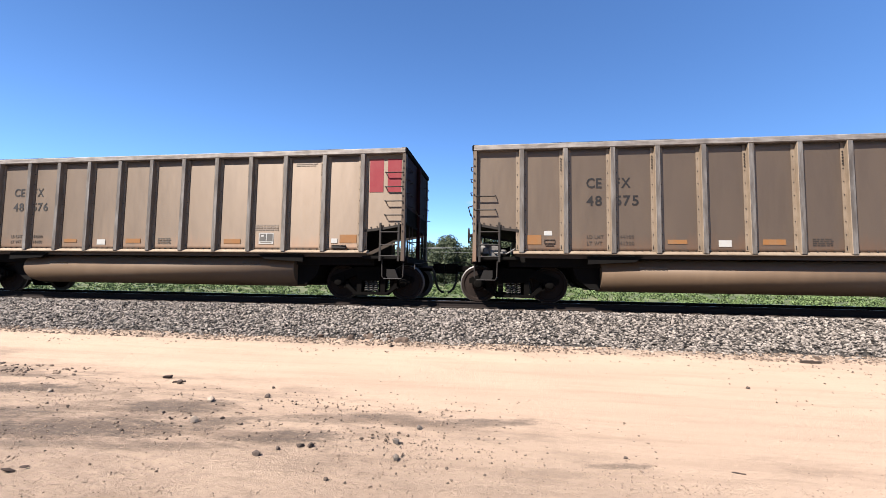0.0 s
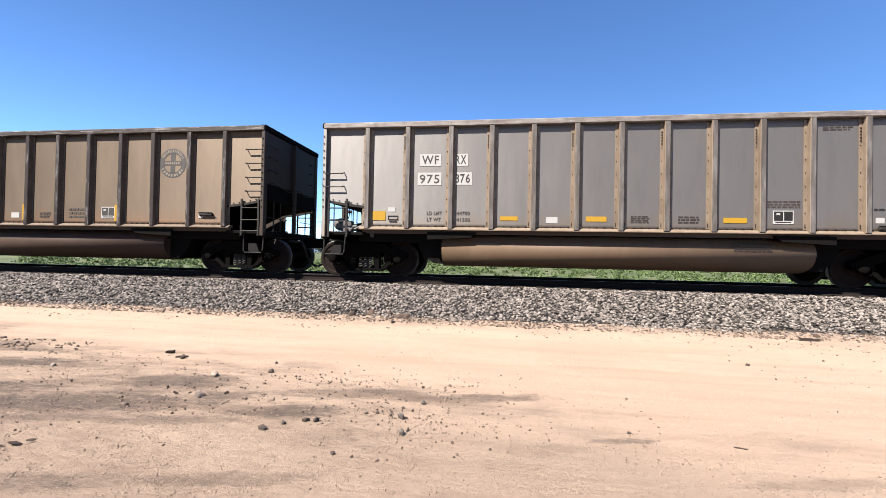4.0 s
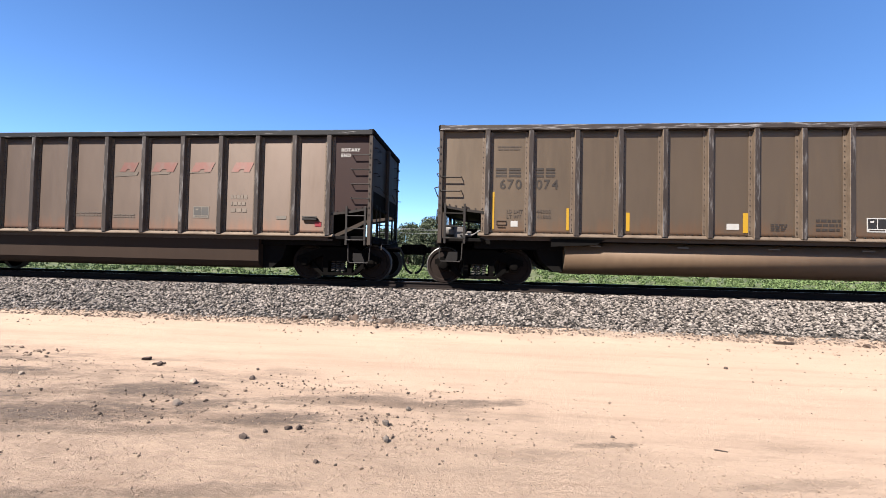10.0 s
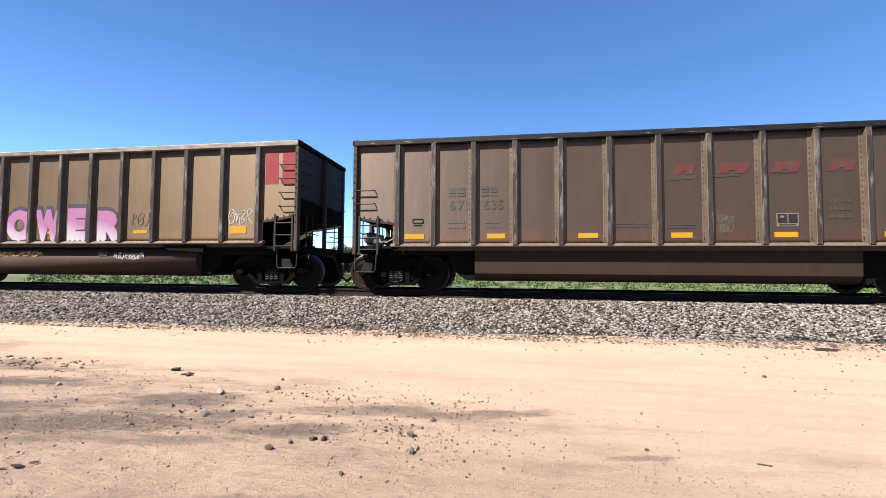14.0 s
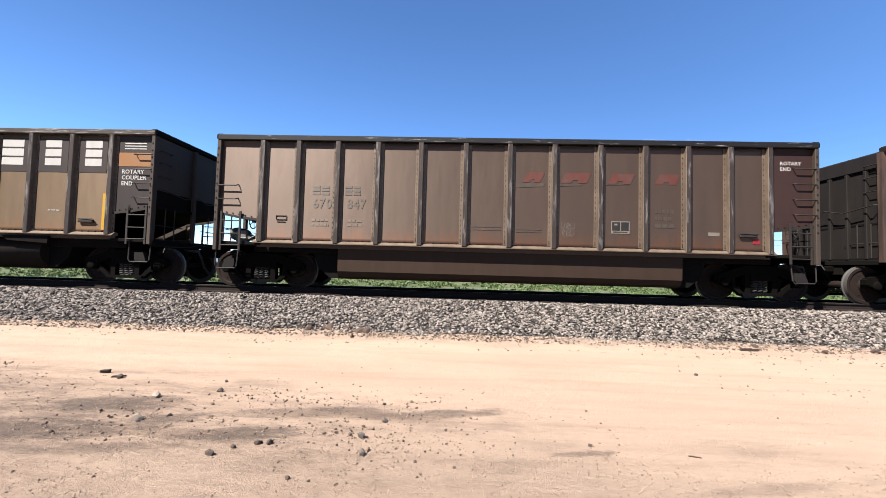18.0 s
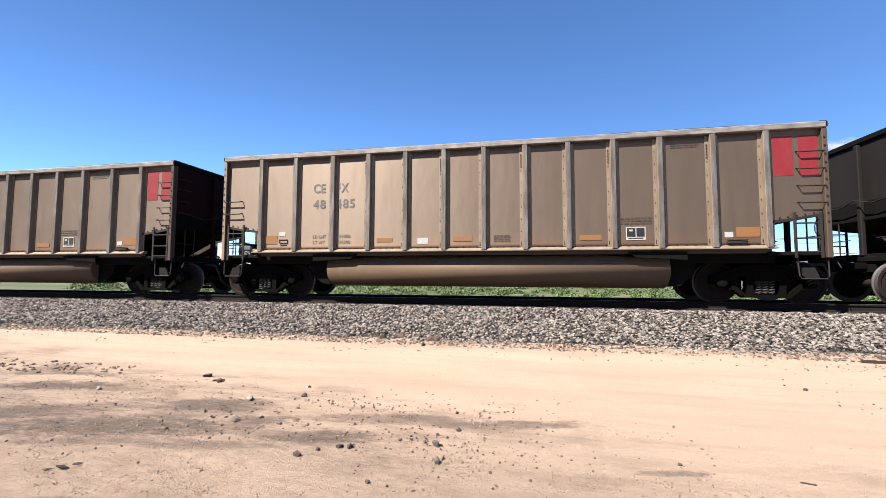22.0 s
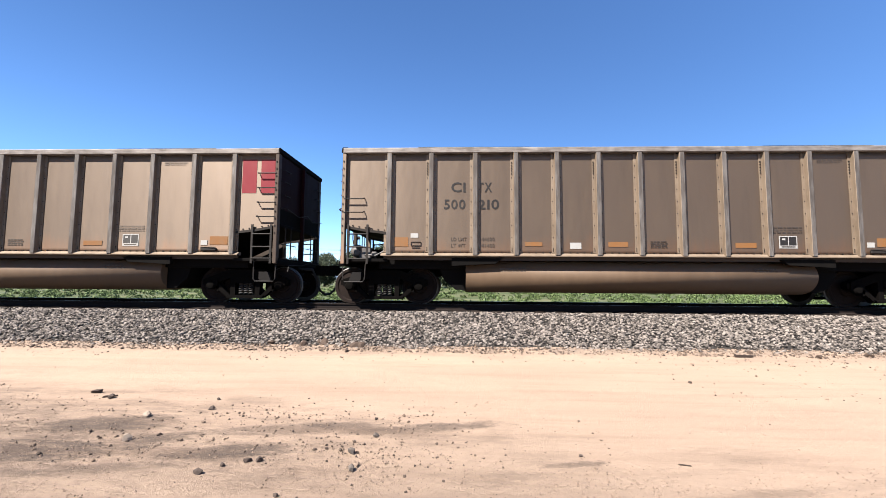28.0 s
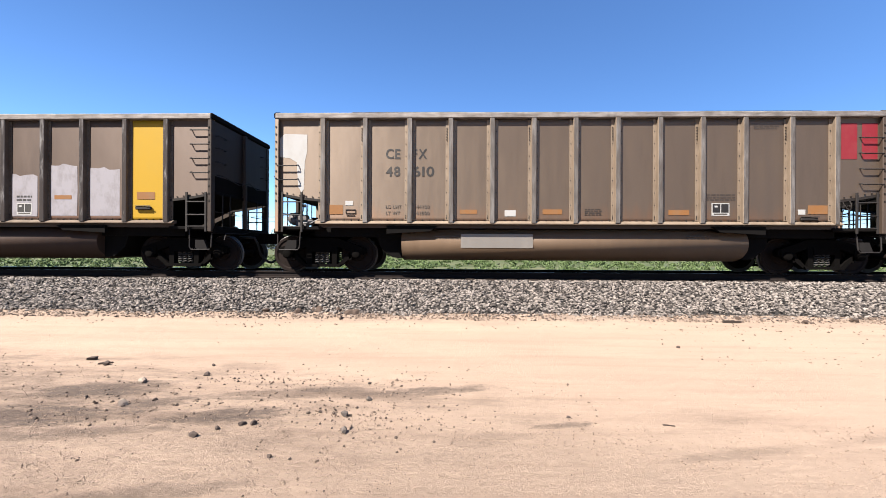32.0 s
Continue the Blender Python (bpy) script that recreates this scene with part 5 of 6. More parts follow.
    shape(car, "emblem_patch", [(-5.75, 2.42), (-5.6, 2.34), (-4.45, 2.34), (-4.28, 2.5), (-4.26, 2.75), (-4.4, 2.86), (-4.28, 3.0), (-4.28, 3.28), (-4.4, 3.36), (-5.55, 3.36), (-5.72, 3.1)], PEACH, "rust-washed emblem patch", y=y)
    shape(car, "emblem_shape", [(-5.74, 2.68), (-5.4, 2.68), (-5.3, 2.86), (-4.98, 2.66), (-4.75, 2.66), (-4.62, 3.06), (-4.9, 3.06), (-5.0, 2.88), (-5.25, 3.06), (-5.62, 3.06)], TEAL, "dark green emblem shape", y=y - 0.008)
    for z, mat in ((2.27, WHITE), (1.65, GOLD_STENCIL)):
        plate(car, "white_line", -5.98, -4.23, z, z + 0.02, mat, y=y)
    slabs(car, ((-6.0, -5.8), (-5.72, -5.5)), 2.0, 2.21, PEACH, y=y)
    bars(car, -5.95, -4.25, 1.72, 1.92, GOLD_STENCIL, 1, 36, "worn gold number", y=y)
    scribble(car, -5.3, -3.42, 1.87, 2.26, WHITE, 61, 7, 0.04, y=y - 0.009)
    scribble(car, -6.02, -3.3, 1.08, 1.58, WHITE, 62, 8, 0.05, y=y - 0.009)
    scribble(car, -5.9, -3.2, 1.14, 1.5, WHITE, 70, 7, 0.04, y=y - 0.0105)
    scribble(car, -7.1, -6.25, 1.9, 2.2, WHITE, 63, 4, 0.04, y=-1.45)
    scribble(car, -6.75, -6.4, 1.57, 1.85, WHITE, 69, 2, 0.04, y=-1.45)
    scribble(car, -3.45, -2.52, 1.56, 1.98, PRIMER, 64, 3, 0.028, y=y)
    scribble(car, -0.85, 0.33, 1.5, 2.1, FADED, 65, 4, 0.028, y=y)
    scribble(car, 2.28, 2.93, 1.46, 1.75, FADED, 71, 4, 0.022, y=y)
    scribble(car, 5.36, 5.97, 1.6, 1.9, GHOST, 67, 5, 0.022, y=y)
    # large washed-out loops with drips
    rng = random.Random(5)
    loops, drips = bmesh.new(), bmesh.new()
    for i, (cx, cz, rx, rz, a0, a1) in enumerate(((2.9, 2.75, 0.4, 0.48, -60, 215), (3.63, 2.58, 0.33, 0.5, 100, 380), (4.32, 2.55, 0.3, 0.48, 180, 375), (4.95, 2.95, 0.32, 0.56, 170, 300), (5.76, 2.5, 0.52, 0.52, 170, 370))):
        arc = [(cx + rx * math.cos(radians(a0 + (a1 - a0) * k / 20)), cz + rz * math.sin(radians(a0 + (a1 - a0) * k / 20))) for k in range(21)]
        ribbon(loops, arc, 0.085, y - 0.0004 * i)
        for k in range(26):
            px_, pz = rng.choice(arc)
            w, fall = rng.uniform(0.008, 0.026), rng.uniform(0.15, 0.55) if rng.random() < 0.7 else rng.uniform(0.5, 1.1)
            box(drips, px_, px_ + w, y - 0.003, y + 0.006, max(pz - fall, 1.1), pz)
    for x, z in ((4.5, 3.2), (4.68, 3.2), (6.1, 3.3), (5.3, 3.1), (2.7, 3.2)):
        for k in range(7):
            px_ = x + rng.uniform(-0.15, 0.15)
            box(drips, px_, px_ + rng.uniform(0.008, 0.024), y - 0.003, y + 0.006, z - rng.uniform(0.2, 0.7), z)
    part("large_scrawl", loops, FADED, car, "large faded dripping loops")
    tagged(part("dripped_paint", drips, FADED, car, "faded paint drips"), kind="stuff")
    for x0, x1, z0 in ((-2.2, -1.75, 1.08), (-0.28, 0.19, 1.07), (1.84, 2.29, 1.07), (3.93, 4.35, 1.06), (5.82, 6.27, 1.09)):
        plate(car, "strip", x0, x1, z0, z0 + (0.19 if x0 > 5 else 0.115), ORANGE if x0 > 3 else AMBER, "dusty orange reflective strip", y=y)
    plate(car, "end_paint", 6.42, 7.35, 2.79, 3.1, PEACH, y=-1.45)
    for x0, x1, z0, z1 in ((3.43, 3.79, 1.73, 1.76), (3.43, 3.79, 1.46, 1.49), (3.43, 3.46, 1.49, 1.73), (3.76, 3.79, 1.49, 1.73), (3.5, 3.6, 1.6, 1.68)):
        plate(car, "label_line", x0, x1, z0, z1, GHOST, y=y)
    TRAIN[11] = car
    # car with big white block letters
    car = brown_car(13, "ochre-brown coal gondola with big white block letters", ALU_OCHRE, tub_skin=TUB_DARK, panels={0: ALU_BLACK, 1: ALU_BLACK}, end=ALU_BLACK, data=(2.27, 2.69, 1.42, 1.77), holder=(-5.92, -5.69, 1.43, 1.58), latch=(5.55, 1.55))
    for x0, x1, a, b in ((2.13, 2.86, 2.24, 2.75), (3.1, 3.86, 3.17, 3.75), (4.12, 4.94, 4.33, 4.76), (5.2, 5.98, 5.4, 5.84)):
        plate(car, "letter_ground", x0, x1, 2.8, 3.66, ALU_BLACK, "dark painted ground")
        slabs(car, ((a, b),), 2.97, 3.6, WHITE, y=-FACE - 0.0125, bold=0.3)
    for a, seed in ((-6.03, 3), (-4.99, 4)):
        rng = random.Random(seed)
        jag = [(a + 0.76 - 0.05 * i, 3.02 + 0.16 * math.sin(0.35 * i + seed) ** 2 + rng.uniform(-0.03, 0.05)) for i in range(16)]
        shape(car, "sky_patch", [(a, 3.6), *jag[::-1], (a + 0.76, 3.6)], GHOST, "pale sky above a painted ridge")
    slabs(car, ((-6.02, -5.76), (-5.62, -5.33), (-4.98, -4.74), (-4.6, -4.4)), 2.34, 2.61, GOLD_STENCIL)
    mark(car, "", "", "668", "071", GOLD_STENCIL, ends=(-5.32, -4.96), z2=1.98, h=0.29, each=0.24)
    write(car, "LD LMT", -5.95, 1.755, 0.075, WHITE, width=0.32)
    write(car, "LT WT", -5.95, 1.64, 0.075, WHITE, width=0.3)
    write(car, "242700", -4.68, 1.765, 0.075, WHITE, width=0.42)
    write(car, "42300", -4.61, 1.635, 0.075, WHITE, width=0.35)
    strips(car, AMBER, (-6.08, -6.02, 1.34, 2.26), (-3.3, -3.2, 1.34, 1.81), (-0.91, -0.83, 1.34, 1.8), (0.75, 0.84, 1.33, 1.8), (2.14, 2.2, 1.36, 1.78), (5.95, 6.03, 1.34, 2.27))
    plate(car, "dark_patch", 2.18, 2.8, 1.86, 2.07, ALU_BLACK)
    bars(car, 2.2, 2.78, 1.88, 2.05, GHOST, 3, 72, y=-FACE - 0.0125)
    plate(car, "placard", 2.71, 2.86, 1.63, 1.72, TEAL_WHITE)
    bars(car, 4.5, 4.85, 1.8, 1.84, WHITE, 1, 73)
    plate(car, "end_paint", 6.29, 7.17, 2.98, 3.33, ORANGE, y=-FACE - 0.0075)
    for z in (3.42, 3.49, 3.56):
        plate(car, "white_line", 6.43, 7.0, z, z + 0.025, WHITE, y=-FACE - 0.0075)
    rotary(car, WHITE, ("ROTARY", "COUPLER", "END"), 6.39, 2.79, 0.1)
    # black car with washed teal panels
    car = brown_car(14, "coal-black gondola with rust-washed teal panels and amber strips", ALU_BLACK, panels={0: TEAL, 1: TEAL}, end=TEAL_DARK, tub_skin=TUB_DARK, data=(3.25, 3.75, 1.4, 1.71), latch=(5.57, 1.53))
    shape(car, "peach_emblem", [(-6.0, 2.68), (-5.28, 2.68), (-5.28, 3.15), (-5.55, 3.1), (-5.78, 2.98)], PEACH, "rust-washed emblem shape")
    shape(car, "peach_emblem", [(-5.62, 3.3), (-5.28, 3.3), (-5.28, 3.58), (-5.72, 3.58)], PEACH, "rust-washed emblem shape")
    shape(car, "peach_emblem", [(-5.02, 2.68), (-4.55, 2.68), (-4.36, 2.95), (-4.46, 3.13), (-4.32, 3.28), (-4.42, 3.58), (-5.0, 3.58), (-4.62, 3.44), (-4.72, 3.16), (-4.9, 2.98)], PEACH, "rust-washed emblem shape")
    bars(car, -5.9, -5.35, 2.1, 2.45, PEACH, 1, 81)
    bars(car, -4.95, -4.35, 2.1, 2.4, RUST_RED, 1, 82)
    bars(car, -4.95, -4.35, 1.6, 1.85, WHITE, 2, 83)
    strips(car, DULL_AMBER, (-6.05, -5.98, 1.34, 2.26), (-3.3, -3.22, 1.34, 1.79), (-1.28, -1.19, 1.34, 1.79), (0.74, 0.83, 1.33, 1.8), (2.77, 2.86, 1.32, 1.79), (5.93, 6.03, 1.34, 2.25))
    for x0, x1, z0, z1, seed in ((-2.75, -2.42, 1.52, 1.74, 84),):
        scribble(car, x0, x1, z0, z1, GHOST, seed, 3, 0.018)
    plate(car, "tail_dot", 5.72, 5.87, 1.44, 1.55, RED)
    bars(car, 4.35, 4.65, 1.47, 1.51, GHOST, 1, 86)
    plate(car, "end_paint", 6.34, 7.16, 3.02, 3.42, PEACH, y=-FACE - 0.0075)
    bm = bmesh.new()
    ribbon(bm, [(3.4 + 0.12 * math.cos(math.pi * k / 12), 1.86 + 0.12 * math.sin(math.pi * k / 12)) for k in range(25)], 0.02, -FACE - 0.008)
    part("chalk_ring", bm, GHOST, car, "pale chalked ring")
    bars(car, 3.33, 3.48, 1.83, 1.89, GHOST, 2, 89)
    # tan cars again
    tan_car(15, "CE", "FX", "48", "485", "244600", "41500")
    tan_car(16, "CE", "FX", "48", "585", "244600", "41500")
    tan_car(17, "CE", "FX", "48", "617", "244500", "42000")
    tan_car(18, "CI", "TX", "500", "404")
    tan_car(19, "CI", "TX", "500", "210")
    tan_car(20, "CE", "FX", "48", "601", "244600", "41400")
    car = tan_car(21, "CE", "FX", "48", "491", "244700", "41300")
    scribble(car, -1.75, -1.5, 1.5, 1.95, GHOST, 91, 2, 0.025)
    scribble(car, -2.0, -0.8, 0.74, 0.86, GHOST, 92, 5, 0.02, y=-1.383)
    car = tan_car(22, "CE", "FX", "48", "610", "244100", "41800")
    shape(car, "white_patch", [(-7.2, 2.85), (-6.95, 2.82), (-6.78, 2.72), (-6.74, 2.12), (-6.66, 1.98), (-6.6, 2.05), (-6.58, 2.72), (-6.52, 3.0), (-6.52, 3.4), (-7.08, 3.42), (-7.2, 3.3)], WHITE, "peeling white paint patch", y=-FACE - 0.0075)
    plate(car, "foil_patch", -2.73, -0.96, 0.63, 0.97, SILVER_FOIL, "bright repair patch on the tub", y=-1.385)
    car = gondola("brown coal gondola with painted-out white blocks, one yellow panel", ALU_BROWN, CHORD_PALE, panels={11: YELLOW}, rungs=(3.5, 3.15, 2.8, 2.45))
    for x0, x1, z0, z1 in ((2.13, 2.81, 1.37, 2.41), (3.12, 3.83, 1.39, 2.68), (4.12, 4.92, 1.39, 2.57)):
        rng = random.Random(int(x0 * 10))
        top = [(x1 - (x1 - x0) * i / 6, z1 + rng.uniform(-0.05, 0.04)) for i in range(7)]
        shape(car, "white_block", [(x0, z0), (x1, z0), (x1 + rng.uniform(-0.02, 0.02), (z0 + z1) / 2), *top, (x0 + rng.uniform(-0.02, 0.02), (z0 + z1) / 2)], PRIMER, "painted-out greyish white block", y=-FACE - 0.0045)
    data_box(car, 2.28, 2.67, 1.41, 1.7)
    bars(car, 2.28, 2.67, 1.74, 1.91, BLACK_INK, 2, 93)
    strips(car, ORANGE, (3.25, 3.69, 1.8, 1.9), (5.36, 5.81, 1.8, 1.98))
    place("latch", shared("latch", latch_mesh), ROD_STEEL, car, pose(5.55, -FACE - 0.008, 1.57))
    TRAIN[23] = car
    tan_car(24, "CI", "TX", "500", "")


# ---- ground ----


def raw_mesh(name, verts, faces, mat, smooth=False):
    """A mesh from arrays; all faces have the same number of corners."""
    me = bpy.data.meshes.new(name)
    verts, faces = np.asarray(verts, np.float32), np.asarray(faces, np.int32)
    k = faces.shape[1]
    me.vertices.add(len(verts))
    me.vertices.foreach_set("co", verts.ravel())
    me.loops.add(faces.size)
    me.loops.foreach_set("vertex_index", faces.ravel())
    me.polygons.add(len(faces))
    me.polygons.foreach_set("loop_start", np.arange(len(faces), dtype=np.int32) * k)
    me.polygons.foreach_set("use_smooth", np.full(len(faces), smooth))
    me.update(calc_edges=True)
    me.materials.append(mat)
    return me


SMEARS = ((-6.69, 4.82, 0.8, 0.2, 1.0), (-4.43, 3.68, 1.3, 0.25, 1.0), (-6.0, 3.8, 0.9, 0.24, 1.0), (-7.4, 4.0, 0.9, 0.2, 0.9), (-7.2, 5.4, 0.8, 0.08, 0.5), (-3.81, 4.53, 0.6, 0.22, 0.9), (-2.93, 4.17, 0.35, 0.12, 0.7), (-2.0, 3.88, 0.5, 0.13, 0.9), (-1.63, 4.51, 0.8, 0.13, 0.55), (-1.95, 2.63, 0.6, 0.08, 0.4), (-3.3, 2.35, 0.7, 0.1, 0.45), (-0.22, 4.59, 0.7, 0.11, 0.7), (1.08, 3.77, 0.25, 0.05, 0.6), (2.3, 3.3, 0.5, 0.07, 0.28), (-4.28, 3.31, 0.8, 0.1, 0.5), (0.4, 3.5, 0.35, 0.1, 0.18), (-3.04, 3.47, 0.6, 0.09, 0.45))


def sand_material():
    m, tree, shader = material("pale_sandy_dirt", 0.9)
    p = coords(tree)
    long = coords(tree, (0.25, 1.0, 1.0))
    drift = ramp(tree, grain(tree, long, 1.1, 5, 0.6), 0.35, 0.7)
    fine = ramp(tree, grain(tree, p, 28.0, 5, 0.7), 0.35, 0.75)
    speck = ramp(tree, grain(tree, p, 110.0, 2, 0.5), 0.55, 0.7)
    pale, warm, dark = (0.2020, 0.1470, 0.1090), (0.1780, 0.1285, 0.0955), (0.0203, 0.0148, 0.0118)
    color = mix(tree, drift, pale, warm)
    parts = add(tree, "SeparateXYZ", {0: p})
    x, y = parts.outputs[0], parts.outputs[1]
    lean = add(tree, "Math", {0: x, 1: 0.2}, operation="MULTIPLY").outputs[0]
    line = add(tree, "Math", {0: y, 1: lean}, operation="ADD").outputs[0]

    def times(a, b):
        return add(tree, "Math", {0: a, 1: b}, operation="MULTIPLY").outputs[0]

    def span(value, low, high, to=1.0):
        return add(tree, "MapRange", {"Value": value, "From Min": low, "From Max": high, "To Max": to}).outputs[0]

    # coarse, browner soil near the viewer, mottled at several sizes
    close = times(span(line, 4.9, 2.4), span(x, 2.5, -2.5))
    mottle = ramp(tree, grain(tree, coords(tree, (0.45, 1.0, 1.0)), 1.7, 8, 0.72), 0.40, 0.62)
    color = mix(tree, times(times(close, mottle), 0.52), color, (0.1150, 0.0810, 0.0600))
    grit = ramp(tree, grain(tree, coords(tree, (0.7, 1.0, 1.0)), 9.0, 8, 0.8), 0.46, 0.60)
    color = mix(tree, times(times(close, grit), 0.3), color, (0.0700, 0.0500, 0.0385))
    # dark, damp-looking smears, drawn out along the track: x, y, half length, half width, strength
    torn = grain(tree, coords(tree, (0.6, 1.6, 1.0)), 4.2, 10, 0.88)
    dust = ramp(tree, grain(tree, coords(tree, (0.5, 1.0, 1.0)), 14.0, 6, 0.8), 0.36, 0.60)
    stain = 0.0
    for sx, sy, a, b, deep in SMEARS:
        u = add(tree, "Math", {0: x, 1: -sx}, operation="ADD").outputs[0]
        v = add(tree, "Math", {0: u, 1: -0.2, 2: add(tree, "Math", {0: y, 1: -sy}, operation="ADD").outputs[0]}, operation="MULTIPLY_ADD").outputs[0]
        u, v = times(u, 0.8 / a), times(v, 0.75 / b)
        q = add(tree, "Math", {0: times(u, u), 1: times(v, v)}, operation="ADD").outputs[0]
        q = add(tree, "Math", {0: torn, 1: -6.5, 2: q}, operation="MULTIPLY_ADD").outputs[0]
        stain = add(tree, "Math", {0: span(q, -2.1, -3.1, deep), 1: stain}, operation="MAXIMUM").outputs[0]
    zone = times(times(span(line, 2.6, 3.3), span(line, 5.6, 4.4)), span(x, 1.6, -1.6))
    smear = ramp(tree, grain(tree, coords(tree, (0.42, 1.15, 1.0)), 1.3, 10, 0.78), 0.48, 0.62)
    color = mix(tree, times(times(zone, smear), 0.85), color, (0.060, 0.043, 0.033))
    color = mix(tree, times(stain, span(dust, 0.0, 1.0, 0.85)), color, dark)
    color = mix(tree, times(stain, span(grit, 0.0, 1.0, 0.75)), color, (0.043, 0.032, 0.025))
    color = mix(tree, times(stain, 0.8), color, (0.048, 0.036, 0.029))
    thin = times(span(line, 3.6, 4.2), span(line, 5.2, 4.6))
    wisps = ramp(tree, grain(tree, coords(tree, (0.5, 2.0, 1.0)), 1.8, 9, 0.78), 0.5, 0.66)
    color = mix(tree, times(times(thin, wisps), 0.45), color, (0.060, 0.043, 0.033))
    # faint tyre-swept streaks over the pale track
    sweep = ramp(tree, grain(tree, coords(tree, (0.12, 1.6, 1.0)), 2.2, 7, 0.7), 0.5, 0.72)
    color = mix(tree, times(sweep, 0.36), color, (0.0946, 0.0625, 0.0439))
    color = mix(tree, times(fine, 0.12), color, (0.0913, 0.0592, 0.0406))
    color = mix(tree, times(speck, 0.2), color, (0.0338, 0.0245, 0.0194))
    # dusty rubble at the foot of the stone bed
    foot = times(span(y, 7.85, 8.55), ramp(tree, grain(tree, coords(tree, (0.6, 1.4, 1.0)), 3.0, 8, 0.75), 0.40, 0.58))
    color = mix(tree, times(foot, 0.85), color, (0.088, 0.068, 0.054))
    # field beyond the line
    beyond = add(tree, "MapRange", {"Value": y, "From Min": 16.6, "From Max": 18.6}).outputs[0]
    dry = ramp(tree, grain(tree, coords(tree, (0.05, 0.2, 1)), 1.2, 4), 0.45, 0.68)
    field = mix(tree, dry, (0.032, 0.042, 0.0150), (0.0780, 0.0760, 0.0400))
    color = mix(tree, beyond, color, field)
    tree.links.new(color, shader.inputs["Base Color"])
    height = grain(tree, coords(tree, (0.75, 1.0, 1.0)), 16.0, 10, 0.85)
    ridges = grain(tree, coords(tree, (0.5, 1.3, 1.0)), 5.5, 6, 0.7)
    churned = times(span(line, 4.9, 3.4), span(x, 9.0, 1.0))
    height = add(tree, "Math", {0: times(ridges, churned), 1: 1.2, 2: height}, operation="MULTIPLY_ADD").outputs[0]
    bump(tree, shader, height, span(churned, -1.0, 1.0, 0.78), 0.034)
    return m


def ground_height(x, y):
    base = np.interp(y, (-50, 6.2, 7.6, 8.7, 15.0, 18.0, 60.0, 900.0), (0.0, 0.0, 0.08, 0.25, 0.25, 0.1, 0.1, 0.1))
    return base


def build_ground():
    xs = np.concatenate([[-1500, -700, -350, -180, -90, -50, -30, -22], np.arange(-16, 14.01, 0.09), [17, 22, 30, 50, 90, 180, 350, 700, 1500]])
    ys = np.concatenate([[-300, -120, -50, -20, -8, -3, 0], np.arange(0.6, 9.0, 0.06), np.arange(9.0, 16, 0.5), [18, 22, 30, 45, 70, 120, 200, 350, 600, 1000, 2000, 3500]])
    X, Y = np.meshgrid(xs, ys)
    Z = ground_height(X, Y)
    near = (Y > 0.5) & (Y < 9) & (X > -16.1) & (X < 14.1)
    for j, i in zip(*np.nonzero(near)):
        x, y = X[j, i], Y[j, i]
        soft = 0.012 * noise.noise((x * 0.7, y * 1.6, 3.0)) + 0.006 * noise.noise((x * 4, y * 5, 1.0))
        rough = 0.010 * noise.noise((x * 11, y * 11, 7.0)) if y + 0.22 * x < 4.8 else 0.0
        Z[j, i] += soft + rough
    n, w = len(ys), len(xs)
    idx = np.arange(n * w).reshape(n, w)
    faces = np.stack([idx[:-1, :-1], idx[:-1, 1:], idx[1:, 1:], idx[1:, :-1]], -1).reshape(-1, 4)
    me = raw_mesh("ground", np.stack([X, Y, Z], -1).reshape(-1, 3), faces, sand_material(), True)
    tagged(new("ground", me), "pale sandy dirt track with dark smears, field beyond", "ground", kind="structure")


PHI = (1 + 5**0.5) / 2
ICO = np.array([(-1, PHI, 0), (1, PHI, 0), (-1, -PHI, 0), (1, -PHI, 0), (0, -1, PHI), (0, 1, PHI), (0, -1, -PHI), (0, 1, -PHI), (PHI, 0, -1), (PHI, 0, 1), (-PHI, 0, -1), (-PHI, 0, 1)]) / math.hypot(1, PHI)
ICO_FACES = np.array([(0, 11, 5), (0, 5, 1), (0, 1, 7), (0, 7, 10), (0, 10, 11), (1, 5, 9), (5, 11, 4), (11, 10, 2), (10, 7, 6), (7, 1, 8), (3, 9, 4), (3, 4, 2), (3, 2, 6), (3, 6, 8), (3, 8, 9), (4, 9, 5), (2, 4, 11), (6, 2, 10), (8, 6, 7), (9, 8, 1)])


def stones(name, places, sizes, mat, seed, flat=0.7):
    """Many angular stones in one mesh."""
    rng = np.random.default_rng(seed)
    n = len(places)
    v = ICO[None] * rng.uniform(0.6, 1.2, (n, 12, 1))
    v = v * (np.stack([rng.uniform(0.8, 1.35, n), rng.uniform(0.7, 1.1, n), rng.uniform(flat * 0.7, flat * 1.2, n)], -1))[:, None]
    a, b = rng.uniform(0, 6.283, n), rng.normal(0, 0.5, n)
    ca, sa, cb, sb = (f(q)[:, None] for q in (a, b) for f in (np.cos, np.sin))
    x, y, z = v[..., 0], v[..., 1] * cb - v[..., 2] * sb, v[..., 1] * sb + v[..., 2] * cb
    v = np.stack([x * ca - y * sa, x * sa + y * ca, z], -1) * np.asarray(sizes)[:, None, None] + np.asarray(places)[:, None]
    faces = (ICO_FACES[None] + 12 * np.arange(n)[:, None, None]).reshape(-1, 3)
    return raw_mesh(name, v.reshape(-1, 3), faces, mat)


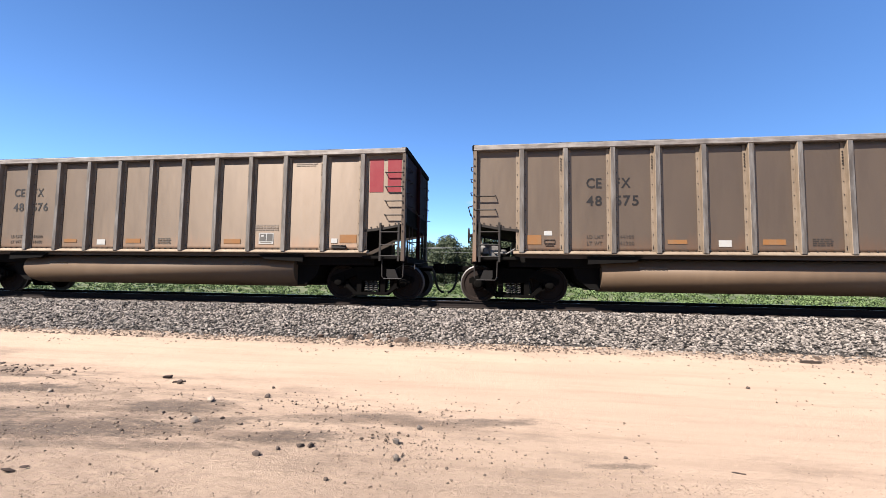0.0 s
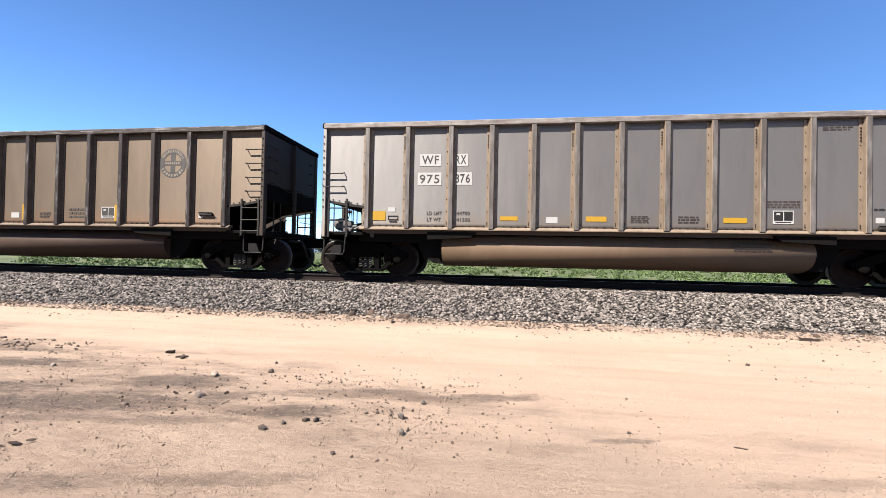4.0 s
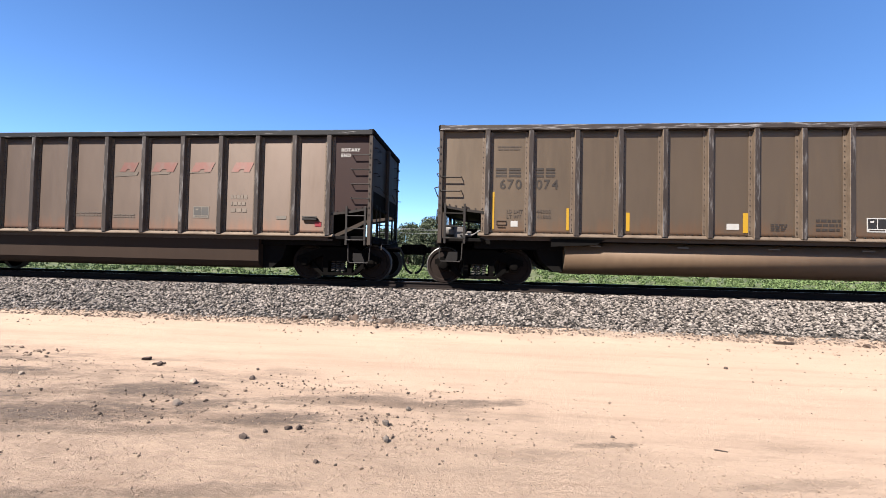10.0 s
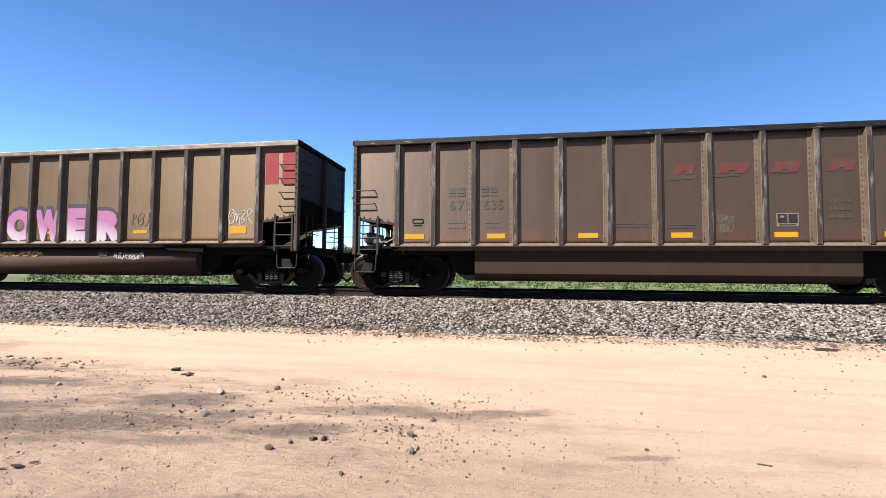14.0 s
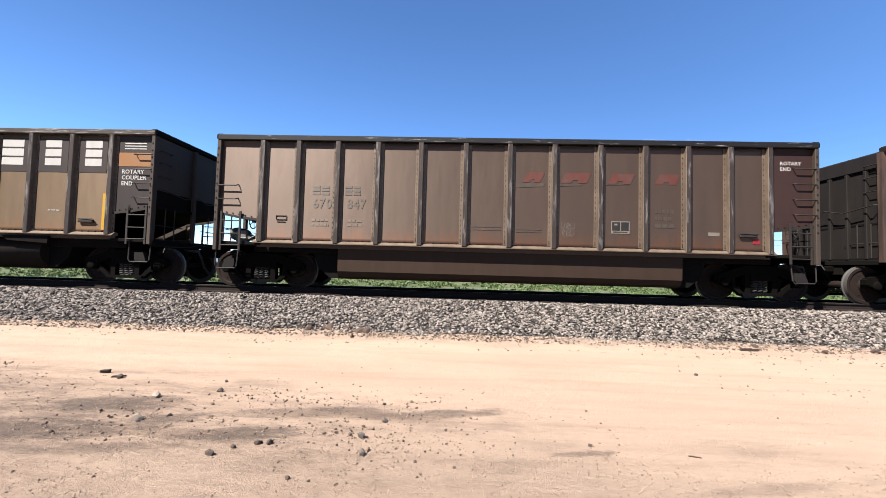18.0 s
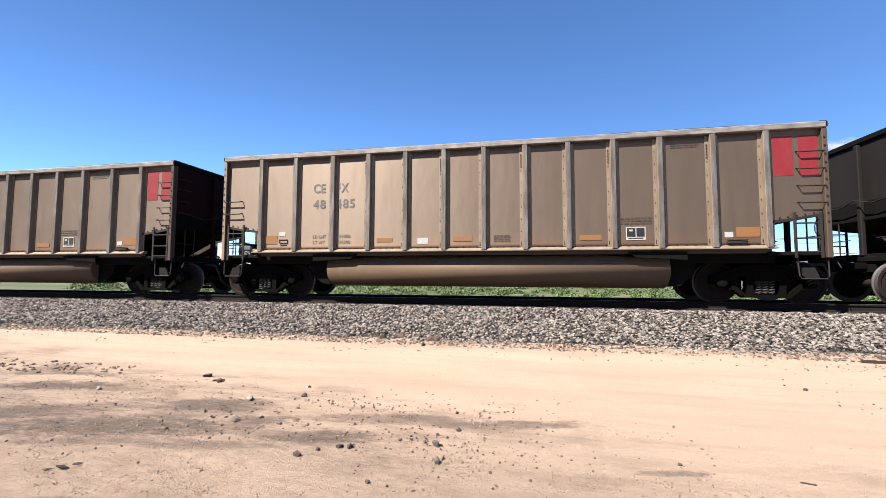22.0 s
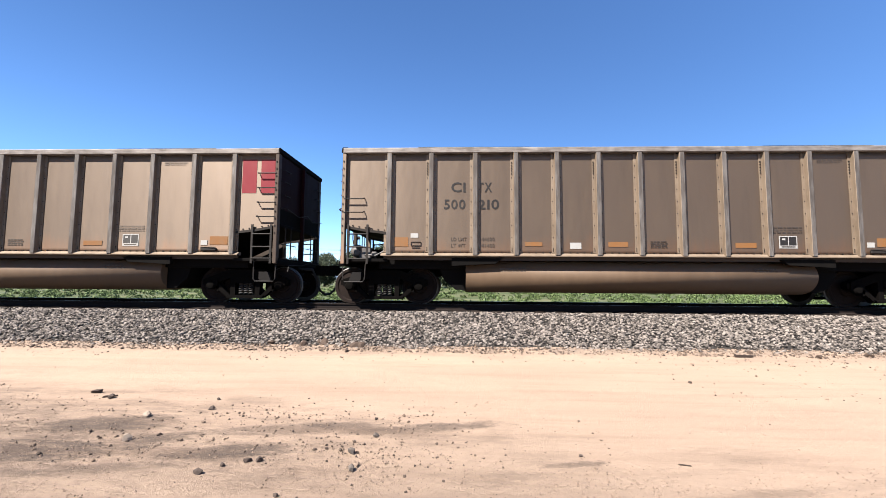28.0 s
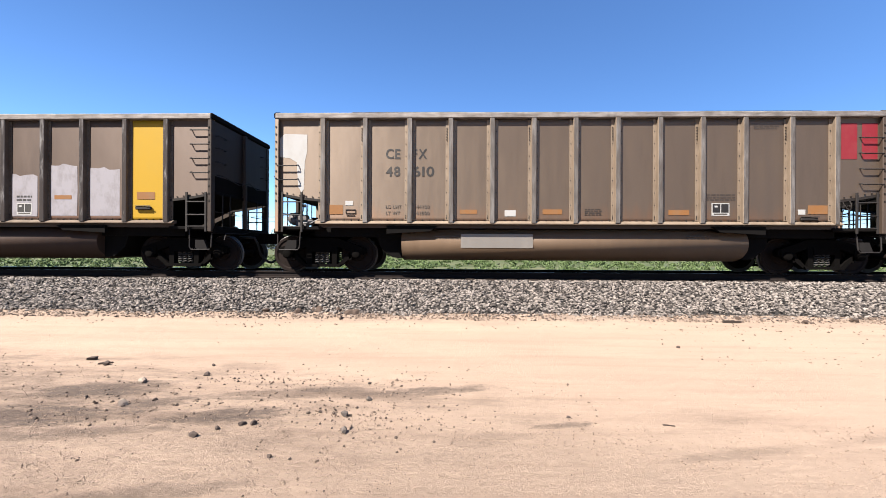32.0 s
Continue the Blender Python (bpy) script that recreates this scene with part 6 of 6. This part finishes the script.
def stone_material(name, low, high):
    m, tree, shader = material(name, 0.85)
    own = add(tree, "NewGeometry").outputs["Random Per Island"]
    tone = mix(tree, own, low, high)
    fine = ramp(tree, grain(tree, coords(tree), 60.0, 3), 0.3, 0.7)
    tree.links.new(mix(tree, add(tree, "Math", {0: fine, 1: 0.35}, operation="MULTIPLY").outputs[0], tone, tuple(c * 0.6 for c in low)), shader.inputs["Base Color"])
    return m


RAIL_TOP, AXIS = 0.98, 11.6


def bed_height(y):
    return np.interp(y, (8.5, 10.15, 13.05, 14.7), (0.22, 0.80, 0.80, 0.22))


def build_track():
    gravel = stone_material("grey_crushed_stone", (0.007, 0.0056, 0.0048), (0.198, 0.168, 0.147))
    track = tagged(new("track"), "single railway line on a grey crushed-stone bed", "railway track", kind="structure")
    # bed
    xs = np.concatenate([[-900, -400, -150, -60, -30], np.arange(-20, 20.01, 0.25), [30, 60, 150, 400, 900]])
    ys = np.concatenate([np.arange(8.5, 10.3, 0.15), np.arange(10.4, 13.0, 0.3), np.arange(13.05, 14.8, 0.3)])
    X, Y = np.meshgrid(xs, ys)
    Z = bed_height(Y) - 0.03
    n, w = len(ys), len(xs)
    idx = np.arange(n * w).reshape(n, w)
    faces = np.stack([idx[:-1, :-1], idx[:-1, 1:], idx[1:, 1:], idx[1:, :-1]], -1).reshape(-1, 4)
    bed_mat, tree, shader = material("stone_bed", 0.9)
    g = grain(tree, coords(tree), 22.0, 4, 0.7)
    # bed near black: shade in the gaps between stones, put in its colour
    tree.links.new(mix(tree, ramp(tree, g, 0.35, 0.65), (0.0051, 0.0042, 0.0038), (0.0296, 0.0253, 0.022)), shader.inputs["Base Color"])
    bump(tree, shader, g, 0.9, 0.05)
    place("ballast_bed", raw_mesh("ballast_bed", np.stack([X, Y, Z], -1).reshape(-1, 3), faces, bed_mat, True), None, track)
    rng = np.random.default_rng(4)
    count = 46000
    y = 8.45 + 1.95 * rng.random(count) ** 0.92
    x = rng.uniform(-19, 17, count)
    edge = 8.62 + 0.12 * np.sin(x * 1.3) + 0.08 * np.sin(x * 3.7 + 1)
    keep = (y > edge) | (rng.random(count) < 0.25)
    x, y = x[keep], y[keep]
    z = np.maximum(bed_height(y), ground_height(x, y)) - 0.01 + rng.uniform(-0.02, 0.015, len(x))
    place("ballast_stones", stones("ballast_stones", np.stack([x, y, z], -1), rng.uniform(0.018, 0.044, len(x)), gravel, 5), None, track)["kind"] = "stuff"
    count = 7000
    y, x = rng.uniform(10.3, 14.6, count), rng.uniform(-19, 17, count)
    z = bed_height(y) - 0.02
    place("ballast_stones", stones("ballast_stones", np.stack([x, y, z], -1), rng.uniform(0.025, 0.05, count), gravel, 6), None, track)["kind"] = "stuff"
    wood = sheet_metal("creosoted_timber", (0.0127, 0.0093, 0.0076), (0.0304, 0.0228, 0.0186), 0.85, 0.0, shine=0.05)
    tie = shared("tie", lambda bm: soft_box(bm, -0.115, 0.115, -1.3, 1.3, -0.18, 0.0, 0.012))
    for i in range(-60, 61):
        place("tie", tie, wood, track, pose(i * 0.53 + random.uniform(-0.02, 0.02), AXIS + random.uniform(-0.03, 0.03), 0.815 + random.uniform(-0.008, 0.004), 0, 0, random.uniform(-1, 1)))
    rust = sheet_metal("rusty_rail_steel", (0.0093, 0.0068, 0.0059), (0.0169, 0.0118, 0.0101), 0.8, 0.0, shine=0.08)
    prof = [(-0.076, 0), (0.076, 0), (0.076, 0.012), (0.012, 0.03), (0.01, 0.125), (0.036, 0.135), (0.037, 0.165), (0.03, 0.172), (-0.03, 0.172), (-0.037, 0.165), (-0.036, 0.135), (-0.01, 0.125), (-0.012, 0.03), (-0.076, 0.012)]

    def rail_mesh(bm):
        prism(bm, prof, -900, 900, "x")
        for f in bm.faces:
            c = f.calc_center_median()
            if c.z > 0.1715 and abs(c.x) < 1:
                f.material_index = 1
        return bm

    for s in (-1, 1):
        place("rail", shared("rail", rail_mesh, False, rust, HEAD), rust, track, pose(0, AXIS + s * 0.753, RAIL_TOP - 0.172), "rusty steel rail")


def build_stones():
    pebble = stone_material("brown_grey_pebbles", (0.0237, 0.0169, 0.0135), (0.1436, 0.1014, 0.0744))
    rng = np.random.default_rng(9)
    pts, size = [], []
    for x0, x1, y0, y1, count, lo, hi in ((-8, 0.5, 3.0, 5.6, 1200, 0.004, 0.017), (-4.2, -0.4, 3.6, 5.0, 230, 0.008, 0.026), (-3, 1.5, 3.6, 5.0, 500, 0.004, 0.016), (-9, 9, 0.8, 4.0, 6000, 0.002, 0.007), (-15, 13, 8.2, 8.85, 9000, 0.006, 0.032), (-15, 13, 7.7, 8.4, 900, 0.004, 0.02), (3.5, 12, 5.8, 8.4, 260, 0.008, 0.022), (-13, -6.4, 5.3, 6.1, 330, 0.012, 0.036), (-12, 12, 4, 8, 300, 0.004, 0.012)):
        pts.append(np.stack([rng.uniform(x0, x1, count), rng.uniform(y0, y1, count)], -1))
        size.append(lo + (hi - lo) * rng.random(count) ** 2.2)
    p, s = np.concatenate(pts), np.concatenate(size)
    z = ground_height(p[:, 0], p[:, 1]) + 0.2 * s
    tagged(new("pebbles", stones("pebbles", np.column_stack([p, z]), s, pebble, 11, 0.85)), "scattered brown pebbles on the dirt", "pebbles", kind="stuff")
    crumb = stone_material("soil_crumbs", (0.11, 0.078, 0.058), (0.175, 0.125, 0.093))
    count = 42000
    cy = 0.75 + 4.6 * rng.random(count) ** 1.35
    cx = rng.uniform(-1.35, 1.15, count) * (cy + 0.3)
    keep = rng.random(count) < np.clip((5.2 - cy - 0.22 * cx) / 1.6, 0.06, 1.0)
    cx, cy = cx[keep], cy[keep]
    cs = 0.0022 + 0.0075 * rng.random(len(cx)) ** 3
    tagged(new("soil_crumbs", stones("soil_crumbs", np.column_stack([cx, cy, ground_height(cx, cy) + 0.15 * cs]), cs, crumb, 13, 0.7)), "fine gritty crumbs of dry sandy soil", "soil", kind="stuff")
    dark = stone_material("dark_stone", (0.026, 0.0185, 0.015), (0.052, 0.038, 0.031))
    pale = stone_material("pale_stone", (0.1436, 0.1099, 0.0845), (0.1859, 0.1479, 0.1183))
    grey = stone_material("grey_stone", (0.0520, 0.0425, 0.0360), (0.0860, 0.0710, 0.0610))
    # single rocks: x, y, size, stone
    rocks = ((-0.83, 3.57, 0.036, grey), (-1.77, 3.67, 0.035, dark), (-1.68, 3.69, 0.032, dark), (-1.94, 3.57, 0.034, dark), (-2.06, 3.42, 0.036, dark), (-4.97, 5.71, 0.055, dark), (-4.55, 5.46, 0.05, dark), (-3.2, 4.09, 0.055, pale), (-3.53, 4.77, 0.05, pale), (-2.93, 5.05, 0.045, dark), (-3.1, 5.48, 0.03, dark), (-0.92, 3.91, 0.04, grey), (-0.77, 4.31, 0.032, grey), (-1.28, 3.12, 0.022, dark), (1.18, 3.93, 0.018, dark), (-5.86, 4.75, 0.035, pale), (-2.14, 8.2, 0.05, dark), (3.66, 6.68, 0.03, dark))
    for i, (x, y, r, mat) in enumerate(rocks):
        me = stones("rock", [(0, 0, 0)], [r], mat, 30 + i, 1.0)
        ob = new("rock", me)
        ob.location = (x, y, float(ground_height(x, y)) + r * 0.42)
        tagged(ob, "dark angular rock on the dirt" if mat == dark else "pale angular stone on the dirt" if mat == pale else "grey angular stone on the dirt", "rock", "rocks on the track side")
    bark = new("bark_piece", stones("bark_piece", [(0, 0, 0), (0.07, 0.03, 0.01), (-0.07, -0.02, 0.0)], [0.05, 0.035, 0.03], stone_material("dark_bark", (0.016, 0.010, 0.008), (0.04, 0.026, 0.02)), 77, 0.35))
    bark.matrix_world = pose(-3.82, 2.82, float(ground_height(-3.82, 2.82)) + 0.014, 0, 0, 28) @ Matrix.Diagonal((1.3, 0.55, 0.8, 1))
    tagged(bark, "dark brown splinter of bark lying on the dirt", "bark")
    timber = stone_material("weathered_timber", (0.020, 0.013, 0.010), (0.032, 0.022, 0.017))

    def splinter(bm):
        # a broken stick of timber, thicker at one end
        return prism(bm, [(-0.2, 0.0), (-0.17, 0.05), (-0.05, 0.062), (0.1, 0.05), (0.2, 0.058), (0.22, 0.02), (0.15, 0.0)], -0.035, 0.03)

    for x, y, size, turn in ((5.49, 8.2, 0.8, -4), (2.03, 3.79, 0.26, -14), (-4.62, 5.52, 0.42, 20)):
        bm = splinter(bmesh.new())
        me = mesh_of(bm, "wood_piece", timber)
        ob = new("wood_piece", me)
        ob.matrix_world = pose(x, y, float(ground_height(x, y)) - 0.004, 0, 0, turn) @ Matrix.Scale(size, 4)
        tagged(ob, "dark weathered stick of wood lying on the dirt", "wood piece")
    clod = stone_material("brown_clod", (0.028, 0.018, 0.013), (0.056, 0.038, 0.028))
    rng2 = random.Random(8)
    for x, y, r in ((-2.86, 8.78, 0.09), (-2.74, 8.74, 0.12), (-2.6, 8.76, 0.08), (-2.05, 8.56, 0.1), (-1.92, 8.55, 0.08), (-2.35, 8.7, 0.08), (-3.13, 8.6, 0.08), (-3.86, 8.66, 0.07), (5.75, 8.4, 0.07), (6.9, 8.2, 0.06), (7.9, 8.3, 0.07), (-9.3, 8.6, 0.06)):
        ob = new("rock", stones("rock", [(0, 0, 0)], [r * 1.2], clod, rng2.randrange(999), 0.7))
        ob.location = (x, y, float(ground_height(x, y)) + r * 0.3)
        tagged(ob, "brown clod at the foot of the stone bed", "rock", "clods by the stone bed")


# ---- far side ----


def leaf_material(name, low, high):
    m, tree, shader = material(name, 0.75)
    own = add(tree, "NewGeometry").outputs["Random Per Island"]
    tree.links.new(mix(tree, own, low, high), shader.inputs["Base Color"])
    return m


def leaves(name, centres, spread, size, mat, seed):
    """Small leaf quads round centres, each with its own spread (rx, ry, rz)."""
    rng = np.random.default_rng(seed)
    d = rng.normal(0, 1, (len(centres), 3))
    d /= np.linalg.norm(d, axis=1, keepdims=True)
    c = centres + d * spread * (rng.random((len(centres), 1)) ** 0.4)
    u = rng.normal(0, 1, (len(c), 3))
    u /= np.linalg.norm(u, axis=1, keepdims=True)
    w = np.cross(u, rng.normal(0, 1, (len(c), 3)))
    w /= np.linalg.norm(w, axis=1, keepdims=True)
    s = (size * rng.uniform(0.6, 1.4, len(c)))[:, None]
    v = np.stack([c - u * s, c + w * s * 0.6, c + u * s, c - w * s * 0.6], 1)
    faces = np.arange(len(c) * 4).reshape(-1, 4)
    return raw_mesh(name, v.reshape(-1, 3), faces, mat)


def build_field():
    rng = np.random.default_rng(21)
    scrub = leaf_material("scrub_leaves", (0.026, 0.044, 0.012), (0.080, 0.108, 0.040))
    n = 1300
    y = 18.4 + 45 * rng.random(n) ** 1.5
    x = rng.uniform(-1.35, 1.25, n) * y
    h = rng.uniform(0.08, 0.27, n) * (0.6 + y / 45)
    per = 90
    c = np.repeat(np.stack([x, y, 0.12 + h * 0.6], -1), per, 0)
    spread = np.repeat(np.stack([h * 1.9, h * 1.4, h * 0.85], -1), per, 0)
    size = np.repeat(0.018 + 0.0016 * y, per)
    tagged(new("scrub", leaves("scrub", c, spread, size, scrub, 22)), "low green weeds and scrub across the line", "scrub", kind="stuff")
    bark = paint("grey_bark", (0.0423, 0.0313, 0.0237), 0.9)
    # leaf tones paled a little, as distance haze put into the colour
    tones = [leaf_material("tree_leaves", a, b) for a, b in (((0.0125, 0.0185, 0.0100), (0.042, 0.052, 0.025)), ((0.0150, 0.0215, 0.0115), (0.050, 0.058, 0.031)))]
    # azimuth from straight ahead, distance, height, crown width
    for i, (az, dist, high, wide) in enumerate(((-10.5, 78, 8.2, 5.5), (-7.6, 74, 9.0, 5.5), (-2.5, 70, 10.2, 4.6), (-5.2, 80, 7.2, 4.5), (1.1, 72, 9.2, 5.6), (4.6, 82, 7.6, 4.5), (7.4, 74, 9.4, 5.6), (11.0, 84, 7.8, 5.0), (13.7, 80, 8.0, 5.2), (16.0, 88, 6.6, 4.0), (-14.0, 84, 7.4, 5.5), (-18.0, 88, 7.0, 5.0), (-12.3, 90, 5.0, 6.0), (-9.0, 92, 5.2, 6.5), (-3.9, 88, 5.6, 6.0), (-0.6, 86, 5.4, 6.0), (2.9, 88, 5.4, 6.5), (6.0, 90, 5.4, 6.0), (9.2, 88, 5.2, 6.5), (12.4, 90, 5.0, 6.0), (15.0, 92, 5.0, 6.5), (18.6, 92, 5.6, 7.0), (22.0, 94, 6.2, 6.5), (-22.0, 94, 6.0, 7.0))):
        rng2 = random.Random(100 + i)
        tree = tagged(new("tree"), "leafy green tree at the far edge of the field", "tree", "trees beyond the field")
        tree.location = (dist * math.tan(radians(az)), dist, 0.1)
        bm = tube(bmesh.new(), [(0, 0, -0.1), (0.08, 0.05, high * 0.2), (0.0, 0.1, high * 0.42)], 0.26, 8)
        clumps = []
        wide *= 1.35
        for k in range(40):
            t = k / 39
            a, r = k * 2.4 + rng2.random(), wide / 2 * math.sin(math.pi * (0.18 + 0.74 * t)) * rng2.uniform(0.35, 1.0)
            z = high * (0.14 + 0.78 * t)
            clumps.append((r * math.cos(a), r * math.sin(a), z))
            if k % 3 == 0:
                tube(bm, [(0, 0.05, high * 0.3), (r * 0.5 * math.cos(a), r * 0.5 * math.sin(a), z * 0.8), (r * 0.9 * math.cos(a), r * 0.9 * math.sin(a), z)], 0.06, 5)
        part("trunk", bm, bark, tree)
        c = np.repeat(np.array(clumps), 400, 0)
        size = wide * 0.17
        place("crown", leaves("crown", c, np.array([[size, size, size * 0.8]]), np.full(len(c), 0.135), tones[i % 2], 200 + i), None, tree)
    # utility line across the field
    pole_wood = paint("grey_pole_wood", (0.06, 0.048, 0.038), 0.8)
    wire = paint("pale_grey_cable", (0.11, 0.11, 0.11), 0.6)
    line = tagged(new("utility_line"), "thin grey cables on wooden poles across the field", "utility line")
    line.location = (0, 55, 0.1)
    xs = (-142, -92, -42, 42, 92, 142)
    for x in xs:
        bm = tube(bmesh.new(), [(x, 0, -0.6), (x, 0, 7.2)], 0.13, 10)
        part("pole", bm, pole_wood, line)
        part("crossarm", box(bmesh.new(), x - 0.05, x + 0.05, -0.6, 0.6, 6.2, 6.3), pole_wood, line)
    for y, z, drop in ((-0.5, 6.31, 0.9), (0.5, 6.31, 1.0), (0.16, 5.6, 0.75)):
        bm = bmesh.new()
        for a, b in zip(xs, xs[1:]):
            tube(bm, [(a + (b - a) * i / 16, y, z - drop * (1 - (i / 8 - 1) ** 2)) for i in range(17)], 0.022, 5)
        part("cable", bm, wire, line)
    # blue hills, the haze of distance mixed into their base colour
    hill, tnode, shader = material("hazy_wooded_hills", 1.0)
    tnode.links.new(mix(tnode, ramp(tnode, grain(tnode, coords(tnode), 0.004, 5), 0.4, 0.6), (0.038, 0.0575, 0.0887), (0.0558, 0.0769, 0.1065)), shader.inputs["Base Color"])
    v, f = [], []
    for i in range(121):
        az = radians(-60 + i)
        h = 60 + 130 * math.exp(-(((i - 60 - 22) / 9) ** 2)) + 25 * noise.noise((i * 0.21, 0, 0)) + 10 * noise.noise((i * 0.7, 3, 0))
        for r, z in ((2600, -5), (3000, h), (3400, -5)):
            v.append((r * math.sin(az), r * math.cos(az), z))
    for i in range(120):
        for j in (0, 1):
            f.append((3 * i + j, 3 * i + j + 3, 3 * i + j + 4, 3 * i + j + 1))
    tagged(new("hills", raw_mesh("hills", v, f, hill, True)), "distant blue wooded hills", "hills", kind="structure")


build_train()
build_ground()
build_track()
build_stones()
build_field()


# ---- what moves ----
LAG = {-1: 0.165, 0: 0.06, 6: 0.07, 10: 0.11, 16: -0.07, 18: 0.09, 22: -0.03}


# small surges of the train, second by second
SURGE = {0: 0.09, 0.5: -0.08, 1: -0.08, 1.5: 0.15, 2.5: 0.01, 3: 0.02, 6: -0.07, 7: -0.17, 7.5: 0.02, 8: 0.04, 8.5: -0.20, 9: 0.03, 9.5: 0.08, 10: -0.07, 10.5: 0.16, 11.5: 0.01, 12: 0.21, 12.5: 0.03, 13: 0.02, 13.5: 0.02, 15.5: -0.13, 16: -0.08, 16.5: -0.02, 17: 0.05, 17.5: -0.12, 18: 0.06, 18.5: 0.09, 19: -0.07, 19.5: 0.07, 20: 0.12, 20.5: -0.07, 21: 0.10, 21.5: -0.08, 22: -0.07, 22.5: 0.18, 23.5: -0.03, 24: 0.14, 24.5: -0.12, 25: -0.09, 25.5: -0.06, 26: -0.08, 26.5: -0.09, 28.5: 0.04, 29: 0.09, 29.5: -0.11, 30: 0.08, 30.5: 0.08, 31: -0.10, 31.5: 0.11, 32: -0.07}


def lead(t):
    """Where the leading end of car 0 stands at t seconds."""
    steady = -2.4177 + 11.16756 * t + 0.01472 * t**2 - 1.7320e-04 * t**3 + 1.9828e-06 * t**4
    t0 = math.floor(2 * t) / 2
    a, b = SURGE.get(t0, 0.0), SURGE.get(t0 + 0.5, 0.0)
    return steady + a + (b - a) * 2 * (t - t0)


def motions():
    for k, car in TRAIN.items():
        off = -16.18 * k - HALF - 0.06 + LAG.get(k, 0.0)
        walk(car, [(t, pose(lead(t) + off, AXIS, RAIL_TOP)) for t in (n / 2 for n in range(65))])
    for a, sets in ROLLING.items():
        first = sets[0]
        rows = []
        for n in range(32 * FPS + 1):
            t = n / FPS
            rows.append((t, Matrix.LocRotScale((a * 0.89, 0, 0.457), Euler((0, (lead(t) + 2.4) / 0.457, 0)), None)))
        walk(first, rows)
        for ob in sets[1:]:
            ob.rotation_mode = "QUATERNION"
            ob.animation_data_create()
            ob.animation_data.action = first.animation_data.action
            ob.animation_data.action_slot = first.animation_data.action_slot


motions()
